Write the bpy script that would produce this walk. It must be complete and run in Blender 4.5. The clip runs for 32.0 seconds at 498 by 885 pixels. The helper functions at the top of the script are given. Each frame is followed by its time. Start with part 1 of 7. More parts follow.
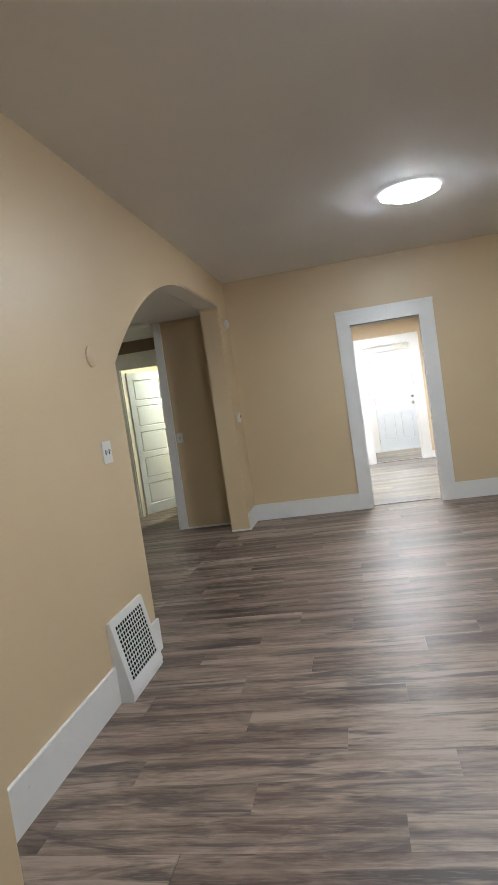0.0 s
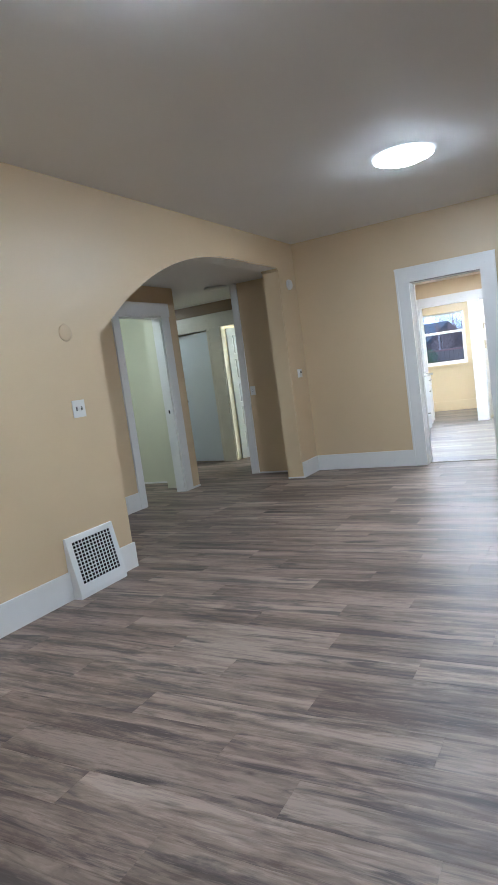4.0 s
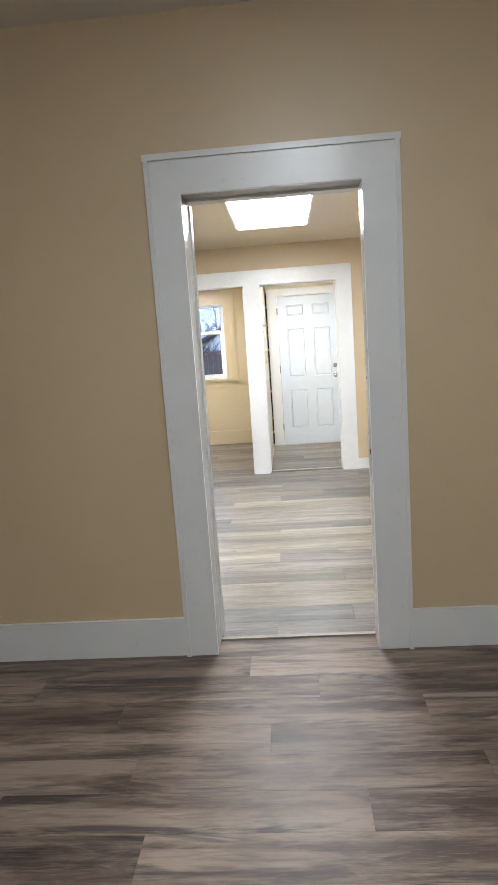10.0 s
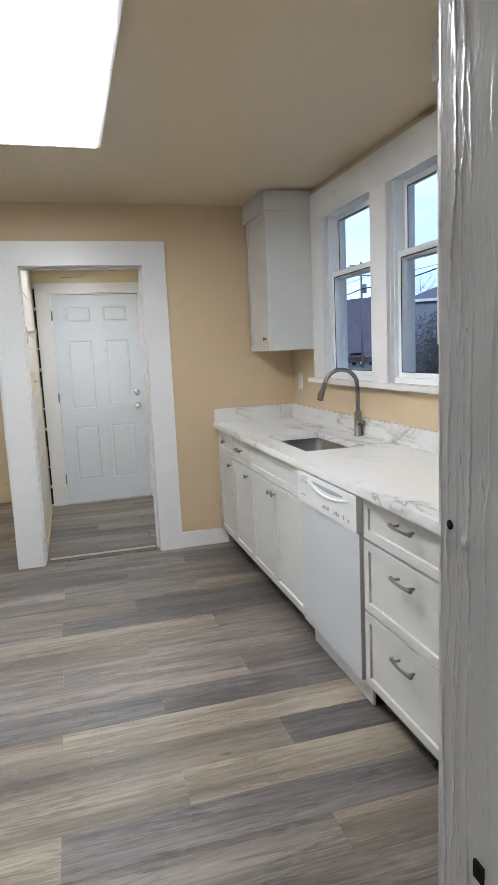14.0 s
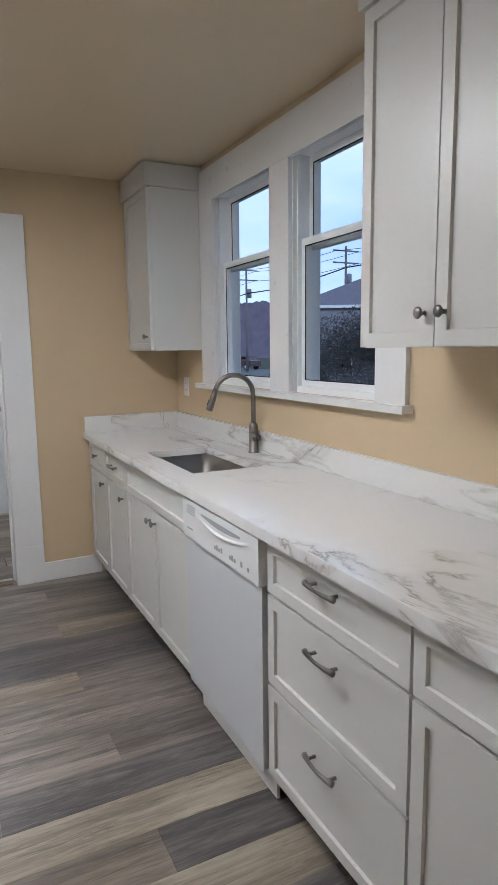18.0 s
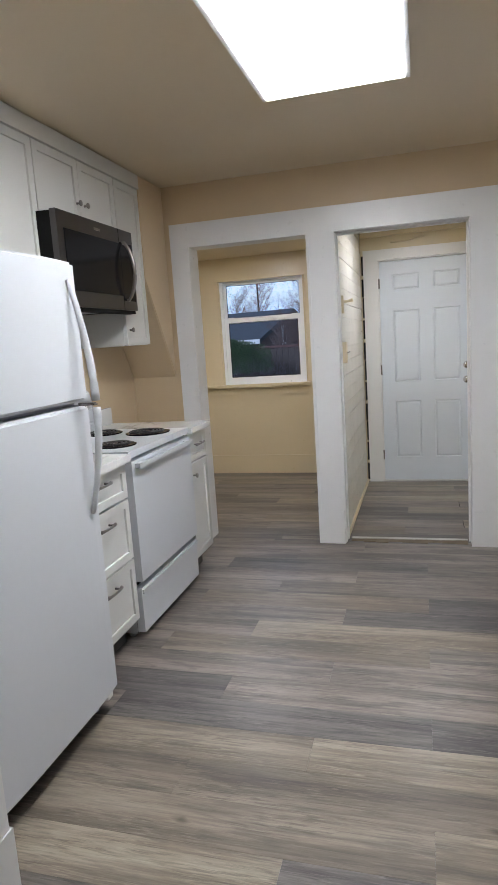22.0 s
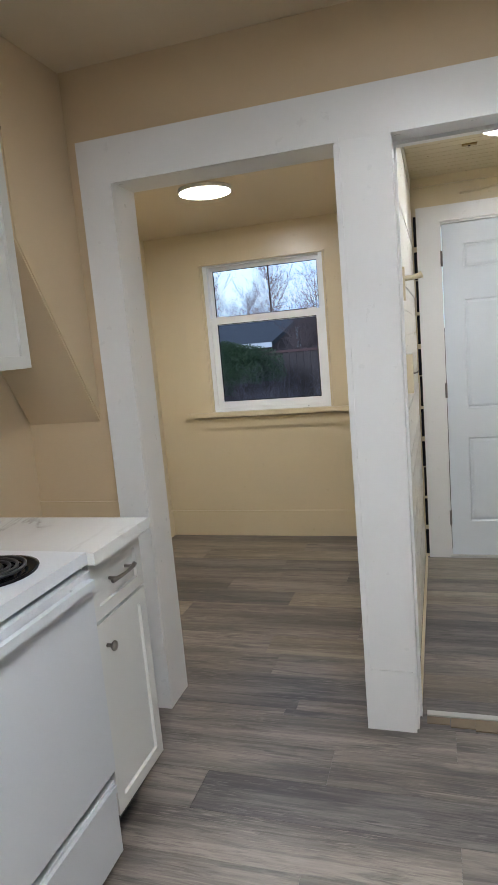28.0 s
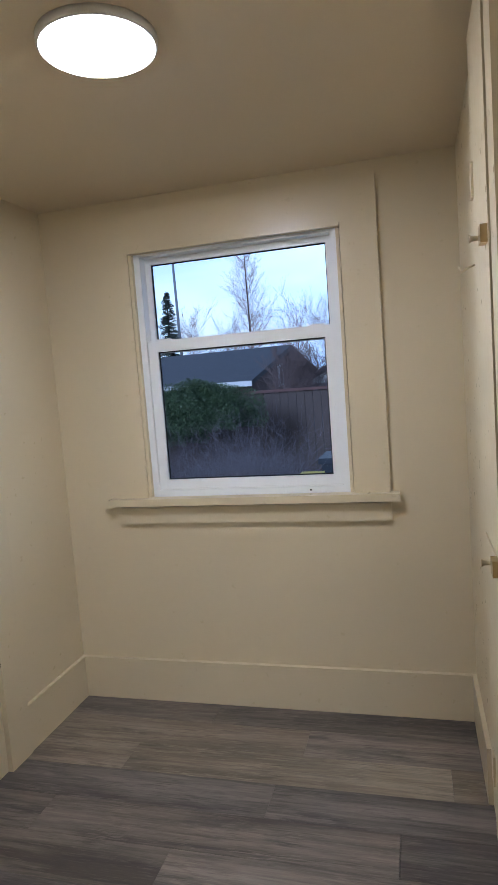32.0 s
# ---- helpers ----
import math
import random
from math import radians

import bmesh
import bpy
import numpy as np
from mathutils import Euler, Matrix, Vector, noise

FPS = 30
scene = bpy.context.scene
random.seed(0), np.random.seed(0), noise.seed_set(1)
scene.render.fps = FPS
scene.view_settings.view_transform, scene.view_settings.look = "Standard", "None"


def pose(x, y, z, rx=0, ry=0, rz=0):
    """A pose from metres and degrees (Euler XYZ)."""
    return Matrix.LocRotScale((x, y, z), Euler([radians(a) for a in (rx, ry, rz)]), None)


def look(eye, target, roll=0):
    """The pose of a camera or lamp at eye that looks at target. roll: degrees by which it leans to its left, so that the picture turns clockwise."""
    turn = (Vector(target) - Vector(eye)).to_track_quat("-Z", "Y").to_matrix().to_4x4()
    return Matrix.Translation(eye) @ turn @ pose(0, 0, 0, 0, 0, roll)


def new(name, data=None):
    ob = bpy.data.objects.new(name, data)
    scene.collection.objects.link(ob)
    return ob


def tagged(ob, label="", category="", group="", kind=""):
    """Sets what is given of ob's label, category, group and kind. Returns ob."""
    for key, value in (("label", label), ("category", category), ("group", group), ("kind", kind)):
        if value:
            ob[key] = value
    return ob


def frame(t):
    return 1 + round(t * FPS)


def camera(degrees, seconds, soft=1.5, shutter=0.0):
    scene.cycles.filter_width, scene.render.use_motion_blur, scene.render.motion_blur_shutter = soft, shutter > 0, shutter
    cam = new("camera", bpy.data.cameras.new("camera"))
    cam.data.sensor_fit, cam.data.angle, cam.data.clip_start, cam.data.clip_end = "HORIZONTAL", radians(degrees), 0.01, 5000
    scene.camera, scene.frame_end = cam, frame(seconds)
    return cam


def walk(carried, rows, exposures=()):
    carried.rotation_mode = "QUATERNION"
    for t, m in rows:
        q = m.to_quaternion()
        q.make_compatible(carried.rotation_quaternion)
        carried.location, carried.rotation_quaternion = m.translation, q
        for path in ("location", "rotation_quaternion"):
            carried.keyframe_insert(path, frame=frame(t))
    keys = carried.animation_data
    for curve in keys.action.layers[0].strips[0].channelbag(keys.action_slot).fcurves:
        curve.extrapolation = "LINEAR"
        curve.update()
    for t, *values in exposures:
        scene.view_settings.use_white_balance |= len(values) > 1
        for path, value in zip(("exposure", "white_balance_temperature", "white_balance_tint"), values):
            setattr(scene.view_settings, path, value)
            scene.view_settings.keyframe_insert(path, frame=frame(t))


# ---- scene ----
cam = camera(43.8, 32.0)
PATH = [
    (0, (0.713, 0.11, 1.379), (0.349, 2.073, 1.256), -8.3),
    (0.5, (0.998, 0.119, 1.357), (0.435, 2.034, 1.225), -8.7),
    (1, (1.316, 0.105, 1.365), (0.619, 1.976, 1.243), -9.1),
    (1.5, (1.652, 0.155, 1.353), (0.8, 1.961, 1.238), -9.0),
    (2, (1.94, 0.142, 1.347), (1.012, 1.91, 1.229), -8.5),
    (2.5, (2.178, 0.104, 1.346), (1.227, 1.86, 1.231), -8.3),
    (3, (2.379, 0.085, 1.333), (1.393, 1.821, 1.219), -7.9),
    (3.5, (2.425, 0.069, 1.313), (1.443, 1.805, 1.156), -7.9),
    (5.5, (2.26, 0.548, 1.296), (1.294, 2.27, 0.979), -7.1),
    (6, (2.004, 0.917, 1.315), (1.041, 2.641, 1.0), -7.0),
    (6.5, (1.738, 1.315, 1.32), (0.794, 3.05, 1.003), -7.0),
    (7, (1.562, 1.751, 1.317), (0.678, 3.517, 1.005), -7.0),
    (7.5, (1.457, 2.207, 1.349), (0.807, 4.072, 1.033), -5.8),
    (8, (1.381, 2.668, 1.378), (0.949, 4.595, 1.061), -5.0),
    (8.5, (1.25, 3.157, 1.406), (1.057, 5.123, 1.09), -4.1),
    (9, (1.206, 3.618, 1.428), (1.069, 5.587, 1.11), -3.9),
    (9.5, (1.153, 4.044, 1.435), (1.016, 6.014, 1.121), -4.0),
    (10, (1.126, 4.497, 1.448), (0.988, 6.467, 1.131), -4.0),
    (10.5, (1.128, 4.948, 1.474), (0.992, 6.917, 1.15), -3.8),
    (11, (1.119, 5.303, 1.483), (0.981, 7.272, 1.165), -4.0),
    (11.5, (1.127, 5.554, 1.479), (0.994, 7.523, 1.156), -3.9),
    (12, (1.127, 5.843, 1.478), (0.995, 7.812, 1.154), -4.0),
    (12.5, (1.106, 6.15, 1.436), (0.97, 8.12, 1.123), -4.1),
    (13, (1.118, 6.428, 1.422), (1.04, 8.402, 1.11), -3.9),
    (13.5, (1.146, 6.645, 1.423), (1.285, 8.617, 1.117), -3.6),
    (14, (1.14, 6.823, 1.43), (1.679, 8.727, 1.136), -2.6),
    (14.5, (1.161, 6.981, 1.413), (2.02, 8.762, 1.116), -1.9),
    (15, (1.222, 7.121, 1.406), (2.294, 8.786, 1.126), -1.2),
    (15.5, (1.252, 7.196, 1.407), (2.43, 8.788, 1.126), -0.9),
    (17.5, (1.305, 7.363, 1.417), (2.389, 9.018, 1.127), -0.1),
    (18, (1.332, 7.346, 1.42), (2.217, 9.115, 1.123), -0.7),
    (18.5, (1.342, 7.329, 1.417), (1.988, 9.197, 1.117), -1.1),
    (19, (1.345, 7.308, 1.412), (1.757, 9.242, 1.106), -1.6),
    (19.5, (1.335, 7.304, 1.408), (1.61, 9.262, 1.103), -1.9),
    (20, (1.338, 7.294, 1.401), (1.51, 9.263, 1.098), -2.1),
    (20.5, (1.348, 7.272, 1.401), (1.359, 9.249, 1.096), -2.4),
    (21, (1.336, 7.237, 1.399), (1.135, 9.202, 1.086), -2.8),
    (21.5, (1.367, 7.21, 1.388), (0.991, 9.149, 1.073), -3.3),
    (22, (1.392, 7.183, 1.393), (0.849, 9.081, 1.074), -3.8),
    (22.5, (1.431, 7.167, 1.406), (0.667, 8.986, 1.081), -4.3),
    (23, (1.471, 7.154, 1.405), (0.524, 8.885, 1.075), -4.8),
    (23.5, (1.486, 7.147, 1.408), (0.385, 8.784, 1.081), -5.2),
    (24, (1.501, 7.128, 1.406), (0.316, 8.710, 1.089), -5.5),
    (24.5, (1.510, 7.125, 1.407), (0.278, 8.671, 1.099), -5.7),
    (26.5, (1.059, 7.816, 1.374), (0.113, 9.549, 1.057), -6.1),
    (27, (0.999, 8.266, 1.39), (0.17, 10.058, 1.072), -6.0),
    (27.5, (1.018, 8.719, 1.418), (0.206, 10.513, 1.069), -5.6),
    (28, (0.99, 9.135, 1.432), (0.396, 11.02, 1.123), -5.0),
    (28.5, (0.943, 9.458, 1.449), (0.577, 11.413, 1.236), -4.3),
    (28.7, (0.924, 9.56, 1.468), (0.618, 11.524, 1.255), -4.2),
    (29, (0.873, 9.662, 1.453), (0.646, 11.639, 1.255), -4.4),
    (29.5, (0.783, 9.868, 1.457), (0.568, 11.847, 1.273), -4.25),
    (30, (0.690, 10.131, 1.470), (0.484, 12.110, 1.269), -4.0),
    (30.2, (0.662, 10.256, 1.470), (0.455, 12.237, 1.268), -3.8),
    (30.5, (0.617, 10.457, 1.472), (0.400, 12.433, 1.259), -3.75),
    (31, (0.546, 10.705, 1.456), (0.343, 12.684, 1.258), -4.1),
    (31.2, (0.520, 10.758, 1.444), (0.322, 12.734, 1.248), -3.8),
    (31.5, (0.516, 10.847, 1.454), (0.250, 12.820, 1.247), -4.2),
    (32, (0.531, 10.955, 1.440), (0.004, 12.875, 1.246), -4.3),
]
EXPOSURES = [(0.0, 0.93, 6300, 10), (1.0, 0.94, 6100, 9), (2.0, 1.0, 5730, 9), (3.5, 1.02, 5580, 9), (6.0, 1.21, 5800, 6), (8.0, 1.12, 6050, 8), (9.0, 0.97, 6280, 9), (10.0, 0.55, 6330, 10),
             (11.0, 0.13, 6230, 8), (12.0, 0.14, 6100, 7), (13.0, -0.23, 6130, 8), (14.0, -0.29, 6200, 11), (15.5, -0.46, 6270, 13), (18.0, -0.68, 6220, 14), (19.0, -0.65, 6220, 14), (20.0, -0.55, 6220, 14),
             (21.0, -0.51, 6220, 14), (22.0, -0.54, 6270, 13), (23.0, -0.54, 6270, 13), (24.0, -0.54, 6270, 14), (26.5, -0.66, 6230, 12), (27.0, -0.66, 6280, 12), (28.0, -0.46, 6280, 11), (30.0, -0.46, 6150, 10),
             (31.0, -0.49, 5750, 14), (32.0, -0.52, 5700, 14)]
walk(cam, [(t, look(eye, target, roll)) for t, eye, target, roll in PATH], EXPOSURES)
SKY, SUN = 0.15, 4.4
LIVING_W, PANEL_W, DISC_W, ENTRY_W, HALL_W, SIDE_W = 100.0, 33.0, 138.0, 88.0, 122.0, 30.0
BACK_SKY = 2.1

# ---- world and light ----
world = bpy.data.worlds.new("dusk")
scene.world = world
world.use_nodes = True
wn = world.node_tree.nodes
sky = wn.new("ShaderNodeTexSky")
sky.sky_type = "NISHITA"
sky.sun_disc = False
sky.sun_elevation, sky.sun_rotation = radians(20.0), radians(200)
sky.ozone_density = 4.0
wn["Background"].inputs["Strength"].default_value = SKY
world.node_tree.links.new(sky.outputs[0], wn["Background"].inputs["Color"])
sun = new("sun", bpy.data.lights.new("sun", "SUN"))
sun.data.energy, sun.data.angle, sun.data.color = SUN, radians(20), (0.58, 0.75, 1.0)
sun.matrix_world = look((0, 0, 0), (0.3, 0.88, -0.36))


# ---- materials ----
def mat_new(name):
    m = bpy.data.materials.new(name)
    m.use_nodes = True
    return m, m.node_tree.nodes, m.node_tree.links, m.node_tree.nodes["Principled BSDF"]


def surface(name, color, rough=0.5, metal=0.0, var=0.06, scale=3.0, fine=60.0, bump=0.05, coat=0.0, spec=0.5):
    """A painted, moulded or metal surface: slow stains, fine grain and relief."""
    m, n, l, b = mat_new(name)
    tc = n.new("ShaderNodeTexCoord")
    big = n.new("ShaderNodeTexNoise")
    big.inputs["Scale"].default_value, big.inputs["Detail"].default_value = scale, 4
    small = n.new("ShaderNodeTexNoise")
    small.inputs["Scale"].default_value, small.inputs["Detail"].default_value = fine, 3
    l.new(tc.outputs["Object"], big.inputs["Vector"])
    l.new(tc.outputs["Object"], small.inputs["Vector"])
    ramp = n.new("ShaderNodeMapRange")
    ramp.inputs["To Min"].default_value, ramp.inputs["To Max"].default_value = 1 - var, 1 + var * 0.6
    l.new(big.outputs["Fac"], ramp.inputs["Value"])
    mix = n.new("ShaderNodeMix")
    mix.data_type, mix.blend_type = "RGBA", "MULTIPLY"
    mix.inputs["Factor"].default_value = 1
    mix.inputs["A"].default_value = (*color, 1)
    l.new(ramp.outputs[0], mix.inputs["B"])
    l.new(mix.outputs["Result"], b.inputs["Base Color"])
    rr = n.new("ShaderNodeMapRange")
    rr.inputs["To Min"].default_value, rr.inputs["To Max"].default_value = max(rough - 0.08, 0.02), min(rough + 0.1, 1)
    l.new(small.outputs["Fac"], rr.inputs["Value"])
    l.new(rr.outputs[0], b.inputs["Roughness"])
    b.inputs["Metallic"].default_value = metal
    b.inputs["Coat Weight"].default_value = coat
    b.inputs["Specular IOR Level"].default_value = spec
    if bump:
        bp = n.new("ShaderNodeBump")
        bp.inputs["Strength"].default_value, bp.inputs["Distance"].default_value = bump, 0.004
        l.new(small.outputs["Fac"], bp.inputs["Height"])
        l.new(bp.outputs[0], b.inputs["Normal"])
    return m


def glow(name, color, strength):
    m, n, l, b = mat_new(name)
    b.inputs["Base Color"].default_value = (0.9, 0.9, 0.9, 1)
    b.inputs["Emission Color"].default_value = (*color, 1)
    b.inputs["Emission Strength"].default_value = strength
    return m


def wood(name, dark, mid, light, rough=0.36, lo=0.86, hi=1.14, tone=(0.5, 5.0), bands=(0.30, 0.70), rings=0.5, pores=0.6, streak=0.6, soft_=False):
    """A printed oak plank: broad tone bands, cathedral grain, pores, dark streaks and knots, each plank cut from another board."""
    m, n, l, b = mat_new(name)

    def noise(vec, scale, x, y, detail=4, rough_=0.6, bend=0.0, shift=0.0):
        mp, nz = n.new("ShaderNodeMapping"), n.new("ShaderNodeTexNoise")
        mp.inputs["Scale"].default_value, mp.inputs["Location"].default_value = (x, y, 1.0), (shift, shift * 0.7, shift)
        nz.inputs["Scale"].default_value, nz.inputs["Detail"].default_value = scale, detail
        nz.inputs["Roughness"].default_value, nz.inputs["Distortion"].default_value = rough_, bend
        l.new(vec, mp.inputs["Vector"])
        l.new(mp.outputs[0], nz.inputs["Vector"])
        return nz.outputs["Fac"]

    def span(value, a, b_, c, d):
        r = n.new("ShaderNodeMapRange")
        for k, v in zip(("From Min", "From Max", "To Min", "To Max"), (a, b_, c, d)):
            r.inputs[k].default_value = v
        l.new(value, r.inputs["Value"])
        return r.outputs[0]

    def sums(op, a, b_):
        q = n.new("ShaderNodeMath")
        q.operation = op
        for k, v in enumerate((a, b_)):
            if isinstance(v, float):
                q.inputs[k].default_value = v
            else:
                l.new(v, q.inputs[k])
        return q.outputs[0]

    def blend(fac, a, color):
        q = n.new("ShaderNodeMix")
        q.data_type = "RGBA"
        q.inputs["B"].default_value = (*color, 1)
        l.new(fac, q.inputs["Factor"])
        l.new(a, q.inputs["A"])
        return q.outputs["Result"]

    tc, oi = n.new("ShaderNodeTexCoord"), n.new("ShaderNodeObjectInfo")
    off, add = n.new("ShaderNodeVectorMath"), n.new("ShaderNodeVectorMath")
    off.operation = "SCALE"
    off.inputs[0].default_value = (37.0, 61.0, 11.0)
    l.new(oi.outputs["Random"], off.inputs["Scale"])
    l.new(tc.outputs["Object"], add.inputs[0])
    l.new(off.outputs[0], add.inputs[1])
    at = add.outputs[0]
    broad = noise(at, 1.7, *tone, 3 if soft_ else 5, 0.5, 0.4)
    ragged = noise(at, 2.0, 2.6 if soft_ else 1.6, 13.0 if soft_ else 26.0, 5 if soft_ else 7, 0.62 if soft_ else 0.70, 0.8, 3.0)
    fine = noise(at, 2.2, 5.0, 120.0, 4, 0.6, 0.2, 7.0)
    # arched year rings
    rings_at = n.new("ShaderNodeMapping")
    rings_at.inputs["Scale"].default_value = (0.55, 7.5, 1.0)
    l.new(at, rings_at.inputs["Vector"])
    wave = n.new("ShaderNodeTexWave")
    wave.wave_type, wave.bands_direction, wave.wave_profile = "BANDS", "Y", "SAW"
    for k, v in (("Scale", 1.15), ("Distortion", 7.5), ("Detail", 3.0), ("Detail Scale", 0.9), ("Detail Roughness", 0.55)):
        wave.inputs[k].default_value = v
    l.new(rings_at.outputs[0], wave.inputs["Vector"])
    # tone
    t = sums("ADD", broad, sums("MULTIPLY", sums("SUBTRACT", ragged, 0.5), 0.62 if soft_ else 0.5))
    t = sums("ADD", t, sums("MULTIPLY", sums("SUBTRACT", wave.outputs["Fac"], 0.5), 0.16 * rings))
    ramp = n.new("ShaderNodeValToRGB")
    e = ramp.color_ramp.elements
    e[0].position, e[0].color = bands[0], (*dark, 1)
    e[1].position, e[1].color = bands[1], (*light, 1)
    q = e.new((bands[0] + bands[1]) / 2)
    q.color = (*mid, 1)
    l.new(t, ramp.inputs["Fac"])
    col = ramp.outputs["Color"]
    # dark weathered streaks
    st = noise(at, 1.2, 1.5 if soft_ else 2.0, 12.0 if soft_ else 14.0, 6, 0.60, 0.7, 5.0)
    col = blend(span(st, 0.52, 0.64, 0.0, streak), col, (dark[0] * 0.60, dark[1] * 0.68, dark[2] * 0.80))
    # knots: small dark eyes drawn out along the grain
    ka, vo = n.new("ShaderNodeMapping"), n.new("ShaderNodeTexVoronoi")
    ka.inputs["Scale"].default_value = (2.2, 5.2, 1.0)
    vo.inputs["Scale"].default_value = 1.0
    wob = n.new("ShaderNodeVectorMath")
    wob.operation = "SCALE"
    wob.inputs["Scale"].default_value = 0.06
    wn_ = n.new("ShaderNodeTexNoise")
    wn_.inputs["Scale"].default_value = 9.0
    l.new(at, wn_.inputs["Vector"])
    l.new(wn_.outputs["Color"], wob.inputs[0])
    mv = n.new("ShaderNodeVectorMath")
    l.new(at, mv.inputs[0])
    l.new(wob.outputs[0], mv.inputs[1])
    l.new(mv.outputs[0], ka.inputs["Vector"])
    l.new(ka.outputs[0], vo.inputs["Vector"])
    col = blend(span(vo.outputs["Distance"], 0.015, 0.085, 0.7, 0.0), col, (dark[0] * 0.5, dark[1] * 0.46, dark[2] * 0.44))
    # pores: dark checks and pale lime lines in clusters
    where = span(noise(at, 4.0, 0.8, 3.0, 2, 0.5, 0.0, 9.0), 0.38, 0.62, 0.25, 1.0)
    checks = noise(at, 1.0, 8.0 if soft_ else 11.0, 95.0 if soft_ else 150.0, 3, 0.6, 0.3, 11.0)
    col = blend(sums("MULTIPLY", span(checks, 0.50, 0.63, 0.0, pores), where), col, (dark[0] * 0.55, dark[1] * 0.53, dark[2] * 0.53))
    lime = noise(at, 1.0, 14.0, 190.0, 3, 0.6, 0.3, 13.0)
    col = blend(sums("MULTIPLY", span(lime, 0.54, 0.66, 0.0, pores * 0.8), where), col, tuple(min(c * 1.28 + 0.02, 0.6) for c in light))
    shade = sums("MULTIPLY", span(oi.outputs["Random"], 0.0, 1.0, lo, hi), span(fine, 0.3, 0.7, 0.96 if soft_ else 0.90, 1.03 if soft_ else 1.09))
    mix = n.new("ShaderNodeMix")
    mix.data_type, mix.blend_type = "RGBA", "MULTIPLY"
    mix.inputs["Factor"].default_value = 1
    l.new(col, mix.inputs["A"])
    l.new(shade, mix.inputs["B"])
    l.new(mix.outputs["Result"], b.inputs["Base Color"])
    l.new(span(ragged, 0.3, 0.7, rough - 0.06, rough + 0.10), b.inputs["Roughness"])
    bp = n.new("ShaderNodeBump")
    bp.inputs["Strength"].default_value, bp.inputs["Distance"].default_value = 0.10, 0.0015
    l.new(checks, bp.inputs["Height"])
    l.new(bp.outputs[0], b.inputs["Normal"])
    b.inputs["Specular IOR Level"].default_value = 0.22 if soft_ else 0.5
    return m


def quartz_mat():
    """White quartz with soft grey clouds, broken diagonal veins and long hairlines."""
    m, n, l, b = mat_new("quartz")
    tc = n.new("ShaderNodeTexCoord")

    def noise(scale, detail, rough, bend=0.0, shape=(1, 1, 1), turn=0.0):
        mp, nz = n.new("ShaderNodeMapping"), n.new("ShaderNodeTexNoise")
        mp.inputs["Scale"].default_value, mp.inputs["Rotation"].default_value = shape, (0.25, 0.2, turn)
        l.new(tc.outputs["Object"], mp.inputs["Vector"])
        l.new(mp.outputs[0], nz.inputs["Vector"])
        for k, v in (("Scale", scale), ("Detail", detail), ("Roughness", rough), ("Distortion", bend)):
            nz.inputs[k].default_value = v
        return nz.outputs["Fac"]

    def span(value, a, b_, c, d):
        r = n.new("ShaderNodeMapRange")
        for k, v in zip(("From Min", "From Max", "To Min", "To Max"), (a, b_, c, d)):
            r.inputs[k].default_value = v
        l.new(value, r.inputs["Value"])
        return r.outputs[0]

    def op(kind, a, b_):
        q = n.new("ShaderNodeMath")
        q.operation = kind
        for k, v in enumerate((a, b_)):
            if isinstance(v, float):
                q.inputs[k].default_value = v
            elif v is not None:
                l.new(v, q.inputs[k])
        return q.outputs[0]

    def vein(value, width, most):
        return span(op("ABSOLUTE", op("SUBTRACT", value, 0.5), None), 0.0, width, most, 0.0)

    def layer(fac, a, color):
        q = n.new("ShaderNodeMix")
        q.data_type = "RGBA"
        q.inputs["B"].default_value = (*color, 1)
        l.new(fac, q.inputs["Factor"])
        if isinstance(a, tuple):
            q.inputs["A"].default_value = (*a, 1)
        else:
            l.new(a, q.inputs["A"])
        return q.outputs["Result"]

    patch = span(noise(1.5, 3, 0.5, 0.6, (1, 0.6, 1), 0.7), 0.47, 0.60, 0.0, 1.0)
    ragged = span(noise(14.0, 6, 0.7), 0.36, 0.62, 0.15, 1.0)
    soft_veins = vein(noise(1.3, 5, 0.55, 1.2, (1, 0.5, 1), 0.75), 0.055, 0.42)
    sharp_veins = vein(noise(1.3, 7, 0.62, 1.2, (1, 0.5, 1), 0.75), 0.013, 0.85)
    hair = vein(noise(1.0, 6, 0.58, 0.9, (1.6, 0.22, 1), 0.25), 0.009, 0.7)
    col = layer(op("MULTIPLY", soft_veins, patch), (0.72, 0.715, 0.70), (0.44, 0.42, 0.40))
    col = layer(op("MULTIPLY", op("MULTIPLY", sharp_veins, patch), ragged), col, (0.25, 0.22, 0.19))
    col = layer(op("MULTIPLY", hair, op("MULTIPLY", ragged, span(noise(0.9, 2, 0.5), 0.42, 0.56, 0.0, 1.0))), col, (0.30, 0.27, 0.24))
    l.new(col, b.inputs["Base Color"])
    b.inputs["Roughness"].default_value = 0.16
    return m


def glass_mat():
    m, n, l, b = mat_new("window_glass")
    b.inputs["Base Color"].default_value = (0.93, 0.96, 0.98, 1)
    b.inputs["Roughness"].default_value = 0.01
    b.inputs["Transmission Weight"].default_value = 1.0
    b.inputs["IOR"].default_value = 1.03
    return m


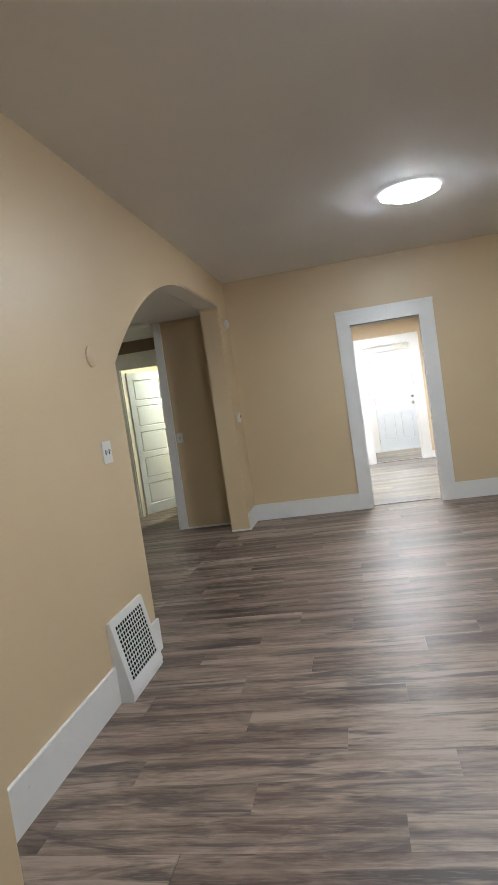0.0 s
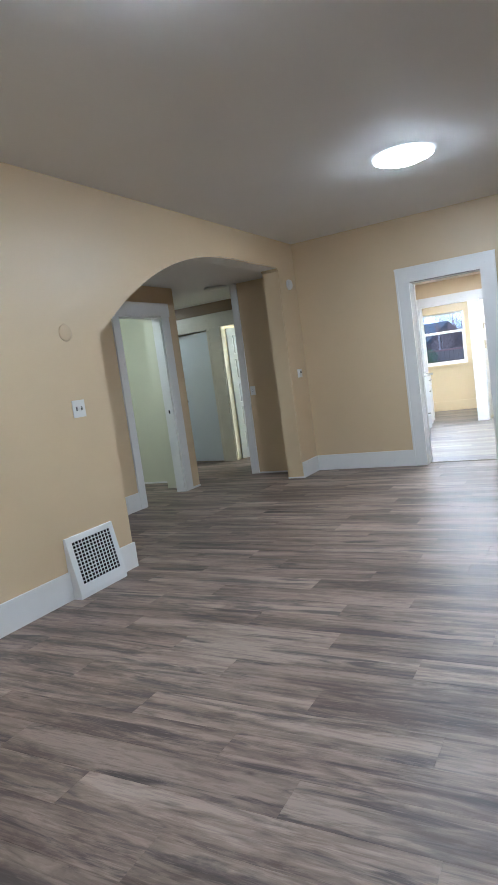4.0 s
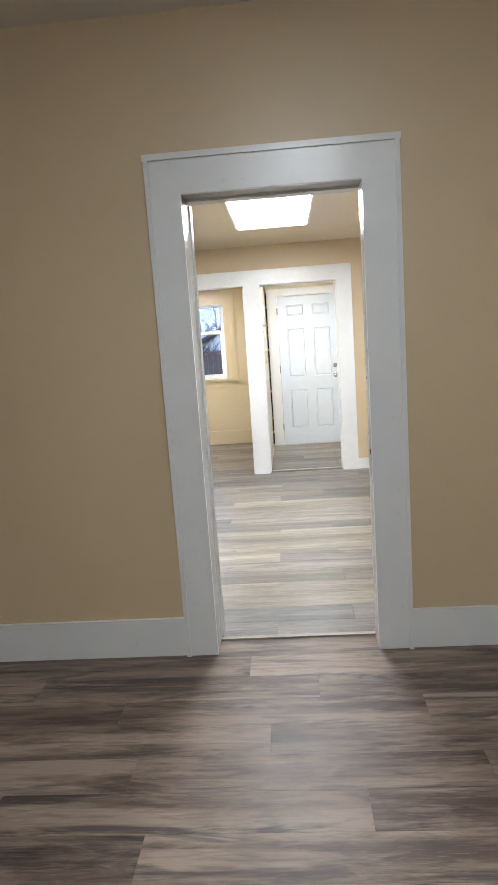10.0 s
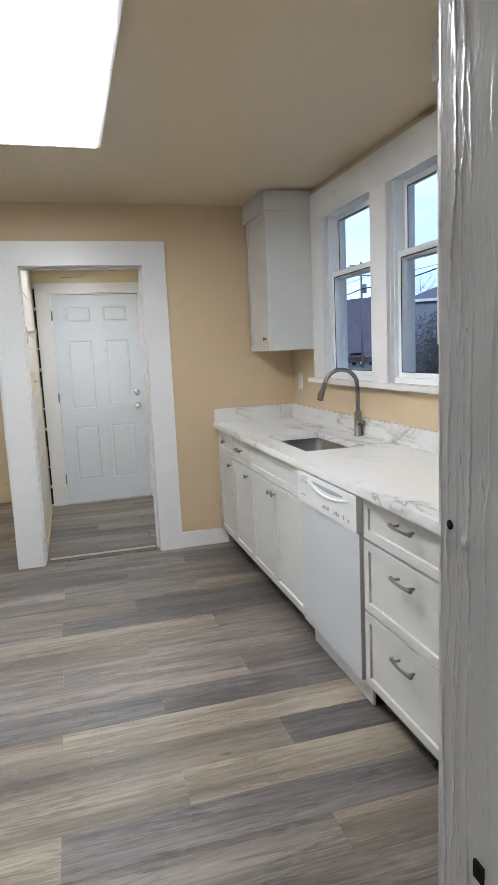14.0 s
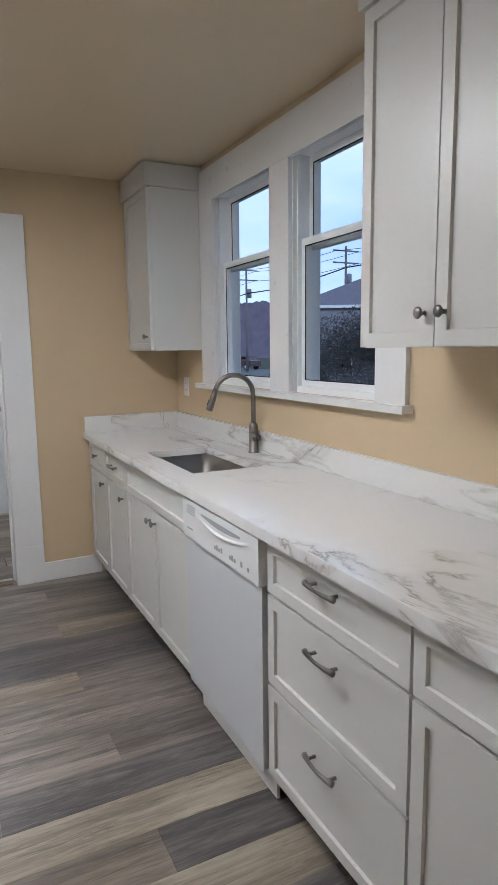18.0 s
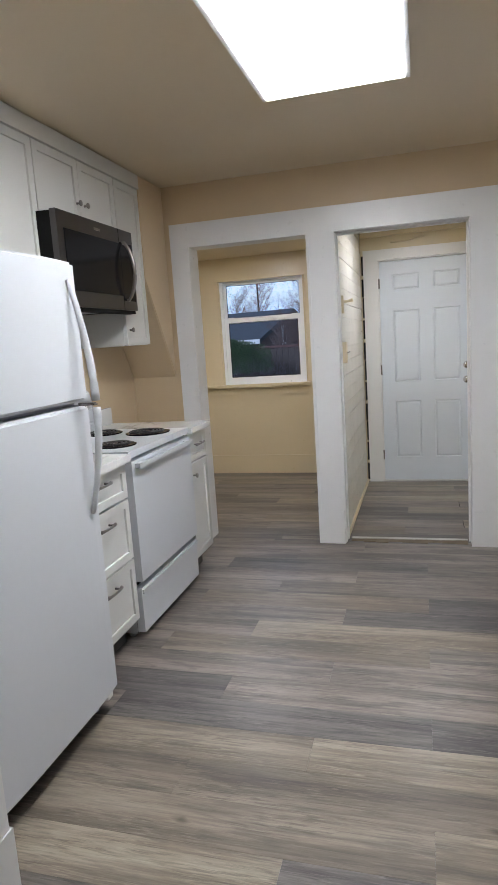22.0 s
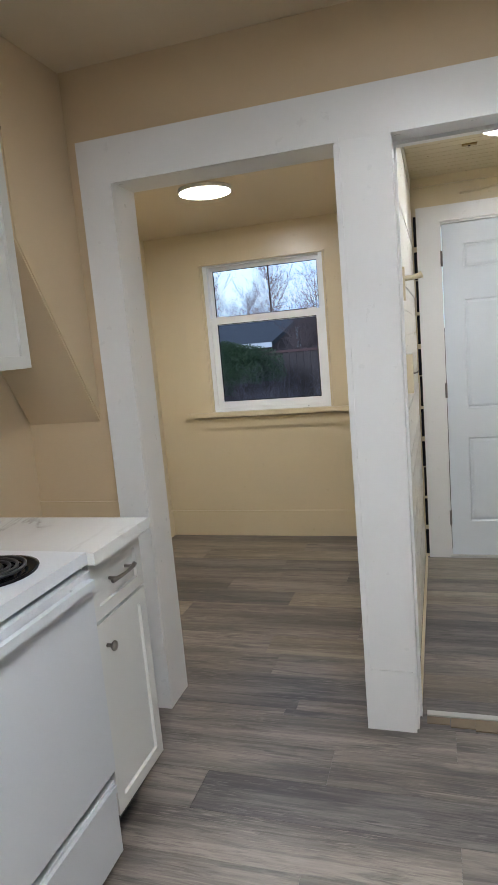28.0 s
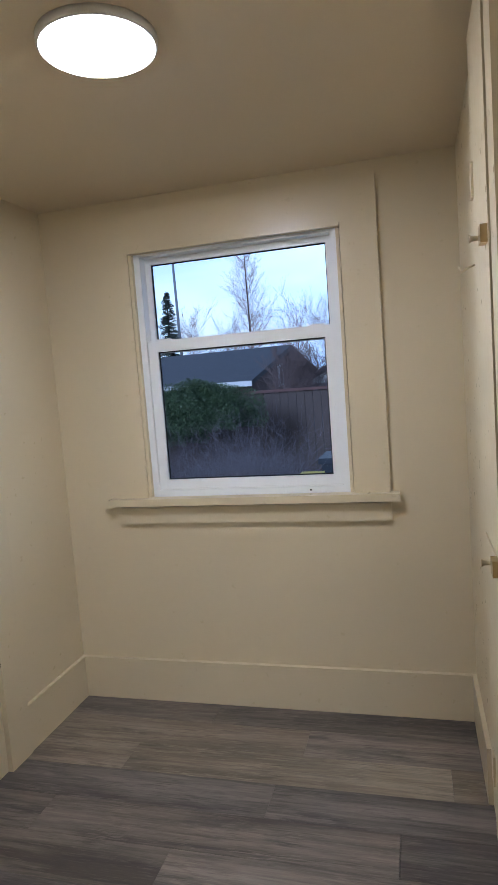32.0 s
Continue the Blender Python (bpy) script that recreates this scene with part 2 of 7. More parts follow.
def drip_paint(name, scale, strength, depth):
    """Old woodwork under many coats of gloss paint: runs, ridges and knocks."""
    m = surface(name, (0.74, 0.735, 0.725), 0.2, var=0.06, scale=5, fine=30, bump=0.1)
    n, l = m.node_tree.nodes, m.node_tree.links
    b = n["Principled BSDF"]
    tc, mp, nz, bp = n.new("ShaderNodeTexCoord"), n.new("ShaderNodeMapping"), n.new("ShaderNodeTexNoise"), n.new("ShaderNodeBump")
    mp.inputs["Scale"].default_value = scale
    nz.inputs["Scale"].default_value, nz.inputs["Detail"].default_value, nz.inputs["Distortion"].default_value = 1.0, 5, 0.8
    bp.inputs["Strength"].default_value, bp.inputs["Distance"].default_value = strength, depth
    l.new(tc.outputs["Object"], mp.inputs["Vector"])
    l.new(mp.outputs[0], nz.inputs["Vector"])
    l.new(nz.outputs["Fac"], bp.inputs["Height"])
    l.new(bp.outputs[0], b.inputs["Normal"])
    return m


TAN = surface("tan_wall_paint", (0.60, 0.465, 0.298), 0.42, var=0.07, scale=1.3, fine=220, bump=0.10)
YELLOW = surface("yellow_gloss_paint", (0.642, 0.548, 0.370), 0.30, var=0.07, scale=1.6, fine=30, bump=0.02)
YELLOW_DOOR = surface("yellow_door_gloss", (0.642, 0.548, 0.370), 0.22, var=0.07, scale=1.6, fine=12, bump=0)
CEIL_WHITE = surface("flat_ceiling_paint", (0.79, 0.785, 0.775), 0.75, var=0.05, scale=1.1, fine=240, bump=0.12)
CEIL_TAN = surface("tan_ceiling_paint", (0.650, 0.543, 0.385), 0.34, var=0.06, scale=1.2, fine=200, bump=0.10)
HALL_GREEN = surface("pale_green_paint", (0.60, 0.60, 0.48), 0.5, var=0.05, bump=0.06)
TRIM = surface("white_gloss_trim_paint", (0.735, 0.732, 0.728), 0.30, var=0.07, scale=4, fine=22, bump=0.10)
DOORWHITE = surface("white_door_paint", (0.66, 0.71, 0.77), 0.35, var=0.03, fine=120, bump=0.05)
OLDWHITE = surface("aged_white_paint", (0.72, 0.69, 0.62), 0.30, var=0.12, scale=6, fine=45, bump=0.14)
COAT = surface("thick_gloss_paint", (0.74, 0.735, 0.725), 0.22, var=0.06, scale=5, fine=60, bump=0)
JAMB = drip_paint("old_gloss_paint", (18, 18, 5.0), 0.3, 0.005)
RUNS = drip_paint("gloss_paint_with_runs", (70, 70, 14.0), 0.35, 0.003)
CAB = surface("white_cabinet_paint", (0.60, 0.595, 0.57), 0.33, var=0.02, fine=150, bump=0.02)
# the dark colour carries the shade below the cabinet fronts
TOE_SHADE = surface("toe_board_shade", (0.07, 0.065, 0.06), 0.7, var=0.15)
CABIN = surface("cabinet_inside_board", (0.55, 0.46, 0.32), 0.55, var=0.08)
APPL = surface("white_enamel", (0.56, 0.575, 0.60), 0.3, var=0.02, fine=260, bump=0.03)
APPL2 = surface("white_plastic", (0.70, 0.70, 0.69), 0.35, var=0.02, fine=90, bump=0.02)
STEEL = surface("brushed_dark_steel", (0.108, 0.105, 0.104), 0.32, metal=1.0, var=0.08, fine=140, bump=0.05)
NICKEL = surface("brushed_nickel", (0.25, 0.235, 0.22), 0.30, metal=1.0, var=0.03, scale=20, fine=500, bump=0)
CHROME = surface("chrome", (0.62, 0.62, 0.62), 0.12, metal=1.0, var=0.02, bump=0)
BASIN = surface("stainless_basin", (0.36, 0.35, 0.33), 0.30, metal=1.0, var=0.08, fine=120, bump=0.04)
BLACK = surface("black_glass", (0.008, 0.008, 0.009), 0.08, var=0.02, bump=0, spec=0.08)
DARK = surface("dark_recess", (0.014, 0.014, 0.014), 0.8, var=0.1, bump=0, spec=0.1)
COIL = surface("black_coil", (0.02, 0.02, 0.022), 0.45, var=0.1, bump=0.05)
GREY = surface("grey_print", (0.33, 0.34, 0.36), 0.5, bump=0)
BRASS = surface("aged_brass", (0.45, 0.33, 0.16), 0.35, metal=1.0, var=0.15)
VINYLW = surface("white_window_vinyl", (0.80, 0.82, 0.84), 0.3, var=0.02, fine=80, bump=0.02)
OUTTRIM = surface("weathered_white_trim", (0.80, 0.80, 0.80), 0.6, var=0.12, scale=4)
RAWWOOD = surface("raw_wood", (0.17, 0.13, 0.085), 0.7, var=0.3, scale=14, fine=60, bump=0.3)
ALU = surface("aluminium_strip", (0.6, 0.6, 0.58), 0.35, metal=1.0, var=0.1)
PLANK_MID = wood("vinyl_plank_grey_brown", (0.084, 0.071, 0.062), (0.158, 0.135, 0.117), (0.245, 0.210, 0.178), bands=(0.34, 0.66), pores=0.5)
PLANK_LIGHT = wood("vinyl_plank_pale", (0.128, 0.104, 0.079), (0.215, 0.180, 0.136), (0.335, 0.290, 0.222), bands=(0.28, 0.66), pores=0.5, streak=0.4)
PLANK_TAN = wood("vinyl_plank_tan", (0.095, 0.077, 0.060), (0.170, 0.140, 0.109), (0.265, 0.225, 0.175), bands=(0.30, 0.68), pores=0.5, streak=0.4)
PLANK_DARK = wood("vinyl_plank_slate", (0.060, 0.053, 0.051), (0.112, 0.099, 0.093), (0.186, 0.166, 0.151), bands=(0.34, 0.66), pores=0.55)
PLANK_UMBER = wood("vinyl_plank_umber", (0.088, 0.060, 0.049), (0.170, 0.124, 0.100), (0.268, 0.203, 0.166), 0.41, 0.84, 1.04, (0.5, 5.0), (0.35, 0.64), 0.4, 0.35, 0.95, True)
PLANK_DUN = wood("vinyl_plank_dun", (0.105, 0.075, 0.060), (0.204, 0.152, 0.122), (0.300, 0.233, 0.190), 0.41, 0.92, 1.12, (0.5, 5.0), (0.33, 0.62), 0.4, 0.35, 0.9, True)
SUBFLOOR = surface("joint_dark", (0.05, 0.04, 0.035), 0.9, bump=0)
QUARTZ = quartz_mat()
GLASS = glass_mat()
LAMP_WARM = glow("living_lamp_glass", (0.89, 0.955, 0.99), LIVING_W)
LAMP_HALO = glow("living_lamp_halo_dish", (0.89, 0.955, 0.99), 1.6)
LAMP_PANEL = glow("panel_diffuser", (0.96, 0.985, 0.99), PANEL_W)
LAMP_DISC = glow("disc_diffuser", (0.98, 0.98, 0.985), DISC_W)
LAMP_ENTRY = glow("entry_diffuser", (0.96, 0.98, 1.0), ENTRY_W)
LAMP_HALL = glow("hall_lamp_glass", (0.93, 1.0, 0.88), HALL_W)
LAMP_SIDE = glow("side_room_and_fill_lamp_glass", (0.92, 1.0, 0.95), SIDE_W)
LAMP_OFF = surface("unlit_lamp_glass", (0.75, 0.73, 0.68), 0.3, bump=0)


# ---- mesh helpers ----
def box(bm, x0, x1, y0, y1, z0, z1, mi=0):
    v = [bm.verts.new(p) for p in ((x0, y0, z0), (x1, y0, z0), (x1, y1, z0), (x0, y1, z0), (x0, y0, z1), (x1, y0, z1), (x1, y1, z1), (x0, y1, z1))]
    fs = [bm.faces.new([v[i] for i in f]) for f in ((3, 2, 1, 0), (4, 5, 6, 7), (0, 1, 5, 4), (1, 2, 6, 5), (2, 3, 7, 6), (3, 0, 4, 7))]
    for f in fs:
        f.material_index = mi
    return fs


def soft(bm, width=0.003, segments=2):
    """Round the edges that are sharp."""
    es = [e for e in bm.edges if len(e.link_faces) == 2 and e.calc_face_angle(0) > 0.6]
    bmesh.ops.bevel(bm, geom=es, offset=width, segments=segments, affect="EDGES", clamp_overlap=True)
    return bm


def rbox(x0, x1, y0, y1, z0, z1, r=0.003, seg=2):
    bm = bmesh.new()
    box(bm, x0, x1, y0, y1, z0, z1)
    return soft(bm, r, seg)


def lathe(profile, n=24, axis="z", at=(0, 0, 0)):
    """A turned shape: profile of (radius, height) from one end to the other."""
    bm = bmesh.new()
    rings = []
    for r, h in profile:
        ring = []
        for i in range(n):
            a = 2 * math.pi * i / n
            p = (r * math.cos(a), r * math.sin(a), h)
            if axis == "y":
                p = (p[0], h, p[1])
            elif axis == "x":
                p = (h, p[0], p[1])
            ring.append(bm.verts.new((p[0] + at[0], p[1] + at[1], p[2] + at[2])))
        rings.append(ring)
    for a, b in zip(rings, rings[1:]):
        for i in range(n):
            bm.faces.new((a[i], a[(i + 1) % n], b[(i + 1) % n], b[i]))
    bm.faces.new(rings[0])
    bm.faces.new(rings[-1])
    bmesh.ops.recalc_face_normals(bm, faces=bm.faces)
    for f in bm.faces:
        f.smooth = len(f.verts) == 4
    return bm


def tube(points, r, n=10, closed=False):
    """A pipe of radius r (or one radius a point) along points."""
    bm = bmesh.new()
    pts = [Vector(p) for p in points]
    rad = r if isinstance(r, (list, tuple)) else [r] * len(pts)
    rings, up = [], Vector((0, 0, 1))
    for i, p in enumerate(pts):
        a = pts[i - 1] if i or closed else p
        b = pts[(i + 1) % len(pts)] if i < len(pts) - 1 or closed else p
        d = (b - a).normalized()
        s = d.cross(up)
        if s.length < 0.05:
            s = d.cross(Vector((1, 0, 0)))
        s.normalize()
        w = s.cross(d)
        rings.append([bm.verts.new(p + (s * math.cos(2 * math.pi * k / n) + w * math.sin(2 * math.pi * k / n)) * rad[i]) for k in range(n)])
    pairs = list(zip(rings, rings[1:])) + ([(rings[-1], rings[0])] if closed else [])
    for a, b in pairs:
        for k in range(n):
            bm.faces.new((a[k], a[(k + 1) % n], b[(k + 1) % n], b[k]))
    if not closed:
        bm.faces.new(rings[0])
        bm.faces.new(rings[-1])
    bmesh.ops.recalc_face_normals(bm, faces=bm.faces)
    for f in bm.faces:
        f.smooth = True
    return bm


def mesh_of(name, bm, mats):
    me = bpy.data.meshes.new(name)
    bm.to_mesh(me)
    bm.free()
    for m in mats if isinstance(mats, (list, tuple)) else (mats,):
        me.materials.append(m)
    return me


def part(name, bm, material, parent, label=""):
    ob = new(name, mesh_of(name, bm, material))
    ob.parent = parent
    if label:
        ob["label"] = label
    return ob


def thing(name, place, label, category, group="", rz=0, kind=""):
    ob = new(name)
    ob.matrix_basis = pose(*place, 0, 0, rz)
    return tagged(ob, label, category, group, kind)


def structure(name, bm, mats, label, category):
    return tagged(new(name, mesh_of(name, bm, mats)), label, category, "", "structure")


def wall(name, axis, a0, a1, u0, u1, z0, z1, openings, mats, label):
    """A slab across axis from a0 to a1, along the other axis from u0 to u1, with openings (ua, ub, za, zb). mats: low side, high side."""
    bm = bmesh.new()
    us = sorted({u0, u1, *[o[0] for o in openings], *[o[1] for o in openings]})
    zs = sorted({z0, z1, *[o[2] for o in openings], *[o[3] for o in openings]})
    for ua, ub in zip(us, us[1:]):
        run = None
        cells = []
        for za, zb in zip(zs, zs[1:]):
            um, zm = (ua + ub) / 2, (za + zb) / 2
            solid = not any(o[0] < um < o[1] and o[2] < zm < o[3] for o in openings)
            if solid:
                run = [za, zb] if run is None else [run[0], zb]
            elif run:
                cells.append(run)
                run = None
        if run:
            cells.append(run)
        for za, zb in cells:
            if axis == "x":
                box(bm, a0, a1, ua, ub, za, zb)
            else:
                box(bm, ua, ub, a0, a1, za, zb)
    bmesh.ops.remove_doubles(bm, verts=bm.verts, dist=0.0005)
    k = 0 if axis == "x" else 1
    for f in bm.faces:
        c = f.calc_center_median()[k]
        f.material_index = 1 if c > (a0 + a1) / 2 + 0.2 * (a1 - a0) and len(mats) > 1 else 0
    return structure(name, bm, mats, label, "wall")


# ---- the plan ----
LIV_W, LIV_E, LIV_S, LIV_N, LIV_H = -0.65, 4.3, -2.6, 7.24, 2.80
KIT_W, KIT_E, KIT_S, KIT_N, KIT_H = -0.60, 2.765, 7.45, 11.26, 2.45
PAN_W, PAN_E, PAN_S, PAN_N, PAN_H = -1.07, 0.715, 11.41, 13.50, 2.260
ENT_W, ENT_E, ENT_N, ENT_H = 0.875, 2.05, 13.09, 2.30
D0, D1, DTOP = 0.72, 1.477, 2.085          # opening between the living room and the kitchen
ARCH0, ARCH1, ARCH_BACK = 3.585, 6.77, -0.86

# living room
bm = bmesh.new()
prof = [(1.75, 0), (ARCH0, 0)]
for i in range(25):
    s = i / 24
    prof.append((ARCH0 + 2.15 * s, 2.475 - 0.75 * (1 - s) ** 2.4))
prof += [(6.60, 2.475), (6.73, 2.470), (ARCH1, 2.44), (ARCH1, 0), (LIV_N, 0), (LIV_N, LIV_H), (1.75, LIV_H)]
front = [bm.verts.new((LIV_W, y, z)) for y, z in prof]
back = [bm.verts.new((ARCH_BACK, y, z)) for y, z in prof]
bm.faces.new(front)
bm.faces.new(back[::-1])
for i in range(len(prof)):
    j = (i + 1) % len(prof)
    bm.faces.new((front[i], back[i], back[j], front[j]))
bmesh.ops.recalc_face_normals(bm, faces=bm.faces)
edge = [e for e in bm.edges if abs(e.verts[0].co.x - e.verts[1].co.x) < 1e-6 and all(ARCH0 - 0.01 <= v.co.y <= ARCH1 + 0.01 and v.co.z < 2.6 for v in e.verts) and not all(v.co.z < 0.001 for v in e.verts)]
bmesh.ops.bevel(bm, geom=edge, offset=0.010, segments=2, affect="EDGES")
for f in bm.faces:
    f.material_index = 1 if f.normal.z < -0.97 and f.calc_center_median().z > 2.4 else 0
bmesh.ops.triangulate(bm, faces=[f for f in bm.faces if len(f.verts) > 4])
structure("wall_west_arch", bm, [TAN, CEIL_WHITE], "tan plastered wall with a wide arched opening to the hall", "wall")
wall("wall_west_return", "x", -0.80, -0.49, LIV_S, 1.75, 0, LIV_H, [], [TAN], "tan painted wall return beside the living room")
wall("wall_north_living", "y", LIV_N, KIT_S, -0.86, D1 + 0.02, 0, LIV_H, [(D0 - 0.02, D1 + 0.02, 0, DTOP + 0.02)], [TAN, TAN], "tan painted wall with the kitchen doorway")
wall("wall_north_living_east", "y", LIV_N, 7.343, D1 + 0.02, LIV_E, 0, LIV_H, [], [TAN, TAN], "tan painted wall beside the kitchen doorway")
wall("wall_east_living", "x", LIV_E, LIV_E + 0.12, LIV_S, LIV_N, 0, LIV_H, [], [TAN], "plain tan painted wall")
wall("wall_south_living", "y", LIV_S - 0.12, LIV_S, -0.80, LIV_E, 0, LIV_H, [], [TAN], "plain tan painted wall")
bm = bmesh.new()
box(bm, -0.86, LIV_E + 0.12, LIV_S - 0.12, KIT_S, LIV_H, LIV_H + 0.12)
structure("ceiling_living", bm, CEIL_WHITE, "flat off-white painted plaster ceiling", "ceiling")

# hall behind the arch
HALL_W, HALL_N, HALL_H = -2.0, 7.22, 2.478
wall("wall_hall_north", "y", HALL_N, HALL_N + 0.12, -1.487, -0.86, 0, HALL_H, [], [TAN], "tan painted hall wall")
wall("wall_hall_west", "x", HALL_W - 0.12, HALL_W, 2.6, 6.54, 0, HALL_H, [(5.44, 6.215, 0, 2.13)], [TAN, TAN], "tan painted hall wall with a cased doorway")
wall("wall_hall_south", "y", 2.48, 2.6, -2.12, -0.86, 0, HALL_H, [], [TAN], "plain tan hall wall")
wall("wall_corridor_north", "y", 8.42, 8.54, -3.46, -1.2, 0, HALL_H, [(-2.51, -1.83, 0, 2.10), (-3.44, -2.73, 0, 2.08)], [OLDWHITE, YELLOW], "pale painted end wall of the hall with two doorways")
wall("wall_corridor_north_west", "y", 8.42, 8.54, -4.2, -3.46, 0, HALL_H, [], [YELLOW], "yellow painted wall beside the hall closet")
wall("wall_corridor_east", "x", -1.32, -1.20, 7.34, 8.42, 0, HALL_H, [], [TAN], "plain hall wall")
wall("wall_corridor_west", "x", -4.32, -4.2, 6.82, 10.7, 0, HALL_H, [], [YELLOW], "plain hall wall")
wall("wall_corridor_south", "y", 6.82, 6.92, -4.2, -2.33, 0, HALL_H, [], [HALL_GREEN], "pale green painted wall of the side room")
wall("wall_side_room_end", "x", -2.43, -2.33, 6.54, 6.82, 0, HALL_H, [], [HALL_GREEN], "pale green painted end of the side room wall")
wall("wall_side_room_return", "y", 6.44, 6.54, -2.43, -2.12, 0, HALL_H, [], [HALL_GREEN], "pale green painted return of the side room wall")
wall("wall_side_room", "x", -3.65, -3.55, 4.6, 6.82, 0, HALL_H, [], [HALL_GREEN], "pale green painted wall of the side room")
wall("wall_side_room_south", "y", 4.5, 4.6, -3.65, -2.12, 0, HALL_H, [], [HALL_GREEN], "pale green painted wall of the side room")
wall("wall_lit_room_north", "y", 10.6, 10.7, -4.2, -0.95, 0, HALL_H, [], [YELLOW], "yellow painted wall of the lit room")
wall("wall_lit_room_east", "x", -1.05, -0.95, 8.54, 10.6, 0, HALL_H, [], [YELLOW], "yellow painted wall of the lit room")
wall("wall_lit_room_west", "x", -2.68, -2.58, 8.54, 10.6, 0, HALL_H, [], [YELLOW], "yellow painted wall of the lit room")
bm = bmesh.new()
box(bm, -4.32, -0.86, 2.48, 10.7, HALL_H, HALL_H + 0.1)
structure("ceiling_hall", bm, CEIL_WHITE, "flat off-white hall ceiling", "ceiling")

# kitchen
wall("wall_east_kitchen", "x", KIT_E, KIT_E + 0.13, 7.343, KIT_N + 0.15, 0, KIT_H, [(9.145, 9.77, 1.226, 2.272), (9.933, 10.60, 1.226, 2.272)], [TAN, OLDWHITE], "tan painted kitchen wall with two windows over the sink")
wall("wall_west_kitchen", "x", KIT_W - 0.12, KIT_W, 8.36, KIT_N, 0, KIT_H, [], [TAN], "tan painted kitchen wall behind the range")
bm = bmesh.new()
prof = [(10.877, 1.83), (KIT_N, 1.185), (KIT_N, KIT_H), (10.877, KIT_H)]
a = [bm.verts.new((KIT_W, y, z)) for y, z in prof]
b = [bm.verts.new((-0.271, y, z)) for y, z in prof]
bm.faces.new(a)
bm.faces.new(b[::-1])
for i in range(4):
    bm.faces.new((a[i], a[(i + 1) % 4], b[(i + 1) % 4], b[i]))
bmesh.ops.recalc_face_normals(bm, faces=bm.faces)
soft(bm, 0.006, 2)
structure("wall_stair_box", bm, TAN, "tan plastered box under a stair with a sloping underside", "wall")
wall("wall_closet", "x", 0.22, 0.34, KIT_S, 8.343, 0, KIT_H, [(7.50, 8.25, 0, 2.07)], [OLDWHITE, TAN], "kitchen wall with a boarded white closet doorway")
ob = thing("closet_door_casing", (0.34, 7.9, 0), "thick white painted casing round the closet doorway", "door casing", kind="structure")
part("leg", rbox(0.0, 0.026, 0.352, 0.440, 0.22, 2.07, 0.006), JAMB, ob)
part("plinth", rbox(0.0, 0.03, 0.348, 0.450, 0, 0.22, 0.004), JAMB, ob)
part("head", rbox(0.0, 0.027, -0.42, 0.448, 2.07, 2.215, 0.004), JAMB, ob)
part("jamb", rbox(-0.12, 0.001, 0.335, 0.351, 0, 2.07, 0.003), JAMB, ob)
part("head_jamb", rbox(-0.12, 0.001, -0.40, 0.335, 2.056, 2.071, 0.003), JAMB, ob)
part("corner_bead", tube([(0.004, 0.347, 0.0), (0.004, 0.347, 2.06)], 0.009, 8), JAMB, ob, "rounded paint-filled corner bead")
ob = thing("closet_door", (0.222, 7.9, 0), "plain white painted closet door, shut, with old nail holes", "door")
part("leaf", rbox(-0.035, 0.0, -0.395, 0.329, 0.008, 2.052, 0.003), JAMB, ob)
# solid dark strip fills the gap to give its shade
part("edge_gap", rbox(-0.036, -0.012, 0.3292, 0.3348, 0.008, 2.055, 0.0004, 1), DARK, ob, "dark strip standing in for the shade in the gap beside the leaf")
part("bottom_board", rbox(0.0005, 0.014, -0.39, 0.332, 0.008, 0.11, 0.003), JAMB, ob)
wall("wall_closet_side", "y", 8.25, 8.343, KIT_W, 0.22, 0, KIT_H, [], [TAN], "closet side wall beside the refrigerator")
wall("wall_north_kitchen", "y", KIT_N, PAN_S, -1.22, KIT_E, 0, KIT_H, [(-0.12, 0.72, 0, 2.065), (0.855, 1.70, 0, 2.065)], [TAN, YELLOW], "tan painted wall with two cased openings")
bm = bmesh.new()
box(bm, KIT_W - 0.12, KIT_E + 0.13, 7.343, PAN_S, KIT_H, KIT_H + 0.1)
structure("ceiling_kitchen", bm, CEIL_TAN, "satin tan painted kitchen ceiling", "ceiling")

# pantry nook and back entry
wall("wall_north_pantry", "y", PAN_N, PAN_N + 0.16, PAN_W - 0.15, ENT_W - 0.02, 0, ENT_H, [(-0.63, 0.255, 0.955, 2.035)], [YELLOW, OLDWHITE], "glossy yellow painted wall with a double hung window")
wall("wall_west_pantry", "x", PAN_W - 0.15, PAN_W, PAN_S, PAN_N, 0, ENT_H, [], [YELLOW, YELLOW], "glossy yellow painted wall")
wall("wall_pantry_partition", "x", PAN_E, ENT_W - 0.02, PAN_S, PAN_N, 0, ENT_H, [], [YELLOW, OLDWHITE], "painted partition between nook and back entry")
wall("wall_north_entry", "y", ENT_N, ENT_N + 0.16, ENT_W - 0.02, ENT_E + 0.12, 0, ENT_H, [(1.02, 1.85, 0, 2.05)], [YELLOW, OLDWHITE], "yellow painted wall round the back door")
wall("wall_east_entry", "x", ENT_E, ENT_E + 0.12, PAN_S, ENT_N, 0, ENT_H, [], [YELLOW], "plain yellow painted wall")
bm = bmesh.new()
box(bm, PAN_W, PAN_E, PAN_S, PAN_N, PAN_H, PAN_H + 0.08)
structure("ceiling_pantry", bm, CEIL_TAN, "satin tan painted ceiling of the nook", "ceiling")
bm = bmesh.new()
for i in range(22):
    y = PAN_S + i * 0.078
    box(bm, ENT_W, ENT_E, y, min(y + 0.0735, ENT_N), ENT_H, ENT_H + 0.02)
box(bm, ENT_W - 0.02, ENT_E + 0.12, PAN_S, ENT_N + 0.1, ENT_H + 0.003, ENT_H + 0.1)
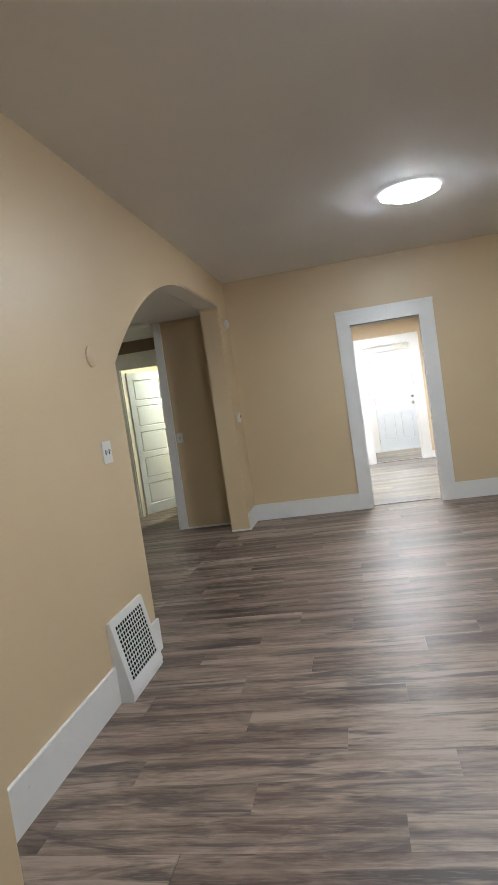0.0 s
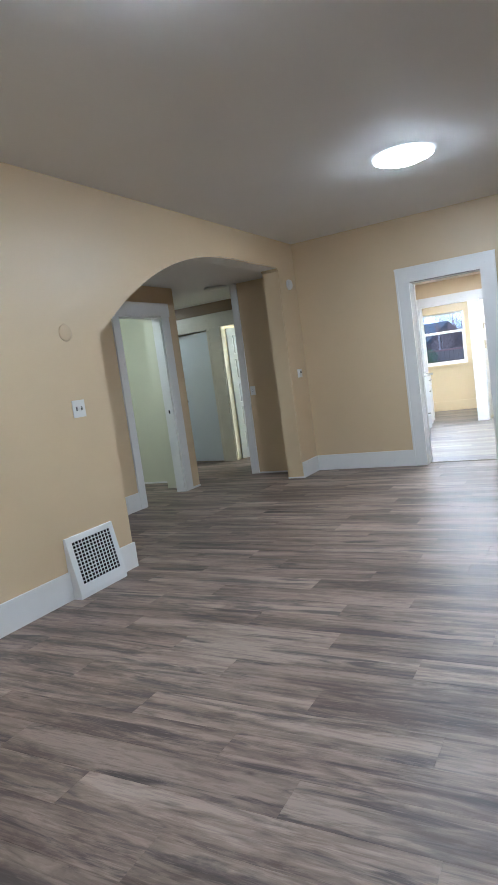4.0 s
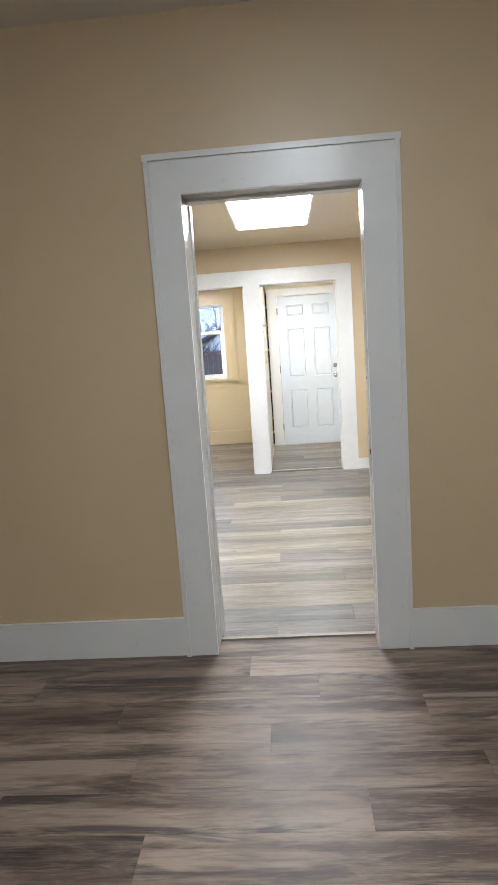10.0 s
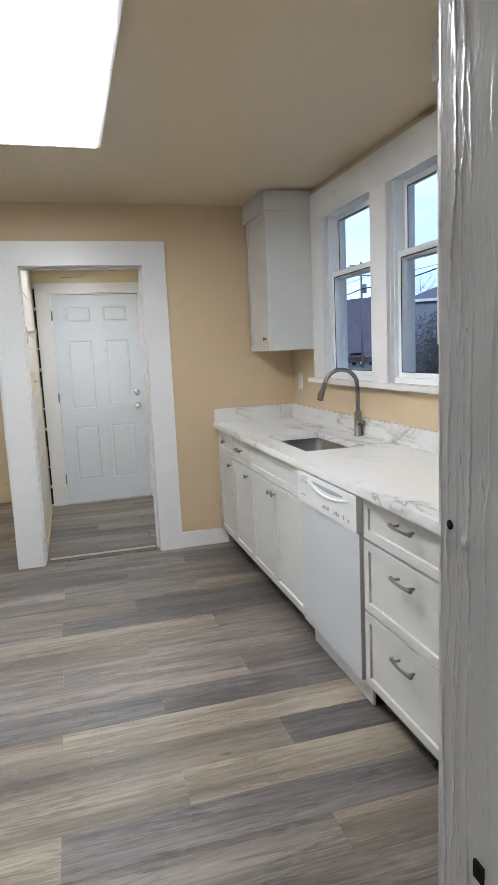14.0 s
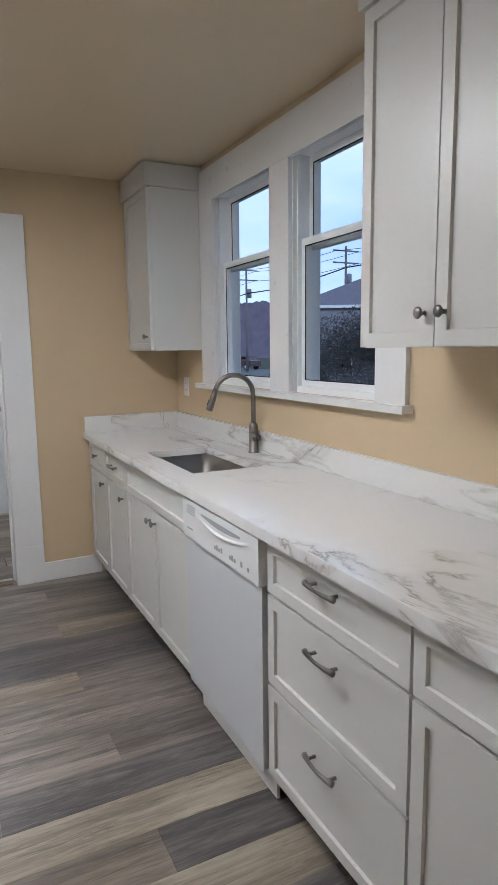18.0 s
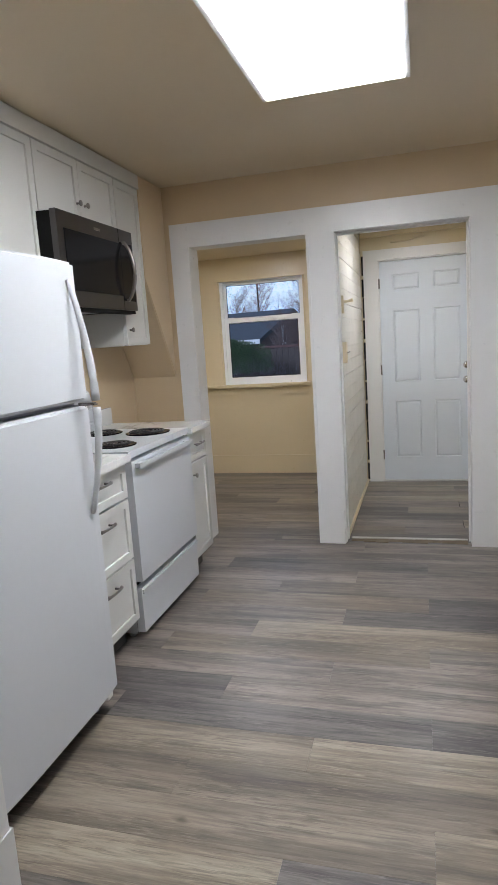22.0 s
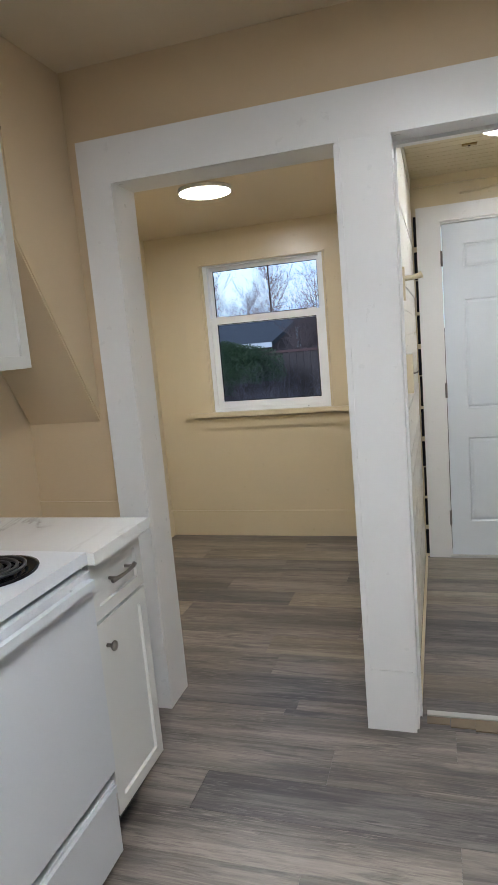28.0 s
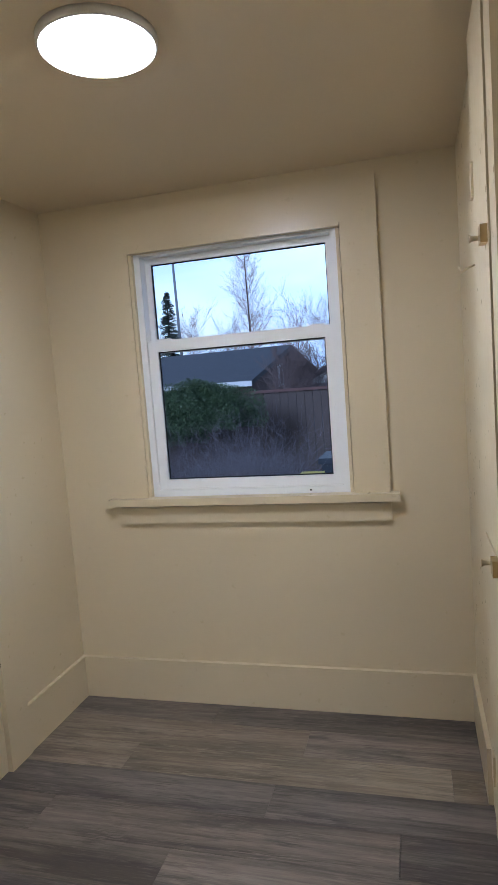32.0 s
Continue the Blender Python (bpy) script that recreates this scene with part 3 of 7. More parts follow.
structure("ceiling_entry", bm, YELLOW, "yellow painted beadboard ceiling", "ceiling")


# ---- casings, baseboards ----
def casing(name, x0, x1, zt, y, w, side, label, posts=(), wr=None, ztop=None, plinth=0.0, th=0.02, legs="lr"):
    """Flat boards round an opening in a wall across y; side -1 faces south."""
    wr = w if wr is None else wr
    ztop = zt + w if ztop is None else ztop
    ya, yb = (y - th, y) if side < 0 else (y, y + th)
    ob = thing(name, ((x0 + x1) / 2, y, 0), label, "door casing", kind="structure")
    ox, oy = (x0 + x1) / 2, y

    def b(n, xa, xb, za, zb, extra=0.0, r=0.004):
        part(n, rbox(xa - ox, xb - ox, (ya if side > 0 else ya - extra) - oy, (yb + extra if side > 0 else yb) - oy, za, zb, r), TRIM, ob)
    if "l" in legs:
        b("leg", x0 - w, x0, plinth, zt)
    if "r" in legs:
        b("leg", x1, x1 + wr, plinth, zt)
    b("head", x0 - w, x1 + wr, zt, ztop, 0.001)
    for xa, xb in posts:
        b("leg", xa, xb, plinth, zt)
    if plinth:
        for xa, xb in [(x0 - w, x0), (x1, x1 + wr), *posts]:
            b("plinth", xa - 0.001, xb + 0.001, 0, plinth, 0.003)
    return ob


def jambs(name, x0, x1, zt, y0, y1, label, stop=True):
    ob = thing(name, ((x0 + x1) / 2, y0, 0), label, "door frame", kind="structure")
    ox, d = (x0 + x1) / 2, y1 - y0
    part("jamb", rbox(x0 - 0.02 - ox, x0 - ox, 0.001, d - 0.001, 0, zt, 0.003), TRIM, ob)
    part("jamb", rbox(x1 - ox, x1 + 0.02 - ox, 0.001, d - 0.001, 0, zt, 0.003), TRIM, ob)
    part("head_jamb", rbox(x0 - 0.02 - ox, x1 + 0.02 - ox, 0.001, d - 0.001, zt, zt + 0.02, 0.003), TRIM, ob)
    if stop:
        m = d * 0.55
        part("stop", rbox(x0 - ox, x0 + 0.008 - ox, m, m + 0.035, 0, zt - 0.012, 0.002), TRIM, ob)
        part("stop", rbox(x1 - 0.012 - ox, x1 - ox, m, m + 0.035, 0, zt - 0.012, 0.002), TRIM, ob)
        part("stop", rbox(x0 - ox, x1 - ox, m, m + 0.035, zt - 0.012, zt, 0.002), TRIM, ob)
    return ob


c = casing("door_casing_living", D0, D1, DTOP, LIV_N, 0.147, -1, "glossy white painted door casing on the tan living room wall", wr=0.157, ztop=2.245)
for xa, xb, za, zb in ((D0 - 0.147, D0 - 0.127, 0, 2.225), (D1 + 0.137, D1 + 0.157, 0, 2.225), (D0 - 0.152, D1 + 0.162, 2.225, 2.25)):
    m = (D0 + D1) / 2
    part("back_band", rbox(xa - m, xb - m, -0.032, -0.018, za, zb, 0.004), TRIM, c)
jd = KIT_S - LIV_N
ob = thing("door_frame_living", ((D0 + D1) / 2, LIV_N, 0), "thickly painted white doorway frame with old screw holes", "door frame", kind="structure")
m = (D0 + D1) / 2
part("jamb", rbox(D0 - 0.02 - m, D0 - m, 0.0005, jd, 0, DTOP, 0.0008), RUNS, ob)
part("jamb", rbox(D1 + 0.003 - m, D1 + 0.02 - m, 0.0005, 0.102, 0, DTOP, 0.0008), JAMB, ob)


def paint_relief(width, height, seed):
    """Height of the old paint over a board: thin wandering ridges, sags and brush grain."""
    rng = np.random.default_rng(seed)
    nc, nr = 180, 900
    y, z = np.meshgrid(np.linspace(0.0, width, nc), np.linspace(0.0, height, nr))

    def wander(n, smooth):
        s = np.convolve(rng.normal(0, 1, n + 6 * smooth), np.hanning(2 * smooth + 1), "same")[3 * smooth:3 * smooth + n]
        return s / (s.std() + 1e-9)

    h = np.zeros_like(y)
    for y0, lean, amp, wide, turn in ((0.084, -0.020, 0.0012, 0.0030, 1), (0.067, -0.012, 0.0010, 0.0034, -1), (0.073, -0.016, 0.0007, 0.0022, 1), (0.050, 0.006, 0.0008, 0.004, 1), (0.026, -0.01, 0.0009, 0.004, -1), (0.0965, 0.0, 0.0005, 0.003, 1)):
        calm = 0.2 if y0 > 0.09 else 1.0
        path = (y0 + calm * (0.0026 * wander(nr, 60) + 0.0010 * wander(nr, 14) + 0.0004 * wander(nr, 3)))[:, None] + lean * (z - 1.25)
        mod = np.clip(0.75 + 0.45 * wander(nr, 25) + 0.25 * wander(nr, 5), 0.05, 1.8)[:, None]
        d = (y - path) * turn
        h += amp * mod * (0.5 + 0.5 * np.tanh(d / 0.0004)) * np.exp(-np.clip(d, 0, None) / wide)
    for _ in range(260):
        cy, cz = rng.normal(0.066, 0.016), rng.uniform(0.05, height)
        sy, sz = rng.uniform(0.0006, 0.0016), rng.uniform(0.002, 0.011)
        h += rng.choice((-0.6, 1.0)) * rng.uniform(0.0003, 0.0011) * np.exp(-((y - cy - 0.25 * (z - cz)) / sy) ** 2 - ((z - cz) / sz) ** 2)
    grain = rng.normal(0, 1, (nr, nc))
    for _ in range(3):
        grain = (grain + np.roll(grain, 1, 0) + np.roll(grain, -1, 0) + np.roll(grain, 1, 1) + np.roll(grain, -1, 1)) / 5
    h += 0.00004 * grain / grain.std()
    h += 0.0016 * np.exp(-((y - 0.058) / 0.006) ** 4 - ((z - 1.245) / 0.005) ** 4)
    h *= 1 - np.exp(-((y - 0.082) ** 2 + (z - 1.257) ** 2) / 0.005 ** 2)
    h *= np.clip((height - z) / 0.01, 0, 1)
    return y, z, h


yy, zz, hh = paint_relief(0.1045, DTOP, 5)
edge = np.clip((yy - 0.1005) / 0.004, 0, 1)
xx = D1 - m - hh * (1 - edge) + 0.004 * edge ** 2.5
rowc, colc = yy.shape
vv = np.stack((xx, yy, zz), -1).reshape(-1, 3).tolist()
ff = [(r * colc + c, r * colc + c + 1, (r + 1) * colc + c + 1, (r + 1) * colc + c) for r in range(rowc - 1) for c in range(colc - 1)]
me = bpy.data.meshes.new("paint_coat")
me.from_pydata(vv, [], [f[::-1] for f in ff])
me.polygons.foreach_set("use_smooth", [True] * len(ff))
me.materials.append(COAT)
o = new("paint_coat", me)
o.parent = ob
o["label"] = "thick sagging coats of glossy white paint"
part("head_jamb", rbox(D0 - 0.02 - m, D1 + 0.02 - m, 0.001, jd, DTOP, DTOP + 0.02, 0.003), RUNS, ob)
part("stop", rbox(D0 - m, D0 + 0.010 - m, jd - 0.04, jd, 0, DTOP - 0.01, 0.003), RUNS, ob)
part("stop", rbox(D0 - m, D1 - m, 0.085, 0.12, DTOP - 0.012, DTOP, 0.003), RUNS, ob)
rnd = random.Random(17)
for x, y0, za, zb, fat in ((D0 - m, 0.10, 0.1, 2.0, 1.0), (D0 - m, 0.145, 0.6, 2.04, 0.8)):
    pts, rad, z, y = [], [], za, y0
    while z < zb:
        y += rnd.uniform(-0.0022, 0.0022) + (y0 - y) * 0.15
        pts.append((x + 0.0002, y, z))
        rad.append((0.0004 + 0.0010 * rnd.random() ** 3) * fat)
        z += rnd.uniform(0.006, 0.034)
    part("paint_run", tube(pts, rad, 6), RUNS, ob, "hardened run of white paint")
part("nail_head", lathe([(0.0001, -0.0012), (0.0009, -0.0010), (0.0020, 0.0002)], 10, "x", (D1 - m, 0.058, 1.440)), COAT, ob, "nail head under the paint")
part("screw_hole", lathe([(0.0046, 0.001), (0.0048, -0.0008), (0.0004, -0.0009)], 14, "x", (D1 - m, 0.082, 1.257)), DARK, ob, "old dark screw hole")
part("strike_hole", rbox(D1 - m - 0.0030, D1 - m + 0.004, 0.025, 0.039, 0.919, 0.937, 0.001, 1), DARK, ob, "square dark hole of an old door strike")
bm = rbox(D0 - 0.0, D1, LIV_N + 0.122, LIV_N + 0.148, 0.001, 0.007, 0.002)
structure("threshold_strip", bm, PLANK_LIGHT, "pale floor transition strip in the doorway", "threshold")

c = casing("kitchen_opening_casing", -0.10, 1.68, 2.045, KIT_N, 0.13, -1, "wide white painted casing round two openings with a middle post", posts=[(0.693, 0.866)], wr=0.165, ztop=2.20, plinth=0.235, th=0.02)
m = (-0.10 + 1.68) / 2
for xa, xb in ((-0.10, 0.70), (0.875, 1.68)):
    part("inner_bead", rbox(xa - 0.012 - m, xb + 0.012 - m, -0.029, -0.019, 2.042, 2.056, 0.003), TRIM, c)
    part("inner_bead", rbox(xa - 0.013 - m, xa - 0.001 - m, -0.028, -0.018, 0.236, 2.043, 0.003), TRIM, c)
    part("inner_bead", rbox(xb + 0.001 - m, xb + 0.013 - m, -0.028, -0.018, 0.236, 2.043, 0.003), TRIM, c)
jambs("nook_opening_frame", -0.10, 0.70, 2.045, KIT_N, PAN_S, "white painted lining of the nook opening", stop=False)
jambs("entry_opening_frame", 0.875, 1.68, 2.045, KIT_N, PAN_S, "white painted lining of the back entry opening")


def baseboard(name, x0, y0, x1, y1, h, nrm, mat=None, th=0.016, quarter=False):
    """A flat board on the floor from (x0, y0) to (x1, y1), standing out along nrm."""
    bm = bmesh.new()
    xa, xb = sorted((x0, x1 + nrm[0] * th if nrm[0] else x1))
    ya, yb = sorted((y0, y1 + nrm[1] * th if nrm[1] else y1))
    box(bm, xa, xb, ya, yb, 0, h)
    soft(bm, 0.004, 2)
    return structure(name, bm, mat or TRIM, "painted wooden baseboard along the foot of the wall", "baseboard")


baseboard("baseboard_living_west", LIV_W, 1.75, LIV_W, 2.915, 0.185, (1, 0))
baseboard("baseboard_living_west_arch", LIV_W, 3.37, LIV_W, ARCH0, 0.185, (1, 0))
baseboard("baseboard_arch_jamb", LIV_W - 0.20, ARCH1, LIV_W + 0.017, ARCH1, 0.015, (0, -1))
baseboard("baseboard_living_corner", LIV_W, ARCH1, LIV_W, LIV_N, 0.185, (1, 0))
baseboard("baseboard_living_north_west", LIV_W + 0.017, LIV_N, D0 - 0.148, LIV_N, 0.187, (0, -1))
baseboard("baseboard_living_north_east", D1 + 0.158, LIV_N, LIV_E, LIV_N, 0.187, (0, -1))
baseboard("baseboard_hall_west", HALL_W, 2.6, HALL_W, 5.33, 0.19, (1, 0))
baseboard("baseboard_hall_corner", HALL_W, 6.367, HALL_W, 6.54, 0.02, (1, 0))
baseboard("baseboard_hall_north", -1.484, HALL_N, -0.87, HALL_N, 0.018, (0, -1))
baseboard("baseboard_kitchen_north", 1.846, KIT_N, 2.20, KIT_N, 0.115, (0, -1))
baseboard("baseboard_pantry_north", PAN_W, PAN_N, PAN_E, PAN_N, 0.195, (0, -1), YELLOW, 0.02)
baseboard("baseboard_pantry_west", PAN_W, 13.02, PAN_W, PAN_N - 0.017, 0.195, (1, 0), YELLOW)
baseboard("baseboard_pantry_east", PAN_E, 12.98, PAN_E, PAN_N - 0.017, 0.195, (-1, 0), YELLOW)
baseboard("baseboard_side_room", -3.55, 6.82, -2.23, 6.82, 0.02, (0, -1))
baseboard("baseboard_lit_room", -2.58, 10.6, -1.05, 10.6, 0.14, (0, -1))

# hall doorway casings
ob = thing("hall_door_casing", (HALL_W, 5.76, 0), "white painted casing of the side room doorway", "door casing", kind="structure")
for n, ya, yb, za, zb in (("leg", 5.33, 5.44, 0, 2.13), ("leg", 6.215, 6.365, 0, 2.13), ("head", 5.33, 6.385, 2.13, 2.285)):
    part(n, rbox(0, 0.02 + (0.001 if n == "head" else 0), ya - 5.76, yb - 5.76, za, zb, 0.004), TRIM, ob)
for n, ya, yb, za, zb in (("jamb", 5.439, 5.455, 0, 2.115), ("jamb", 6.20, 6.216, 0, 2.115), ("head_jamb", 5.439, 6.216, 2.115, 2.131)):
    part(n, rbox(-0.119, -0.001, ya - 5.76, yb - 5.76, za, zb, 0.003), TRIM, ob)
part("strike_plate", rbox(-0.065, -0.045, 6.197 - 5.76, 6.201 - 5.76, 0.97, 1.01, 0.001), DARK, ob, "small dark strike plate")
ob = thing("hall_edge_trim", (-1.54, HALL_N, 0), "tall white painted trim at the end of the hall wall", "trim", kind="structure")
bm = rbox(-0.055, 0.055, -0.02, 0.12, 0, HALL_H, 0.004)
for v in bm.verts:
    v.co.x += 0.020 * (v.co.z / HALL_H) + (0.022 * (v.co.z / HALL_H) if v.co.x < 0 else 0)   # out of plumb and tapered
part("board", bm, TRIM, ob)
ob = thing("lit_room_door_casing", (-2.17, 8.42, 0), "off-white painted casing of the lit doorway", "door casing", kind="structure")
for n, xa, xb, za, zb in (("leg", -2.70, -2.51, 0, 2.10), ("leg", -1.83, -1.69, 0, 2.10), ("head", -2.70, -1.69, 2.10, 2.24)):
    part(n, rbox(xa + 2.17, xb + 2.17, -0.02 - (0.001 if n == "head" else 0), 0, za, zb, 0.004), OLDWHITE, ob)
for n, xa, xb in (("jamb", -2.512, -2.495), ("jamb", -1.845, -1.828)):
    part(n, rbox(xa + 2.17, xb + 2.17, 0.001, 0.119, 0, 2.1, 0.003), OLDWHITE, ob)
bm = rbox(-3.46, -1.62, 8.398, 8.4195, 2.315, 2.477, 0.003)
structure("hall_head_panel", bm, surface("brown_wall_paint", (0.19, 0.125, 0.07), 0.5, bump=0.06), "brown painted strip of wall above the hall doors", "trim")


# ---- lamps ----
def flush_lamp(name, x, y, z, r, glass, label, rim=None):
    """A wide white pan on the ceiling with a shallow frosted bowl under it."""
    ob = thing(name, (x, y, z), label, "ceiling lamp")
    # with rim: the lip shields the ceiling, the pan's own glow imitates the halo
    part("pan", lathe([(r * 1.30, 0), (r * 1.36, -0.010), (r * 1.36, -0.022), (r * 1.345, -0.026), (r * 1.32, -0.023), (r * 1.30, -0.016), (r * 0.3, -0.020)] if rim else [(r * 1.36, 0), (r * 1.36, -0.006), (r * 1.28, -0.014), (r * 0.3, -0.020)], 40), rim or TRIM, ob, "dish given a glow for the bright halo round the bowl" if rim else "white enamelled ceiling pan")
    prof = [(r * 0.98, -0.022), (r, -0.030)] + [(r * math.cos(a), -0.032 - 0.038 * math.sin(a)) for a in [i * math.pi / 16 for i in range(1, 8)]] + [(0.01, -0.070)]
    part("glass_bowl", lathe(prof, 40), glass, ob, "glowing frosted glass bowl")
    for k in range(3):
        a = 0.5 + k * 2.1
        cx, cy = r * 1.005 * math.cos(a), r * 1.005 * math.sin(a)
        part("clip", rbox(cx - 0.004, cx + 0.004, cy - 0.004, cy + 0.004, -0.044, -0.020, 0.001), CHROME, ob, "small metal clip")
    return ob


flush_lamp("ceiling_lamp", 1.29, 5.07, LIV_H, 0.168, LAMP_WARM, "round flush ceiling lamp with a glowing frosted bowl", LAMP_HALO)
flush_lamp("ceiling_lamp", 1.31, 1.94, LIV_H, 0.168, LAMP_WARM, "round flush ceiling lamp with a glowing frosted bowl", LAMP_HALO)
ob = thing("hall_lamp", (-1.72, 7.12, HALL_H), "flat grey-white round hall ceiling lamp, not lit", "ceiling lamp")
part("rim", lathe([(0.150, 0), (0.150, -0.016), (0.145, -0.022), (0.13, -0.022)], 36), TRIM, ob, "thin white rim")
part("diffuser", lathe([(0.14, -0.016), (0.13, -0.023), (0.01, -0.025)], 36), LAMP_OFF, ob)
flush_lamp("lit_room_lamp", -1.5, 9.4, HALL_H, 0.16, LAMP_HALL, "unseen round flush ceiling lamp, lit")
ob = thing("ceiling_panel_light", (1.065, 9.33, KIT_H), "square-edged flat white ceiling panel light, lit", "ceiling light")
fr = bmesh.new()
for a in ((-0.305, -0.285, -0.635, 0.635), (0.285, 0.305, -0.635, 0.635), (-0.285, 0.285, -0.635, -0.615), (-0.285, 0.285, 0.615, 0.635)):
    box(fr, *a, -0.05, -0.0075)
# thin brown plate draws the shadow line between frame and ceiling
part("back_plate", rbox(-0.304, 0.304, -0.641, 0.641, -0.007, 0, 0.002, 1), surface("shadow_gap_brown", (0.12, 0.085, 0.06), 0.6), ob, "dark brown plate added for the shadow line above the frame")
part("frame", fr, TRIM, ob, "white painted frame")
part("diffuser", rbox(-0.284, 0.284, -0.614, 0.614, -0.055, -0.03, 0.004), LAMP_PANEL, ob, "glowing white diffuser")


def disc_lamp(x, y, z, r, h, label, glass):
    ob = thing("disc_light", (x, y, z), label, "ceiling light", "flat disc lights")
    part("rim", lathe([(r, 0), (r, -h), (r * 0.985, -h - 0.005), (r * 0.9, -h - 0.005)], 40), TRIM, ob, "thin white rim")
    part("diffuser", lathe([(r * 0.95, 0.002 - h), (r * 0.95, -0.007 - h), (r * 0.9, -0.009 - h), (0.01, -0.009 - h)], 40), glass, ob, "glowing round diffuser")


disc_lamp(-0.147, 12.357, PAN_H, 0.14, 0.016, "flat round white ceiling light in the nook, lit", LAMP_DISC)
disc_lamp(1.34, 12.09, ENT_H, 0.15, 0.055, "flat round white ceiling light in the back entry, lit", LAMP_ENTRY)
flush_lamp("side_room_lamp", -2.8, 5.5, HALL_H, 0.16, LAMP_SIDE, "unseen round flush ceiling lamp, lit")

# extra lamp added out of view to brighten the corridor end wall
flush_lamp("corridor_fill_lamp", -3.75, 7.65, HALL_H, 0.10, LAMP_SIDE, "unseen round flush ceiling lamp, lit")


# ---- kitchen cabinets ----
def shaker(x0, x1, z0, z1, rail=0.057, t=0.019):
    """A door with a sunk flat panel, front at y = 0."""
    bm = bmesh.new()
    fs = box(bm, x0, x1, 0, t, z0, z1)
    front = fs[2]
    bm.normal_update()
    bmesh.ops.inset_region(bm, faces=[front], thickness=rail - 0.002, depth=0)
    bm.normal_update()
    bmesh.ops.inset_region(bm, faces=[front], thickness=0.002, depth=-0.0095)
    es = [e for e in bm.edges if len(e.link_faces) == 2 and e.calc_face_angle(0) > 1.4 and min(v.co.y for v in e.verts) < 0.001 and all(v.co.x in (x0, x1) or v.co.z in (z0, z1) for v in e.verts)]
    bmesh.ops.bevel(bm, geom=es, offset=0.0015, segments=1, affect="EDGES")
    return bm


def knob(x, z):
    return lathe([(0.0065, 0.0), (0.0055, -0.006), (0.0055, -0.014), (0.012, -0.018), (0.0155, -0.0225), (0.0135, -0.027), (0.006, -0.029), (0.001, -0.0292)], 16, "y", (x, 0, z))


def pull(x, z, half=0.066):
    pts, rad = [], []
    for i in range(13):
        s = i / 12 * 2 - 1
        pts.append((x + s * half, -0.022 - 0.009 * (1 - s * s), z))
        rad.append(0.0052 + 0.0034 * s * s)
    bm = tube(pts, rad, 8)
    for s in (-0.72, 0.72):
        t = lathe([(0.0055, 0.0), (0.0045, -0.01), (0.006, -0.026)], 10, "y", (x + s * half, 0, z))
        me = bpy.data.meshes.new("tmp")
        t.to_mesh(me)
        t.free()
        bm.from_mesh(me)
        bpy.data.meshes.remove(me)
    return bm


def cabinet(name, place, rz, w, d, z0, z1, fronts, label, group, base=False, category="cabinet"):
    """fronts: (kind, x0, x1, z0, z1, handle, hx, hz); the front lies at y = 0 and faces -y."""
    ob = thing(name, place, label, category, group, rz)
    part("body", rbox(0.001, w - 0.001, 0.020, d, z0, z1, 0.0015, 1), CAB, ob, "white cabinet box")
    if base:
        part("toe_kick", rbox(0.002, w - 0.002, 0.085, 0.10, 0, z0, 0.001, 1), TOE_SHADE, ob, "recessed toe board coloured dark for the shade under the fronts")
    for kind, x0, x1, a, b, handle, hx, hz in fronts:
        f = part("drawer" if kind == "drawer" else "door", shaker(x0, x1, a, b, 0.052 if kind == "drawer" else 0.057), CAB, ob, "white shaker drawer front" if kind == "drawer" else "white shaker door")
        if handle == "knob":
            part("knob", knob(hx, hz), NICKEL, f, "brushed nickel knob")
        elif handle == "pull":
            part("pull", pull(hx, hz), NICKEL, f, "brushed nickel arched pull")
    return ob


FX = 2.155   # front of the base cabinets along the window wall
G = "base cabinets along the window wall"
DEP = KIT_E - FX - 0.004
cabinet("base_cabinet", (FX, 11.235, 0), -90, 0.395, DEP, 0.11, 0.878, [
    ("drawer", 0.004, 0.391, 0.715, 0.872, "knob", 0.197, 0.80), ("door", 0.004, 0.391, 0.125, 0.705, "knob", 0.345, 0.655)], "narrow white shaker base cabinet with one drawer against the end wall", G, True)
cabinet("base_cabinet", (FX, 10.84, 0), -90, 0.42, DEP, 0.11, 0.878, [
    ("drawer", 0.004, 0.416, 0.715, 0.872, "pull", 0.21, 0.80), ("door", 0.004, 0.416, 0.125, 0.705, "knob", 0.37, 0.655)], "white shaker base cabinet with one drawer over a door", G, True)
cabinet("sink_cabinet", (FX, 10.42, 0), -90, 0.90, DEP, 0.11, 0.70, [
    ("drawer", 0.004, 0.896, 0.715, 0.872, "", 0, 0), ("door", 0.004, 0.448, 0.125, 0.705, "knob", 0.415, 0.655), ("door", 0.452, 0.896, 0.125, 0.705, "knob", 0.485, 0.655)],
    "white shaker sink cabinet with two doors under a false drawer", G, True)
cabinet("drawer_cabinet", (FX, 8.885, 0), -90, 0.625, DEP, 0.11, 0.878, [
    ("drawer", 0.004, 0.621, 0.715, 0.872, "pull", 0.312, 0.828), ("drawer", 0.004, 0.621, 0.43, 0.705, "pull", 0.312, 0.641), ("drawer", 0.004, 0.621, 0.125, 0.42, "pull", 0.312, 0.346)],
    "white shaker base cabinet with three drawers and nickel pulls", G, True)
cabinet("base_cabinet", (FX, 8.258, 0), -90, 0.62, DEP, 0.11, 0.878, [
    ("drawer", 0.004, 0.616, 0.715, 0.872, "pull", 0.31, 0.828), ("door", 0.004, 0.616, 0.125, 0.705, "knob", 0.57, 0.655)], "wide white shaker base cabinet with a drawer over a door", G, True)

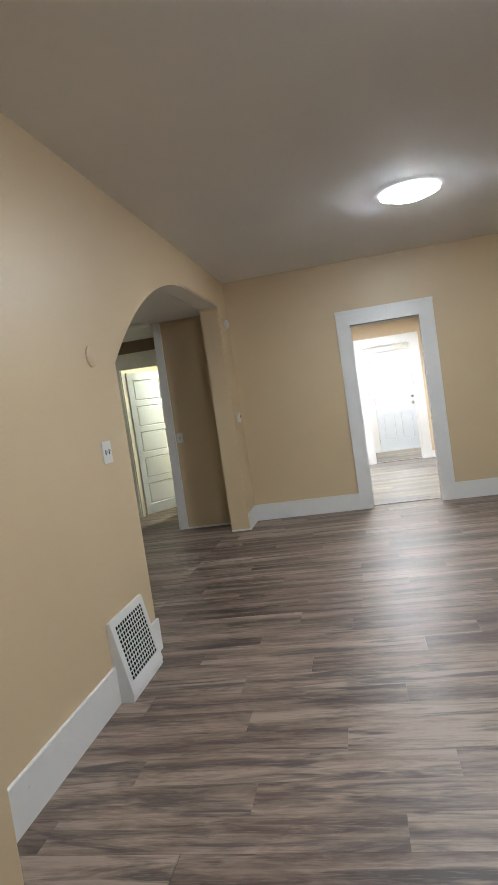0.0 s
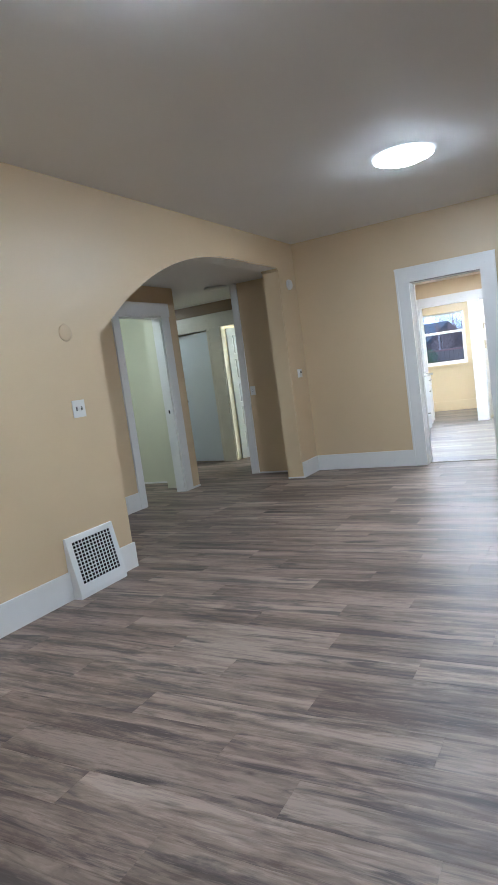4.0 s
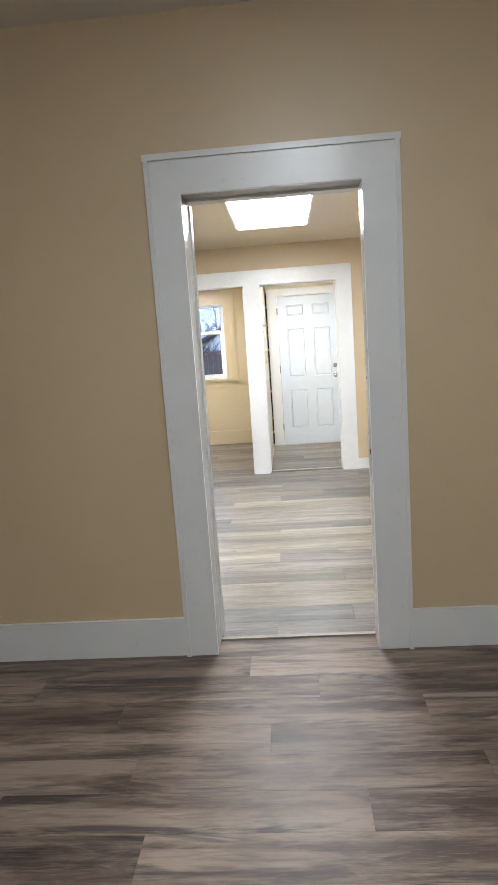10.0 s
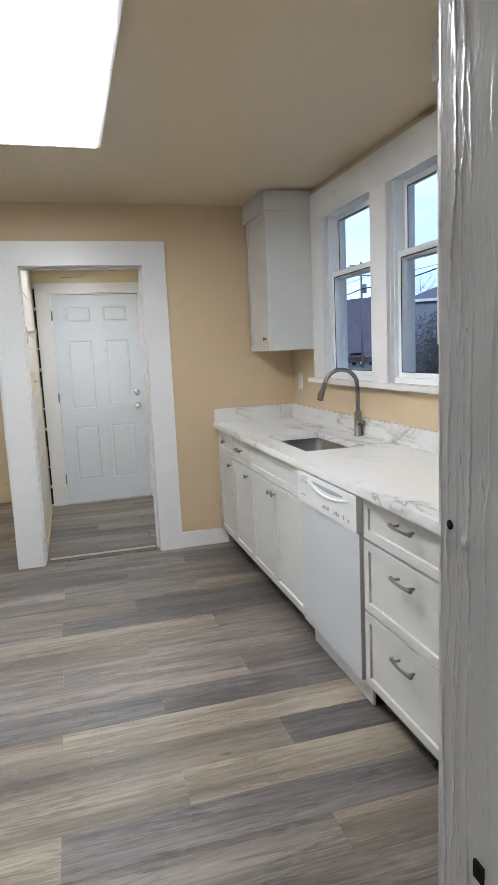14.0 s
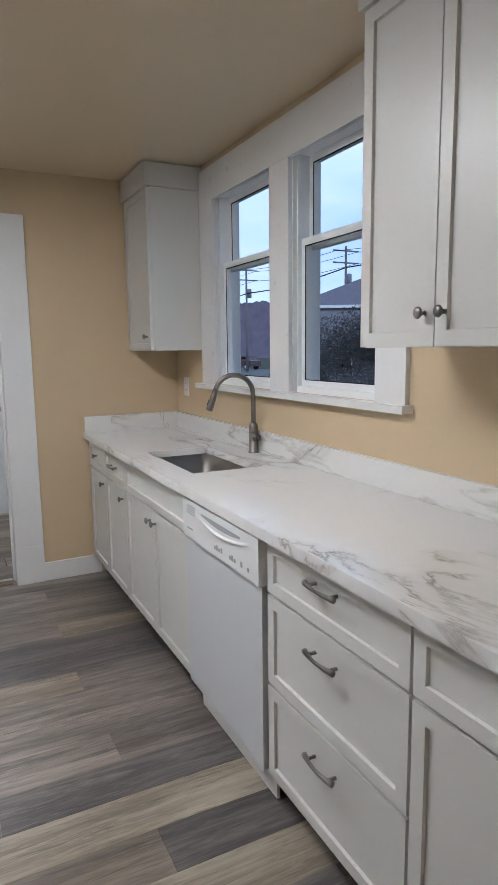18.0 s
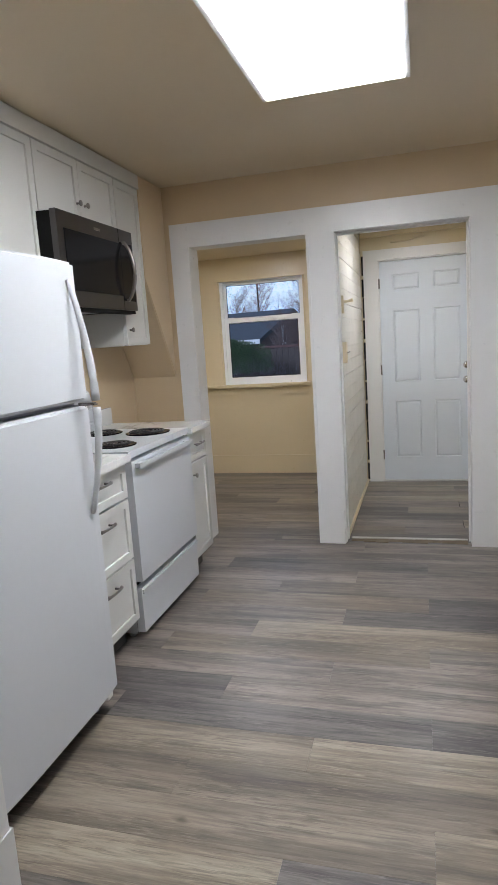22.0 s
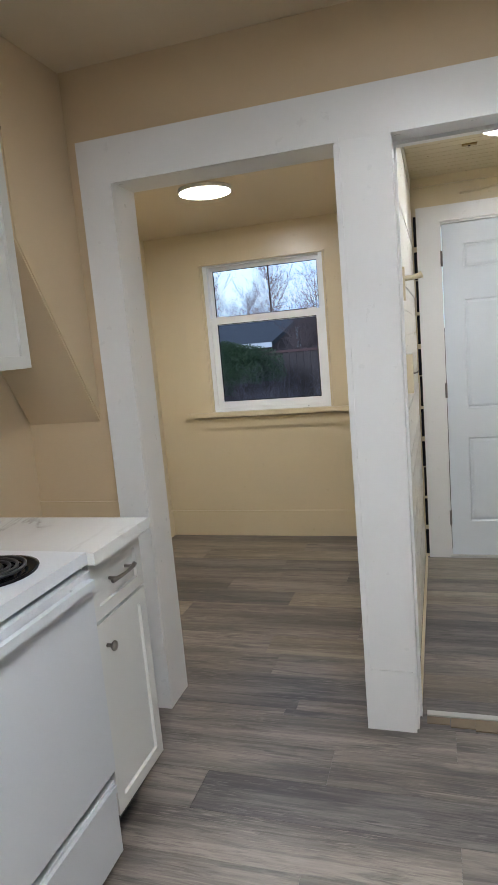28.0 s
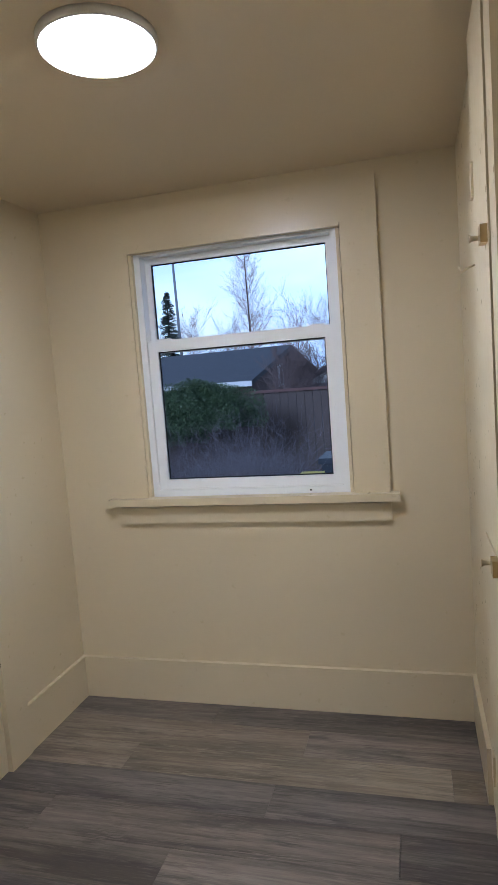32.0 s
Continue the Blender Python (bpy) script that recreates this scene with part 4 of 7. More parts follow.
# dishwasher
ob = thing("dishwasher", (FX - 0.012, 9.516, 0), "white dishwasher built in under the counter", "dishwasher", rz=-90)
W = 0.628
part("body", rbox(0.004, W - 0.004, 0.05, 0.58, 0.10, 0.872, 0.002, 1), APPL2, ob)
part("door_panel", rbox(0.006, W - 0.006, 0.0, 0.05, 0.13, 0.722, 0.006, 3), APPL, ob, "plain white enamel door")
cp = part("control_panel", rbox(0.004, W - 0.004, -0.012, 0.05, 0.727, 0.872, 0.008, 3), APPL2, ob, "white plastic control panel")
bm = bmesh.new()
n = 22
low, top = [], []
for i in range(n + 1):
    s = i / n * 2 - 1
    x = W / 2 + 0.03 + s * 0.22
    zc = 0.805 + 0.032 * s * s
    low.append([bm.verts.new(p) for p in ((x, -0.0125, zc - 0.004), (x, -0.020 + 0.007 * s * s, zc + 0.000), (x, -0.019 + 0.007 * s * s, zc + 0.005), (x, -0.0125, zc + 0.010))])
for a, b in zip(low, low[1:]):
    for k in range(3):
        bm.faces.new((a[k], b[k], b[k + 1], a[k + 1]))
bmesh.ops.recalc_face_normals(bm, faces=bm.faces)
for f in bm.faces:
    f.smooth = True
part("handle_lip", bm, APPL2, cp, "curved white handle lip")
# flat grey patch on the panel paints the grip's shade; nothing is sunk
bm = bmesh.new()
for i in range(n):
    s0, s1 = i / n * 2 - 1, (i + 1) / n * 2 - 1
    x0, x1 = W / 2 + 0.03 + s0 * 0.16, W / 2 + 0.03 + s1 * 0.16
    box(bm, x0, x1, -0.0128, -0.0122, 0.828 + 0.013 * s0 * s0, 0.847)
part("grip_recess", bm, GREY, cp, "flat grey patch painted as the shade above the handle lip")
for i in range(4):
    part("vent_slot", rbox(0.05 + i * 0.002, 0.13, -0.0132, -0.0122, 0.822 + i * 0.009, 0.826 + i * 0.009, 0.0003, 1), GREY, cp)
for i, x in enumerate((0.30, 0.318, 0.336, 0.354, 0.42, 0.438, 0.456, 0.505, 0.55)):
    part("button", rbox(x, x + 0.012, -0.0135, -0.0122, 0.752, 0.764 + 0.006 * (i % 2), 0.0005, 1), GREY, cp)
part("badge", rbox(0.05, 0.10, -0.0132, -0.0122, 0.762, 0.768, 0.0003, 1), GREY, cp, "small grey badge")
part("kick_plate", rbox(0.01, W - 0.01, 0.05, 0.06, 0.01, 0.12, 0.002, 1), APPL2, ob)

# countertop with the sink opening
SX0, SX1, SY0, SY1 = 2.25, 2.58, 9.70, 10.34
CT = 0.915
bm = bmesh.new()
x0, x1, y0, y1 = FX - 0.028, KIT_E - 0.001, 7.56, KIT_N - 0.002
for a in ((x0, SX0, y0, y1), (SX1, x1, y0, y1), (SX0, SX1, y0, SY0), (SX0, SX1, SY1, y1)):
    box(bm, *a, 0.88, CT)
bmesh.ops.remove_doubles(bm, verts=bm.verts, dist=0.0002)
inner = [f for f in bm.faces if all(len(e.link_faces) > 2 for e in f.edges)]
bmesh.ops.delete(bm, geom=[f for f in inner if abs(f.normal.z) < 0.1], context="FACES")
ob = thing("countertop", (0, 0, 0), "white veined quartz countertop along the window wall", "countertop")
part("slab", bm, QUARTZ, ob)
part("backsplash", rbox(KIT_E - 0.021, KIT_E - 0.001, y0, y1, CT, 1.018, 0.002), QUARTZ, ob, "low white quartz upstand")
part("backsplash", rbox(FX - 0.02, KIT_E - 0.022, KIT_N - 0.022, KIT_N - 0.002, CT, 1.018, 0.002), QUARTZ, ob, "low white quartz upstand")

# sink
ob = thing("sink", ((SX0 + SX1) / 2, (SY0 + SY1) / 2, 0.68), "undermount stainless steel sink basin", "sink")
hx, hy = (SX1 - SX0) / 2 + 0.004, (SY1 - SY0) / 2 + 0.004
bm = bmesh.new()


def rounded(hx, hy, r, z, n=6):
    pts = []
    for cx, cy, a0 in ((hx - r, hy - r, 0), (-hx + r, hy - r, 90), (-hx + r, -hy + r, 180), (hx - r, -hy + r, 270)):
        for i in range(n + 1):
            a = radians(a0 + 90 * i / n)
            pts.append(bm.verts.new((cx + r * math.cos(a), cy + r * math.sin(a), z)))
    return pts


rings = [rounded(hx + 0.02, hy + 0.02, 0.05, 0.199), rounded(hx, hy, 0.045, 0.199), rounded(hx, hy, 0.045, 0.03), rounded(hx - 0.02, hy - 0.02, 0.04, 0.008), rounded(0.06, 0.06, 0.055, 0.0)]
for a, b in zip(rings, rings[1:]):
    for i in range(len(a)):
        f = bm.faces.new((a[i], a[(i + 1) % len(a)], b[(i + 1) % len(a)], b[i]))
        f.smooth = True
bm.faces.new(rings[-1])
bmesh.ops.recalc_face_normals(bm, faces=bm.faces)
part("basin", bm, BASIN, ob, "brushed stainless basin")
part("drain", lathe([(0.045, 0.0), (0.045, 0.004), (0.03, 0.005), (0.028, 0.002), (0.001, 0.002)], 24), NICKEL, ob, "round strainer drain")

# tap
ob = thing("tap", (2.71, 10.05, CT), "brushed nickel gooseneck pull-down kitchen tap", "tap")
part("base", lathe([(0.027, 0), (0.027, 0.006), (0.0235, 0.01), (0.0225, 0.13), (0.019, 0.142), (0.0135, 0.15)], 24), NICKEL, ob)
dx, dy = -0.93, 0.36
pts = [(0, 0, 0.14), (0, 0, 0.22), (0, 0, 0.29)]
R = 0.093
for i in range(1, 15):
    a = math.pi * i / 14 * 0.93
    k = R * (1 - math.cos(a))
    pts.append((dx * k, dy * k, 0.29 + R * math.sin(a)))
part("neck", tube(pts, 0.0125, 14), NICKEL, ob, "tall curved neck")
e, e0 = Vector(pts[-1]), Vector(pts[-2])
d = (e - e0).normalized()
part("spray_head", tube([e - d * 0.004, e + d * 0.03, e + d * 0.075, e + d * 0.10, e + d * 0.104], [0.0135, 0.0155, 0.0175, 0.0185, 0.015], 16), NICKEL, ob, "pull-down spray head")
part("spray_button", tube([e + d * 0.045 + Vector((-0.014, 0.004, -0.004)), e + d * 0.075 + Vector((-0.0155, 0.004, -0.004))], 0.006, 8), BLACK, ob, "black spray button")
part("handle_hub", tube([(0, -0.018, 0.075), (0, -0.05, 0.078)], 0.017, 14), NICKEL, ob)
part("lever", tube([(0, -0.046, 0.078), (-0.02, -0.056, 0.105), (-0.045, -0.06, 0.115)], [0.007, 0.006, 0.005], 10), NICKEL, ob)

# wall cabinets by the window
U = "white wall cabinets"
UX, UTOP = 2.435, 2.315


def crown(ob, w, d, z0, z1, left=0.0, right=0.0):
    part("crown", rbox(-left, w + right, -0.012, d, z0, z1, 0.003, 1), CAB, ob, "flat white crown board")


c = cabinet("wall_cabinet", (UX, 11.255, 0), -90, 0.475, KIT_E - UX - 0.003, 1.42, UTOP, [("door", 0.03, 0.472, 1.422, UTOP - 0.004, "knob", 0.415, 1.50)], "narrow white shaker wall cabinet in the far corner", U)
crown(c, 0.475, KIT_E - UX - 0.003, UTOP, 2.44, 0, 0.012)
c = cabinet("wall_cabinet", (UX, 8.825, 0), -90, 0.60, KIT_E - UX - 0.003, 1.42, UTOP, [
    ("door", 0.002, 0.298, 1.422, UTOP - 0.004, "knob", 0.265, 1.505), ("door", 0.302, 0.598, 1.422, UTOP - 0.004, "knob", 0.335, 1.505)], "white shaker wall cabinet with two doors and nickel knobs", U)
crown(c, 0.60, KIT_E - UX - 0.003, UTOP, 2.44, 0.012, 0)
c = cabinet("wall_cabinet", (UX, 8.215, 0), -90, 0.60, KIT_E - UX - 0.003, 1.42, UTOP, [
    ("door", 0.012, 0.302, 1.422, UTOP - 0.004, "knob", 0.26, 1.505), ("door", 0.306, 0.598, 1.422, UTOP - 0.004, "knob", 0.34, 1.505)], "white shaker wall cabinet with two doors beside the doorway", U)
crown(c, 0.60, KIT_E - UX - 0.003, UTOP, 2.44)

# cabinets on the range wall
LX = 0.07
G2 = "base cabinets beside the range"
cabinet("drawer_cabinet", (LX, 9.215, 0), 90, 0.50, LX - KIT_W - 0.004, 0.11, 0.888, [
    ("drawer", 0.004, 0.496, 0.725, 0.88, "pull", 0.25, 0.835), ("drawer", 0.004, 0.496, 0.435, 0.715, "pull", 0.25, 0.65), ("drawer", 0.004, 0.496, 0.13, 0.425, "pull", 0.25, 0.36)],
    "white shaker base cabinet with three drawers beside the refrigerator", G2, True)
cabinet("base_cabinet", (LX - 0.005, 10.525, 0), 90, 0.305, LX - KIT_W - 0.01, 0.11, 0.888, [
    ("drawer", 0.004, 0.301, 0.715, 0.88, "pull", 0.15, 0.81), ("door", 0.004, 0.301, 0.125, 0.705, "knob", 0.05, 0.63)], "narrow white shaker base cabinet beside the range", G2, True)
ob = thing("countertop", (0, 0, 0), "small white quartz countertop beside the refrigerator", "countertop")
part("slab", rbox(KIT_W + 0.001, LX + 0.028, 9.205, 9.725, 0.89, 0.925, 0.003), QUARTZ, ob)
part("backsplash", rbox(KIT_W + 0.001, KIT_W + 0.02, 9.205, 9.725, 0.925, 1.03, 0.002), QUARTZ, ob)
ob = thing("countertop", (0, 0, 0), "small white quartz countertop beside the range", "countertop")
part("slab", rbox(KIT_W + 0.001, LX + 0.028, 10.515, 10.845, 0.89, 0.925, 0.003), QUARTZ, ob)
part("backsplash", rbox(KIT_W + 0.001, KIT_W + 0.02, 10.515, 10.845, 0.925, 1.03, 0.002), QUARTZ, ob)
UL, LTOP = -0.272, 2.36
DL = UL - KIT_W - 0.003
c = cabinet("wall_cabinet", (UL, 9.315, 0), 90, 0.465, DL, 1.42, LTOP, [("door", 0.004, 0.461, 1.422, LTOP - 0.004, "", 0, 0)], "tall white shaker wall cabinet behind the refrigerator", U)
crown(c, 0.465, DL, LTOP, 2.441)
c = cabinet("wall_cabinet", (UL, 9.78, 0), 90, 0.775, DL, 2.045, LTOP, [
    ("door", 0.004, 0.386, 2.05, LTOP - 0.004, "knob", 0.352, 2.14), ("door", 0.39, 0.771, 2.05, LTOP - 0.004, "knob", 0.425, 2.14)], "short white wall cabinet with two doors above the microwave", U)
crown(c, 0.775, DL, LTOP, 2.441)
c = cabinet("wall_cabinet", (UL, 10.555, 0), 90, 0.32, DL, 1.42, LTOP, [("door", 0.004, 0.316, 1.422, LTOP - 0.004, "knob", 0.045, 1.51)], "narrow white shaker wall cabinet beside the microwave", U)
crown(c, 0.32, DL, LTOP, 2.441)
# cabinet above the refrigerator, with an open niche
ob = thing("wall_cabinet", (UL, 8.365, 0), "white wall cabinet above the refrigerator with an open niche", "cabinet", U, 90)
part("body", rbox(0.001, 0.949, 0.02, DL, 1.985, LTOP, 0.002, 1), CAB, ob)
for a, b in ((0.004, 0.473), (0.477, 0.946)):
    part("door", shaker(a, b, 2.0, LTOP - 0.004), CAB, ob, "white shaker door")
part("side_panel", rbox(0.001, 0.02, 0.02, DL, 1.42, 1.985, 0.001, 1), CAB, ob)
part("side_panel", rbox(0.925, 0.949, 0.0, DL, 1.42, 1.985, 0.001, 1), CAB, ob)
part("shelf", rbox(0.02, 0.925, 0.0, DL, 1.42, 1.44, 0.001, 1), CAB, ob)
part("back_panel", rbox(0.02, 0.925, DL - 0.012, DL, 1.44, 1.985, 0.001, 1), CABIN, ob, "tan board at the back of the niche")
part("lining", rbox(0.905, 0.9245, 0.003, DL - 0.013, 1.441, 1.984, 0.001, 1), CABIN, ob, "tan board lining the niche")
crown(ob, 0.949, DL, LTOP, 2.441)

# refrigerator
ob = thing("refrigerator", (0.218, 8.455, 0), "white top-freezer refrigerator with curved white handles", "refrigerator", rz=90)
FW = 0.757
part("cabinet", rbox(0.004, FW - 0.004, 0.07, 0.79, 0.03, 1.70, 0.008, 3), APPL, ob, "white enamel cabinet")
part("gasket", rbox(0.012, FW - 0.012, 0.06, 0.072, 0.09, 1.685, 0.001, 1), GREY, ob, "grey door gasket")


def fridge_door(z0, z1):
    bm = bmesh.new()
    cols, n = [], 14
    for i in range(n + 1):
        s = i / n * 2 - 1
        x = FW / 2 + s * FW / 2
        y = -0.004 + 0.012 * s ** 4
        cols.append([bm.verts.new(p) for p in ((x, y, z0), (x, 0.06, z0), (x, 0.06, z1), (x, y, z1))])
    for a, b in zip(cols, cols[1:]):
        for k in range(4):
            bm.faces.new((a[k], b[k], b[(k + 1) % 4], a[(k + 1) % 4]))
    bm.faces.new(cols[0])
    bm.faces.new(cols[-1])
    bmesh.ops.recalc_face_normals(bm, faces=bm.faces)
    return soft(bm, 0.012, 3)


def fridge_handle(za, zb, flip):
    """A bowed handle, broad at its fixed end."""
    pts, rad = [], []
    for i in range(15):
        s = i / 14
        z = za + (zb - za) * s
        k = s if flip else 1 - s
        pts.append((FW - 0.072, -0.004 - 0.060 * math.sin(math.pi / 2 * k) ** 0.9, z))
        rad.append(0.0095 + 0.0055 * k)
    return tube(pts, rad, 12)


f = part("freezer_door", fridge_door(1.222, 1.712), APPL, ob, "white freezer door")
part("handle", fridge_handle(1.645, 1.226, True), APPL, f, "curved white plastic handle")
for x, y, z in ((FW - 0.072, -0.062, 1.212), (FW - 0.072, -0.058, 1.217)):
    part("handle_bracket", rbox(x - 0.012, x + 0.012, y, 0.0, z - 0.002, z + 0.0025, 0.001, 1), NICKEL, f, "thin grey bracket")
for i in range(10):
    part("badge", rbox(0.062 + i * 0.0075, 0.0675 + i * 0.0075, -0.0010, 0.002, 1.572, 1.5785, 0.0004, 1), GREY, f, "small grey badge")
part("badge", rbox(0.062, 0.137, -0.0010, 0.002, 1.5595, 1.5612, 0.0004, 1), GREY, f, "thin grey line")
f = part("fridge_door", fridge_door(0.088, 1.207), APPL, ob, "white refrigerator door")
part("handle", fridge_handle(1.202, 0.815, False), APPL, f, "curved white plastic handle")
part("dent", lathe([(0.003, -0.0041), (0.003, -0.0046), (0.0005, -0.0047)], 8, "y", (0.16, 0, 0.86)), GREY, f, "small dark chip in the enamel")
part("hinge", rbox(0.015, 0.06, 0.0, 0.05, 1.197, 1.211, 0.002), CHROME, ob, "middle hinge")
# grille is near black to give the shadow beneath the door
part("kick_grille", rbox(0.02, FW - 0.02, 0.075, 0.09, 0.02, 0.085, 0.002), DARK, ob, "recessed kick grille coloured dark for the shade under the door")
part("corner_foot", rbox(FW - 0.05, FW - 0.014, 0.03, 0.07, 0.05, 0.088, 0.006), APPL2, ob, "white plastic corner of the base")
for x in (0.05, FW - 0.05):
    part("foot", lathe([(0.02, 0), (0.02, 0.02), (0.01, 0.03)], 12, "z", (x, 0.1, 0)), GREY, ob)
    part("foot", lathe([(0.02, 0), (0.02, 0.02), (0.01, 0.03)], 12, "z", (x, 0.7, 0)), GREY, ob)

# range
RW = 0.77
ob = thing("range", (0.065, 9.738, 0), "white electric range with four coil burners", "stove", rz=90)
part("body", rbox(0.004, RW - 0.004, 0.03, 0.635, 0.03, 0.895, 0.004), APPL, ob)
# dark sheet over the body front paints the shade in the door gaps
part("door_gap", rbox(0.006, RW - 0.006, 0.0284, 0.0299, 0.035, 0.893, 0.0003, 1), DARK, ob, "dark sheet standing in for the shade round the oven door")
part("cooktop", rbox(0.0, RW, -0.015, 0.60, 0.897, 0.93, 0.008, 3), APPL, ob, "white enamel cooktop")
f = part("oven_door", rbox(0.008, RW - 0.006, -0.022, 0.028, 0.296, 0.881, 0.010, 3), APPL, ob, "plain white oven door")
hb = part("handle", rbox(0.035, RW - 0.035, -0.052, -0.036, 0.846, 0.869, 0.007, 3), APPL, f, "white handle bar")
for x in (0.06, RW - 0.085):
    part("handle_post", rbox(x - 0.02, x + 0.045, -0.040, -0.02, 0.848, 0.867, 0.006), APPL, f)
f = part("drawer", rbox(0.006, RW - 0.006, -0.012, 0.028, 0.04, 0.262, 0.008, 3), APPL, ob, "white storage drawer")
part("drawer_lip", rbox(0.012, RW - 0.012, -0.022, -0.011, 0.232, 0.254, 0.006), APPL, f)
for x in (0.05, RW - 0.05):
    for y in (0.08, 0.58):
        part("foot", lathe([(0.018, 0), (0.018, 0.02), (0.01, 0.035)], 12, "z", (x, y, 0)), GREY, ob)
bm = bmesh.new()
prof = [(0.55, 0.928), (0.66, 0.928), (0.66, 1.165), (0.615, 1.175), (0.595, 1.16), (0.562, 1.0), (0.575, 0.975)]
a = [bm.verts.new((0.002, y, z)) for y, z in prof]
b = [bm.verts.new((RW - 0.002, y, z)) for y, z in prof]
bm.faces.new(a)
bm.faces.new(b[::-1])
for i in range(len(prof)):
    j = (i + 1) % len(prof)
    bm.faces.new((a[j], a[i], b[i], b[j]))
bmesh.ops.recalc_face_normals(bm, faces=bm.faces)
soft(bm, 0.006, 2)
bg = part("backguard", bm, APPL, ob, "white backguard with control knobs")
for x, r in ((0.07, 0.021), (0.145, 0.021), (0.385, 0.028), (RW - 0.145, 0.021), (RW - 0.07, 0.021)):
    kb = part("knob", lathe([(r * 1.15, 0.0), (r * 1.1, -0.006), (r, -0.010), (r * 0.92, -0.026), (r * 0.5, -0.028), (0.001, -0.028)], 20, "y", (x, 0.577, 1.085)), APPL2, bg, "round white knob")
    part("pointer", rbox(x - 0.0035, x + 0.0035, 0.543, 0.551, 1.07, 1.10, 0.001, 1), APPL2, kb)
    part("dial_mark", rbox(x - 0.012, x + 0.012, 0.574, 0.5775, 1.045, 1.049, 0.0004, 1), GREY, bg)
part("indicator", rbox(0.30, 0.307, 0.570, 0.575, 1.08, 1.087, 0.001, 1), BLACK, bg)
part("badge", rbox(0.345, 0.425, 0.566, 0.571, 1.032, 1.039, 0.0005, 1), GREY, bg, "small grey badge")
for x, y, r in ((0.19, 0.145, 0.095), (0.60, 0.16, 0.115), (0.18, 0.43, 0.115), (0.60, 0.43, 0.095)):
    bo = part("drip_bowl", lathe([(r * 1.06, 0.930), (r * 1.08, 0.935), (r * 1.0, 0.936), (r * 0.8, 0.931), (0.002, 0.931)], 32, "z", (x, y, 0)), BLACK, ob, "shiny black drip bowl")
    turns, pts = 3.6 if r < 0.1 else 4.5, []
    m = int(turns * 18)
    for i in range(m + 1):
        a = 2 * math.pi * i / 18
        q = 0.018 + (r * 0.90 - 0.018) * i / m
        pts.append((x + q * math.cos(a), y + q * math.sin(a), 0.941))
    part("coil", tube(pts, 0.0046, 6), COIL, bo, "spiral black heating coil")
    part("coil_cap", lathe([(0.012, 0.933), (0.012, 0.944), (0.001, 0.945)], 14, "z", (x, y, 0)), CHROME, bo)

# microwave
MW_ = 0.765
ob = thing("microwave", (-0.172, 9.755, 1.612), "dark stainless over-the-range microwave with a black glass door", "microwave", rz=90)
part("body", rbox(0.002, MW_ - 0.002, 0.03, 0.42, 0.0, 0.425, 0.003), DARK, ob, "black metal casing")
part("front_frame", rbox(0.0, MW_, 0.0, 0.03, 0.0, 0.43, 0.004), STEEL, ob, "dark brushed steel front")
dr = part("door_glass", rbox(0.055, 0.60, -0.004, 0.002, 0.075, 0.352, 0.002), BLACK, ob, "black glass door window")
part("control_panel", rbox(0.604, MW_ - 0.018, -0.004, 0.002, 0.05, 0.36, 0.002), BLACK, ob, "black glass control panel")
part("panel_seam", rbox(0.600, 0.603, -0.001, 0.002, 0.0, 0.43, 0.0003, 1), DARK, ob)
pts, rad = [], []
for i in range(15):
    s = i / 14 * 2 - 1
    pts.append((0.635 + 0.012 * (1 - s * s), -0.014 - 0.044 * (1 - s * s) ** 0.8, 0.205 + s * 0.155))
    rad.append(0.0105 - 0.003 * s * s)
part("handle", tube(pts, rad, 12), NICKEL, ob, "bowed steel handle")
part("handle_fixing", rbox(0.628, 0.642, -0.018, -0.002, 0.045, 0.06, 0.002), NICKEL, ob)
part("handle_fixing", rbox(0.628, 0.642, -0.018, -0.002, 0.35, 0.365, 0.002), NICKEL, ob)
part("badge", rbox(0.34, 0.40, -0.0015, 0.001, 0.385, 0.397, 0.0005, 1), NICKEL, ob, "small steel badge")
part("bottom_grille", rbox(0.06, MW_ - 0.2, 0.08, 0.36, -0.008, 0.001, 0.002), GREY, ob, "grey underside filter")
part("bottom_lip", rbox(0.01, MW_ - 0.01, 0.01, 0.06, -0.018, 0.0, 0.004), DARK, ob)

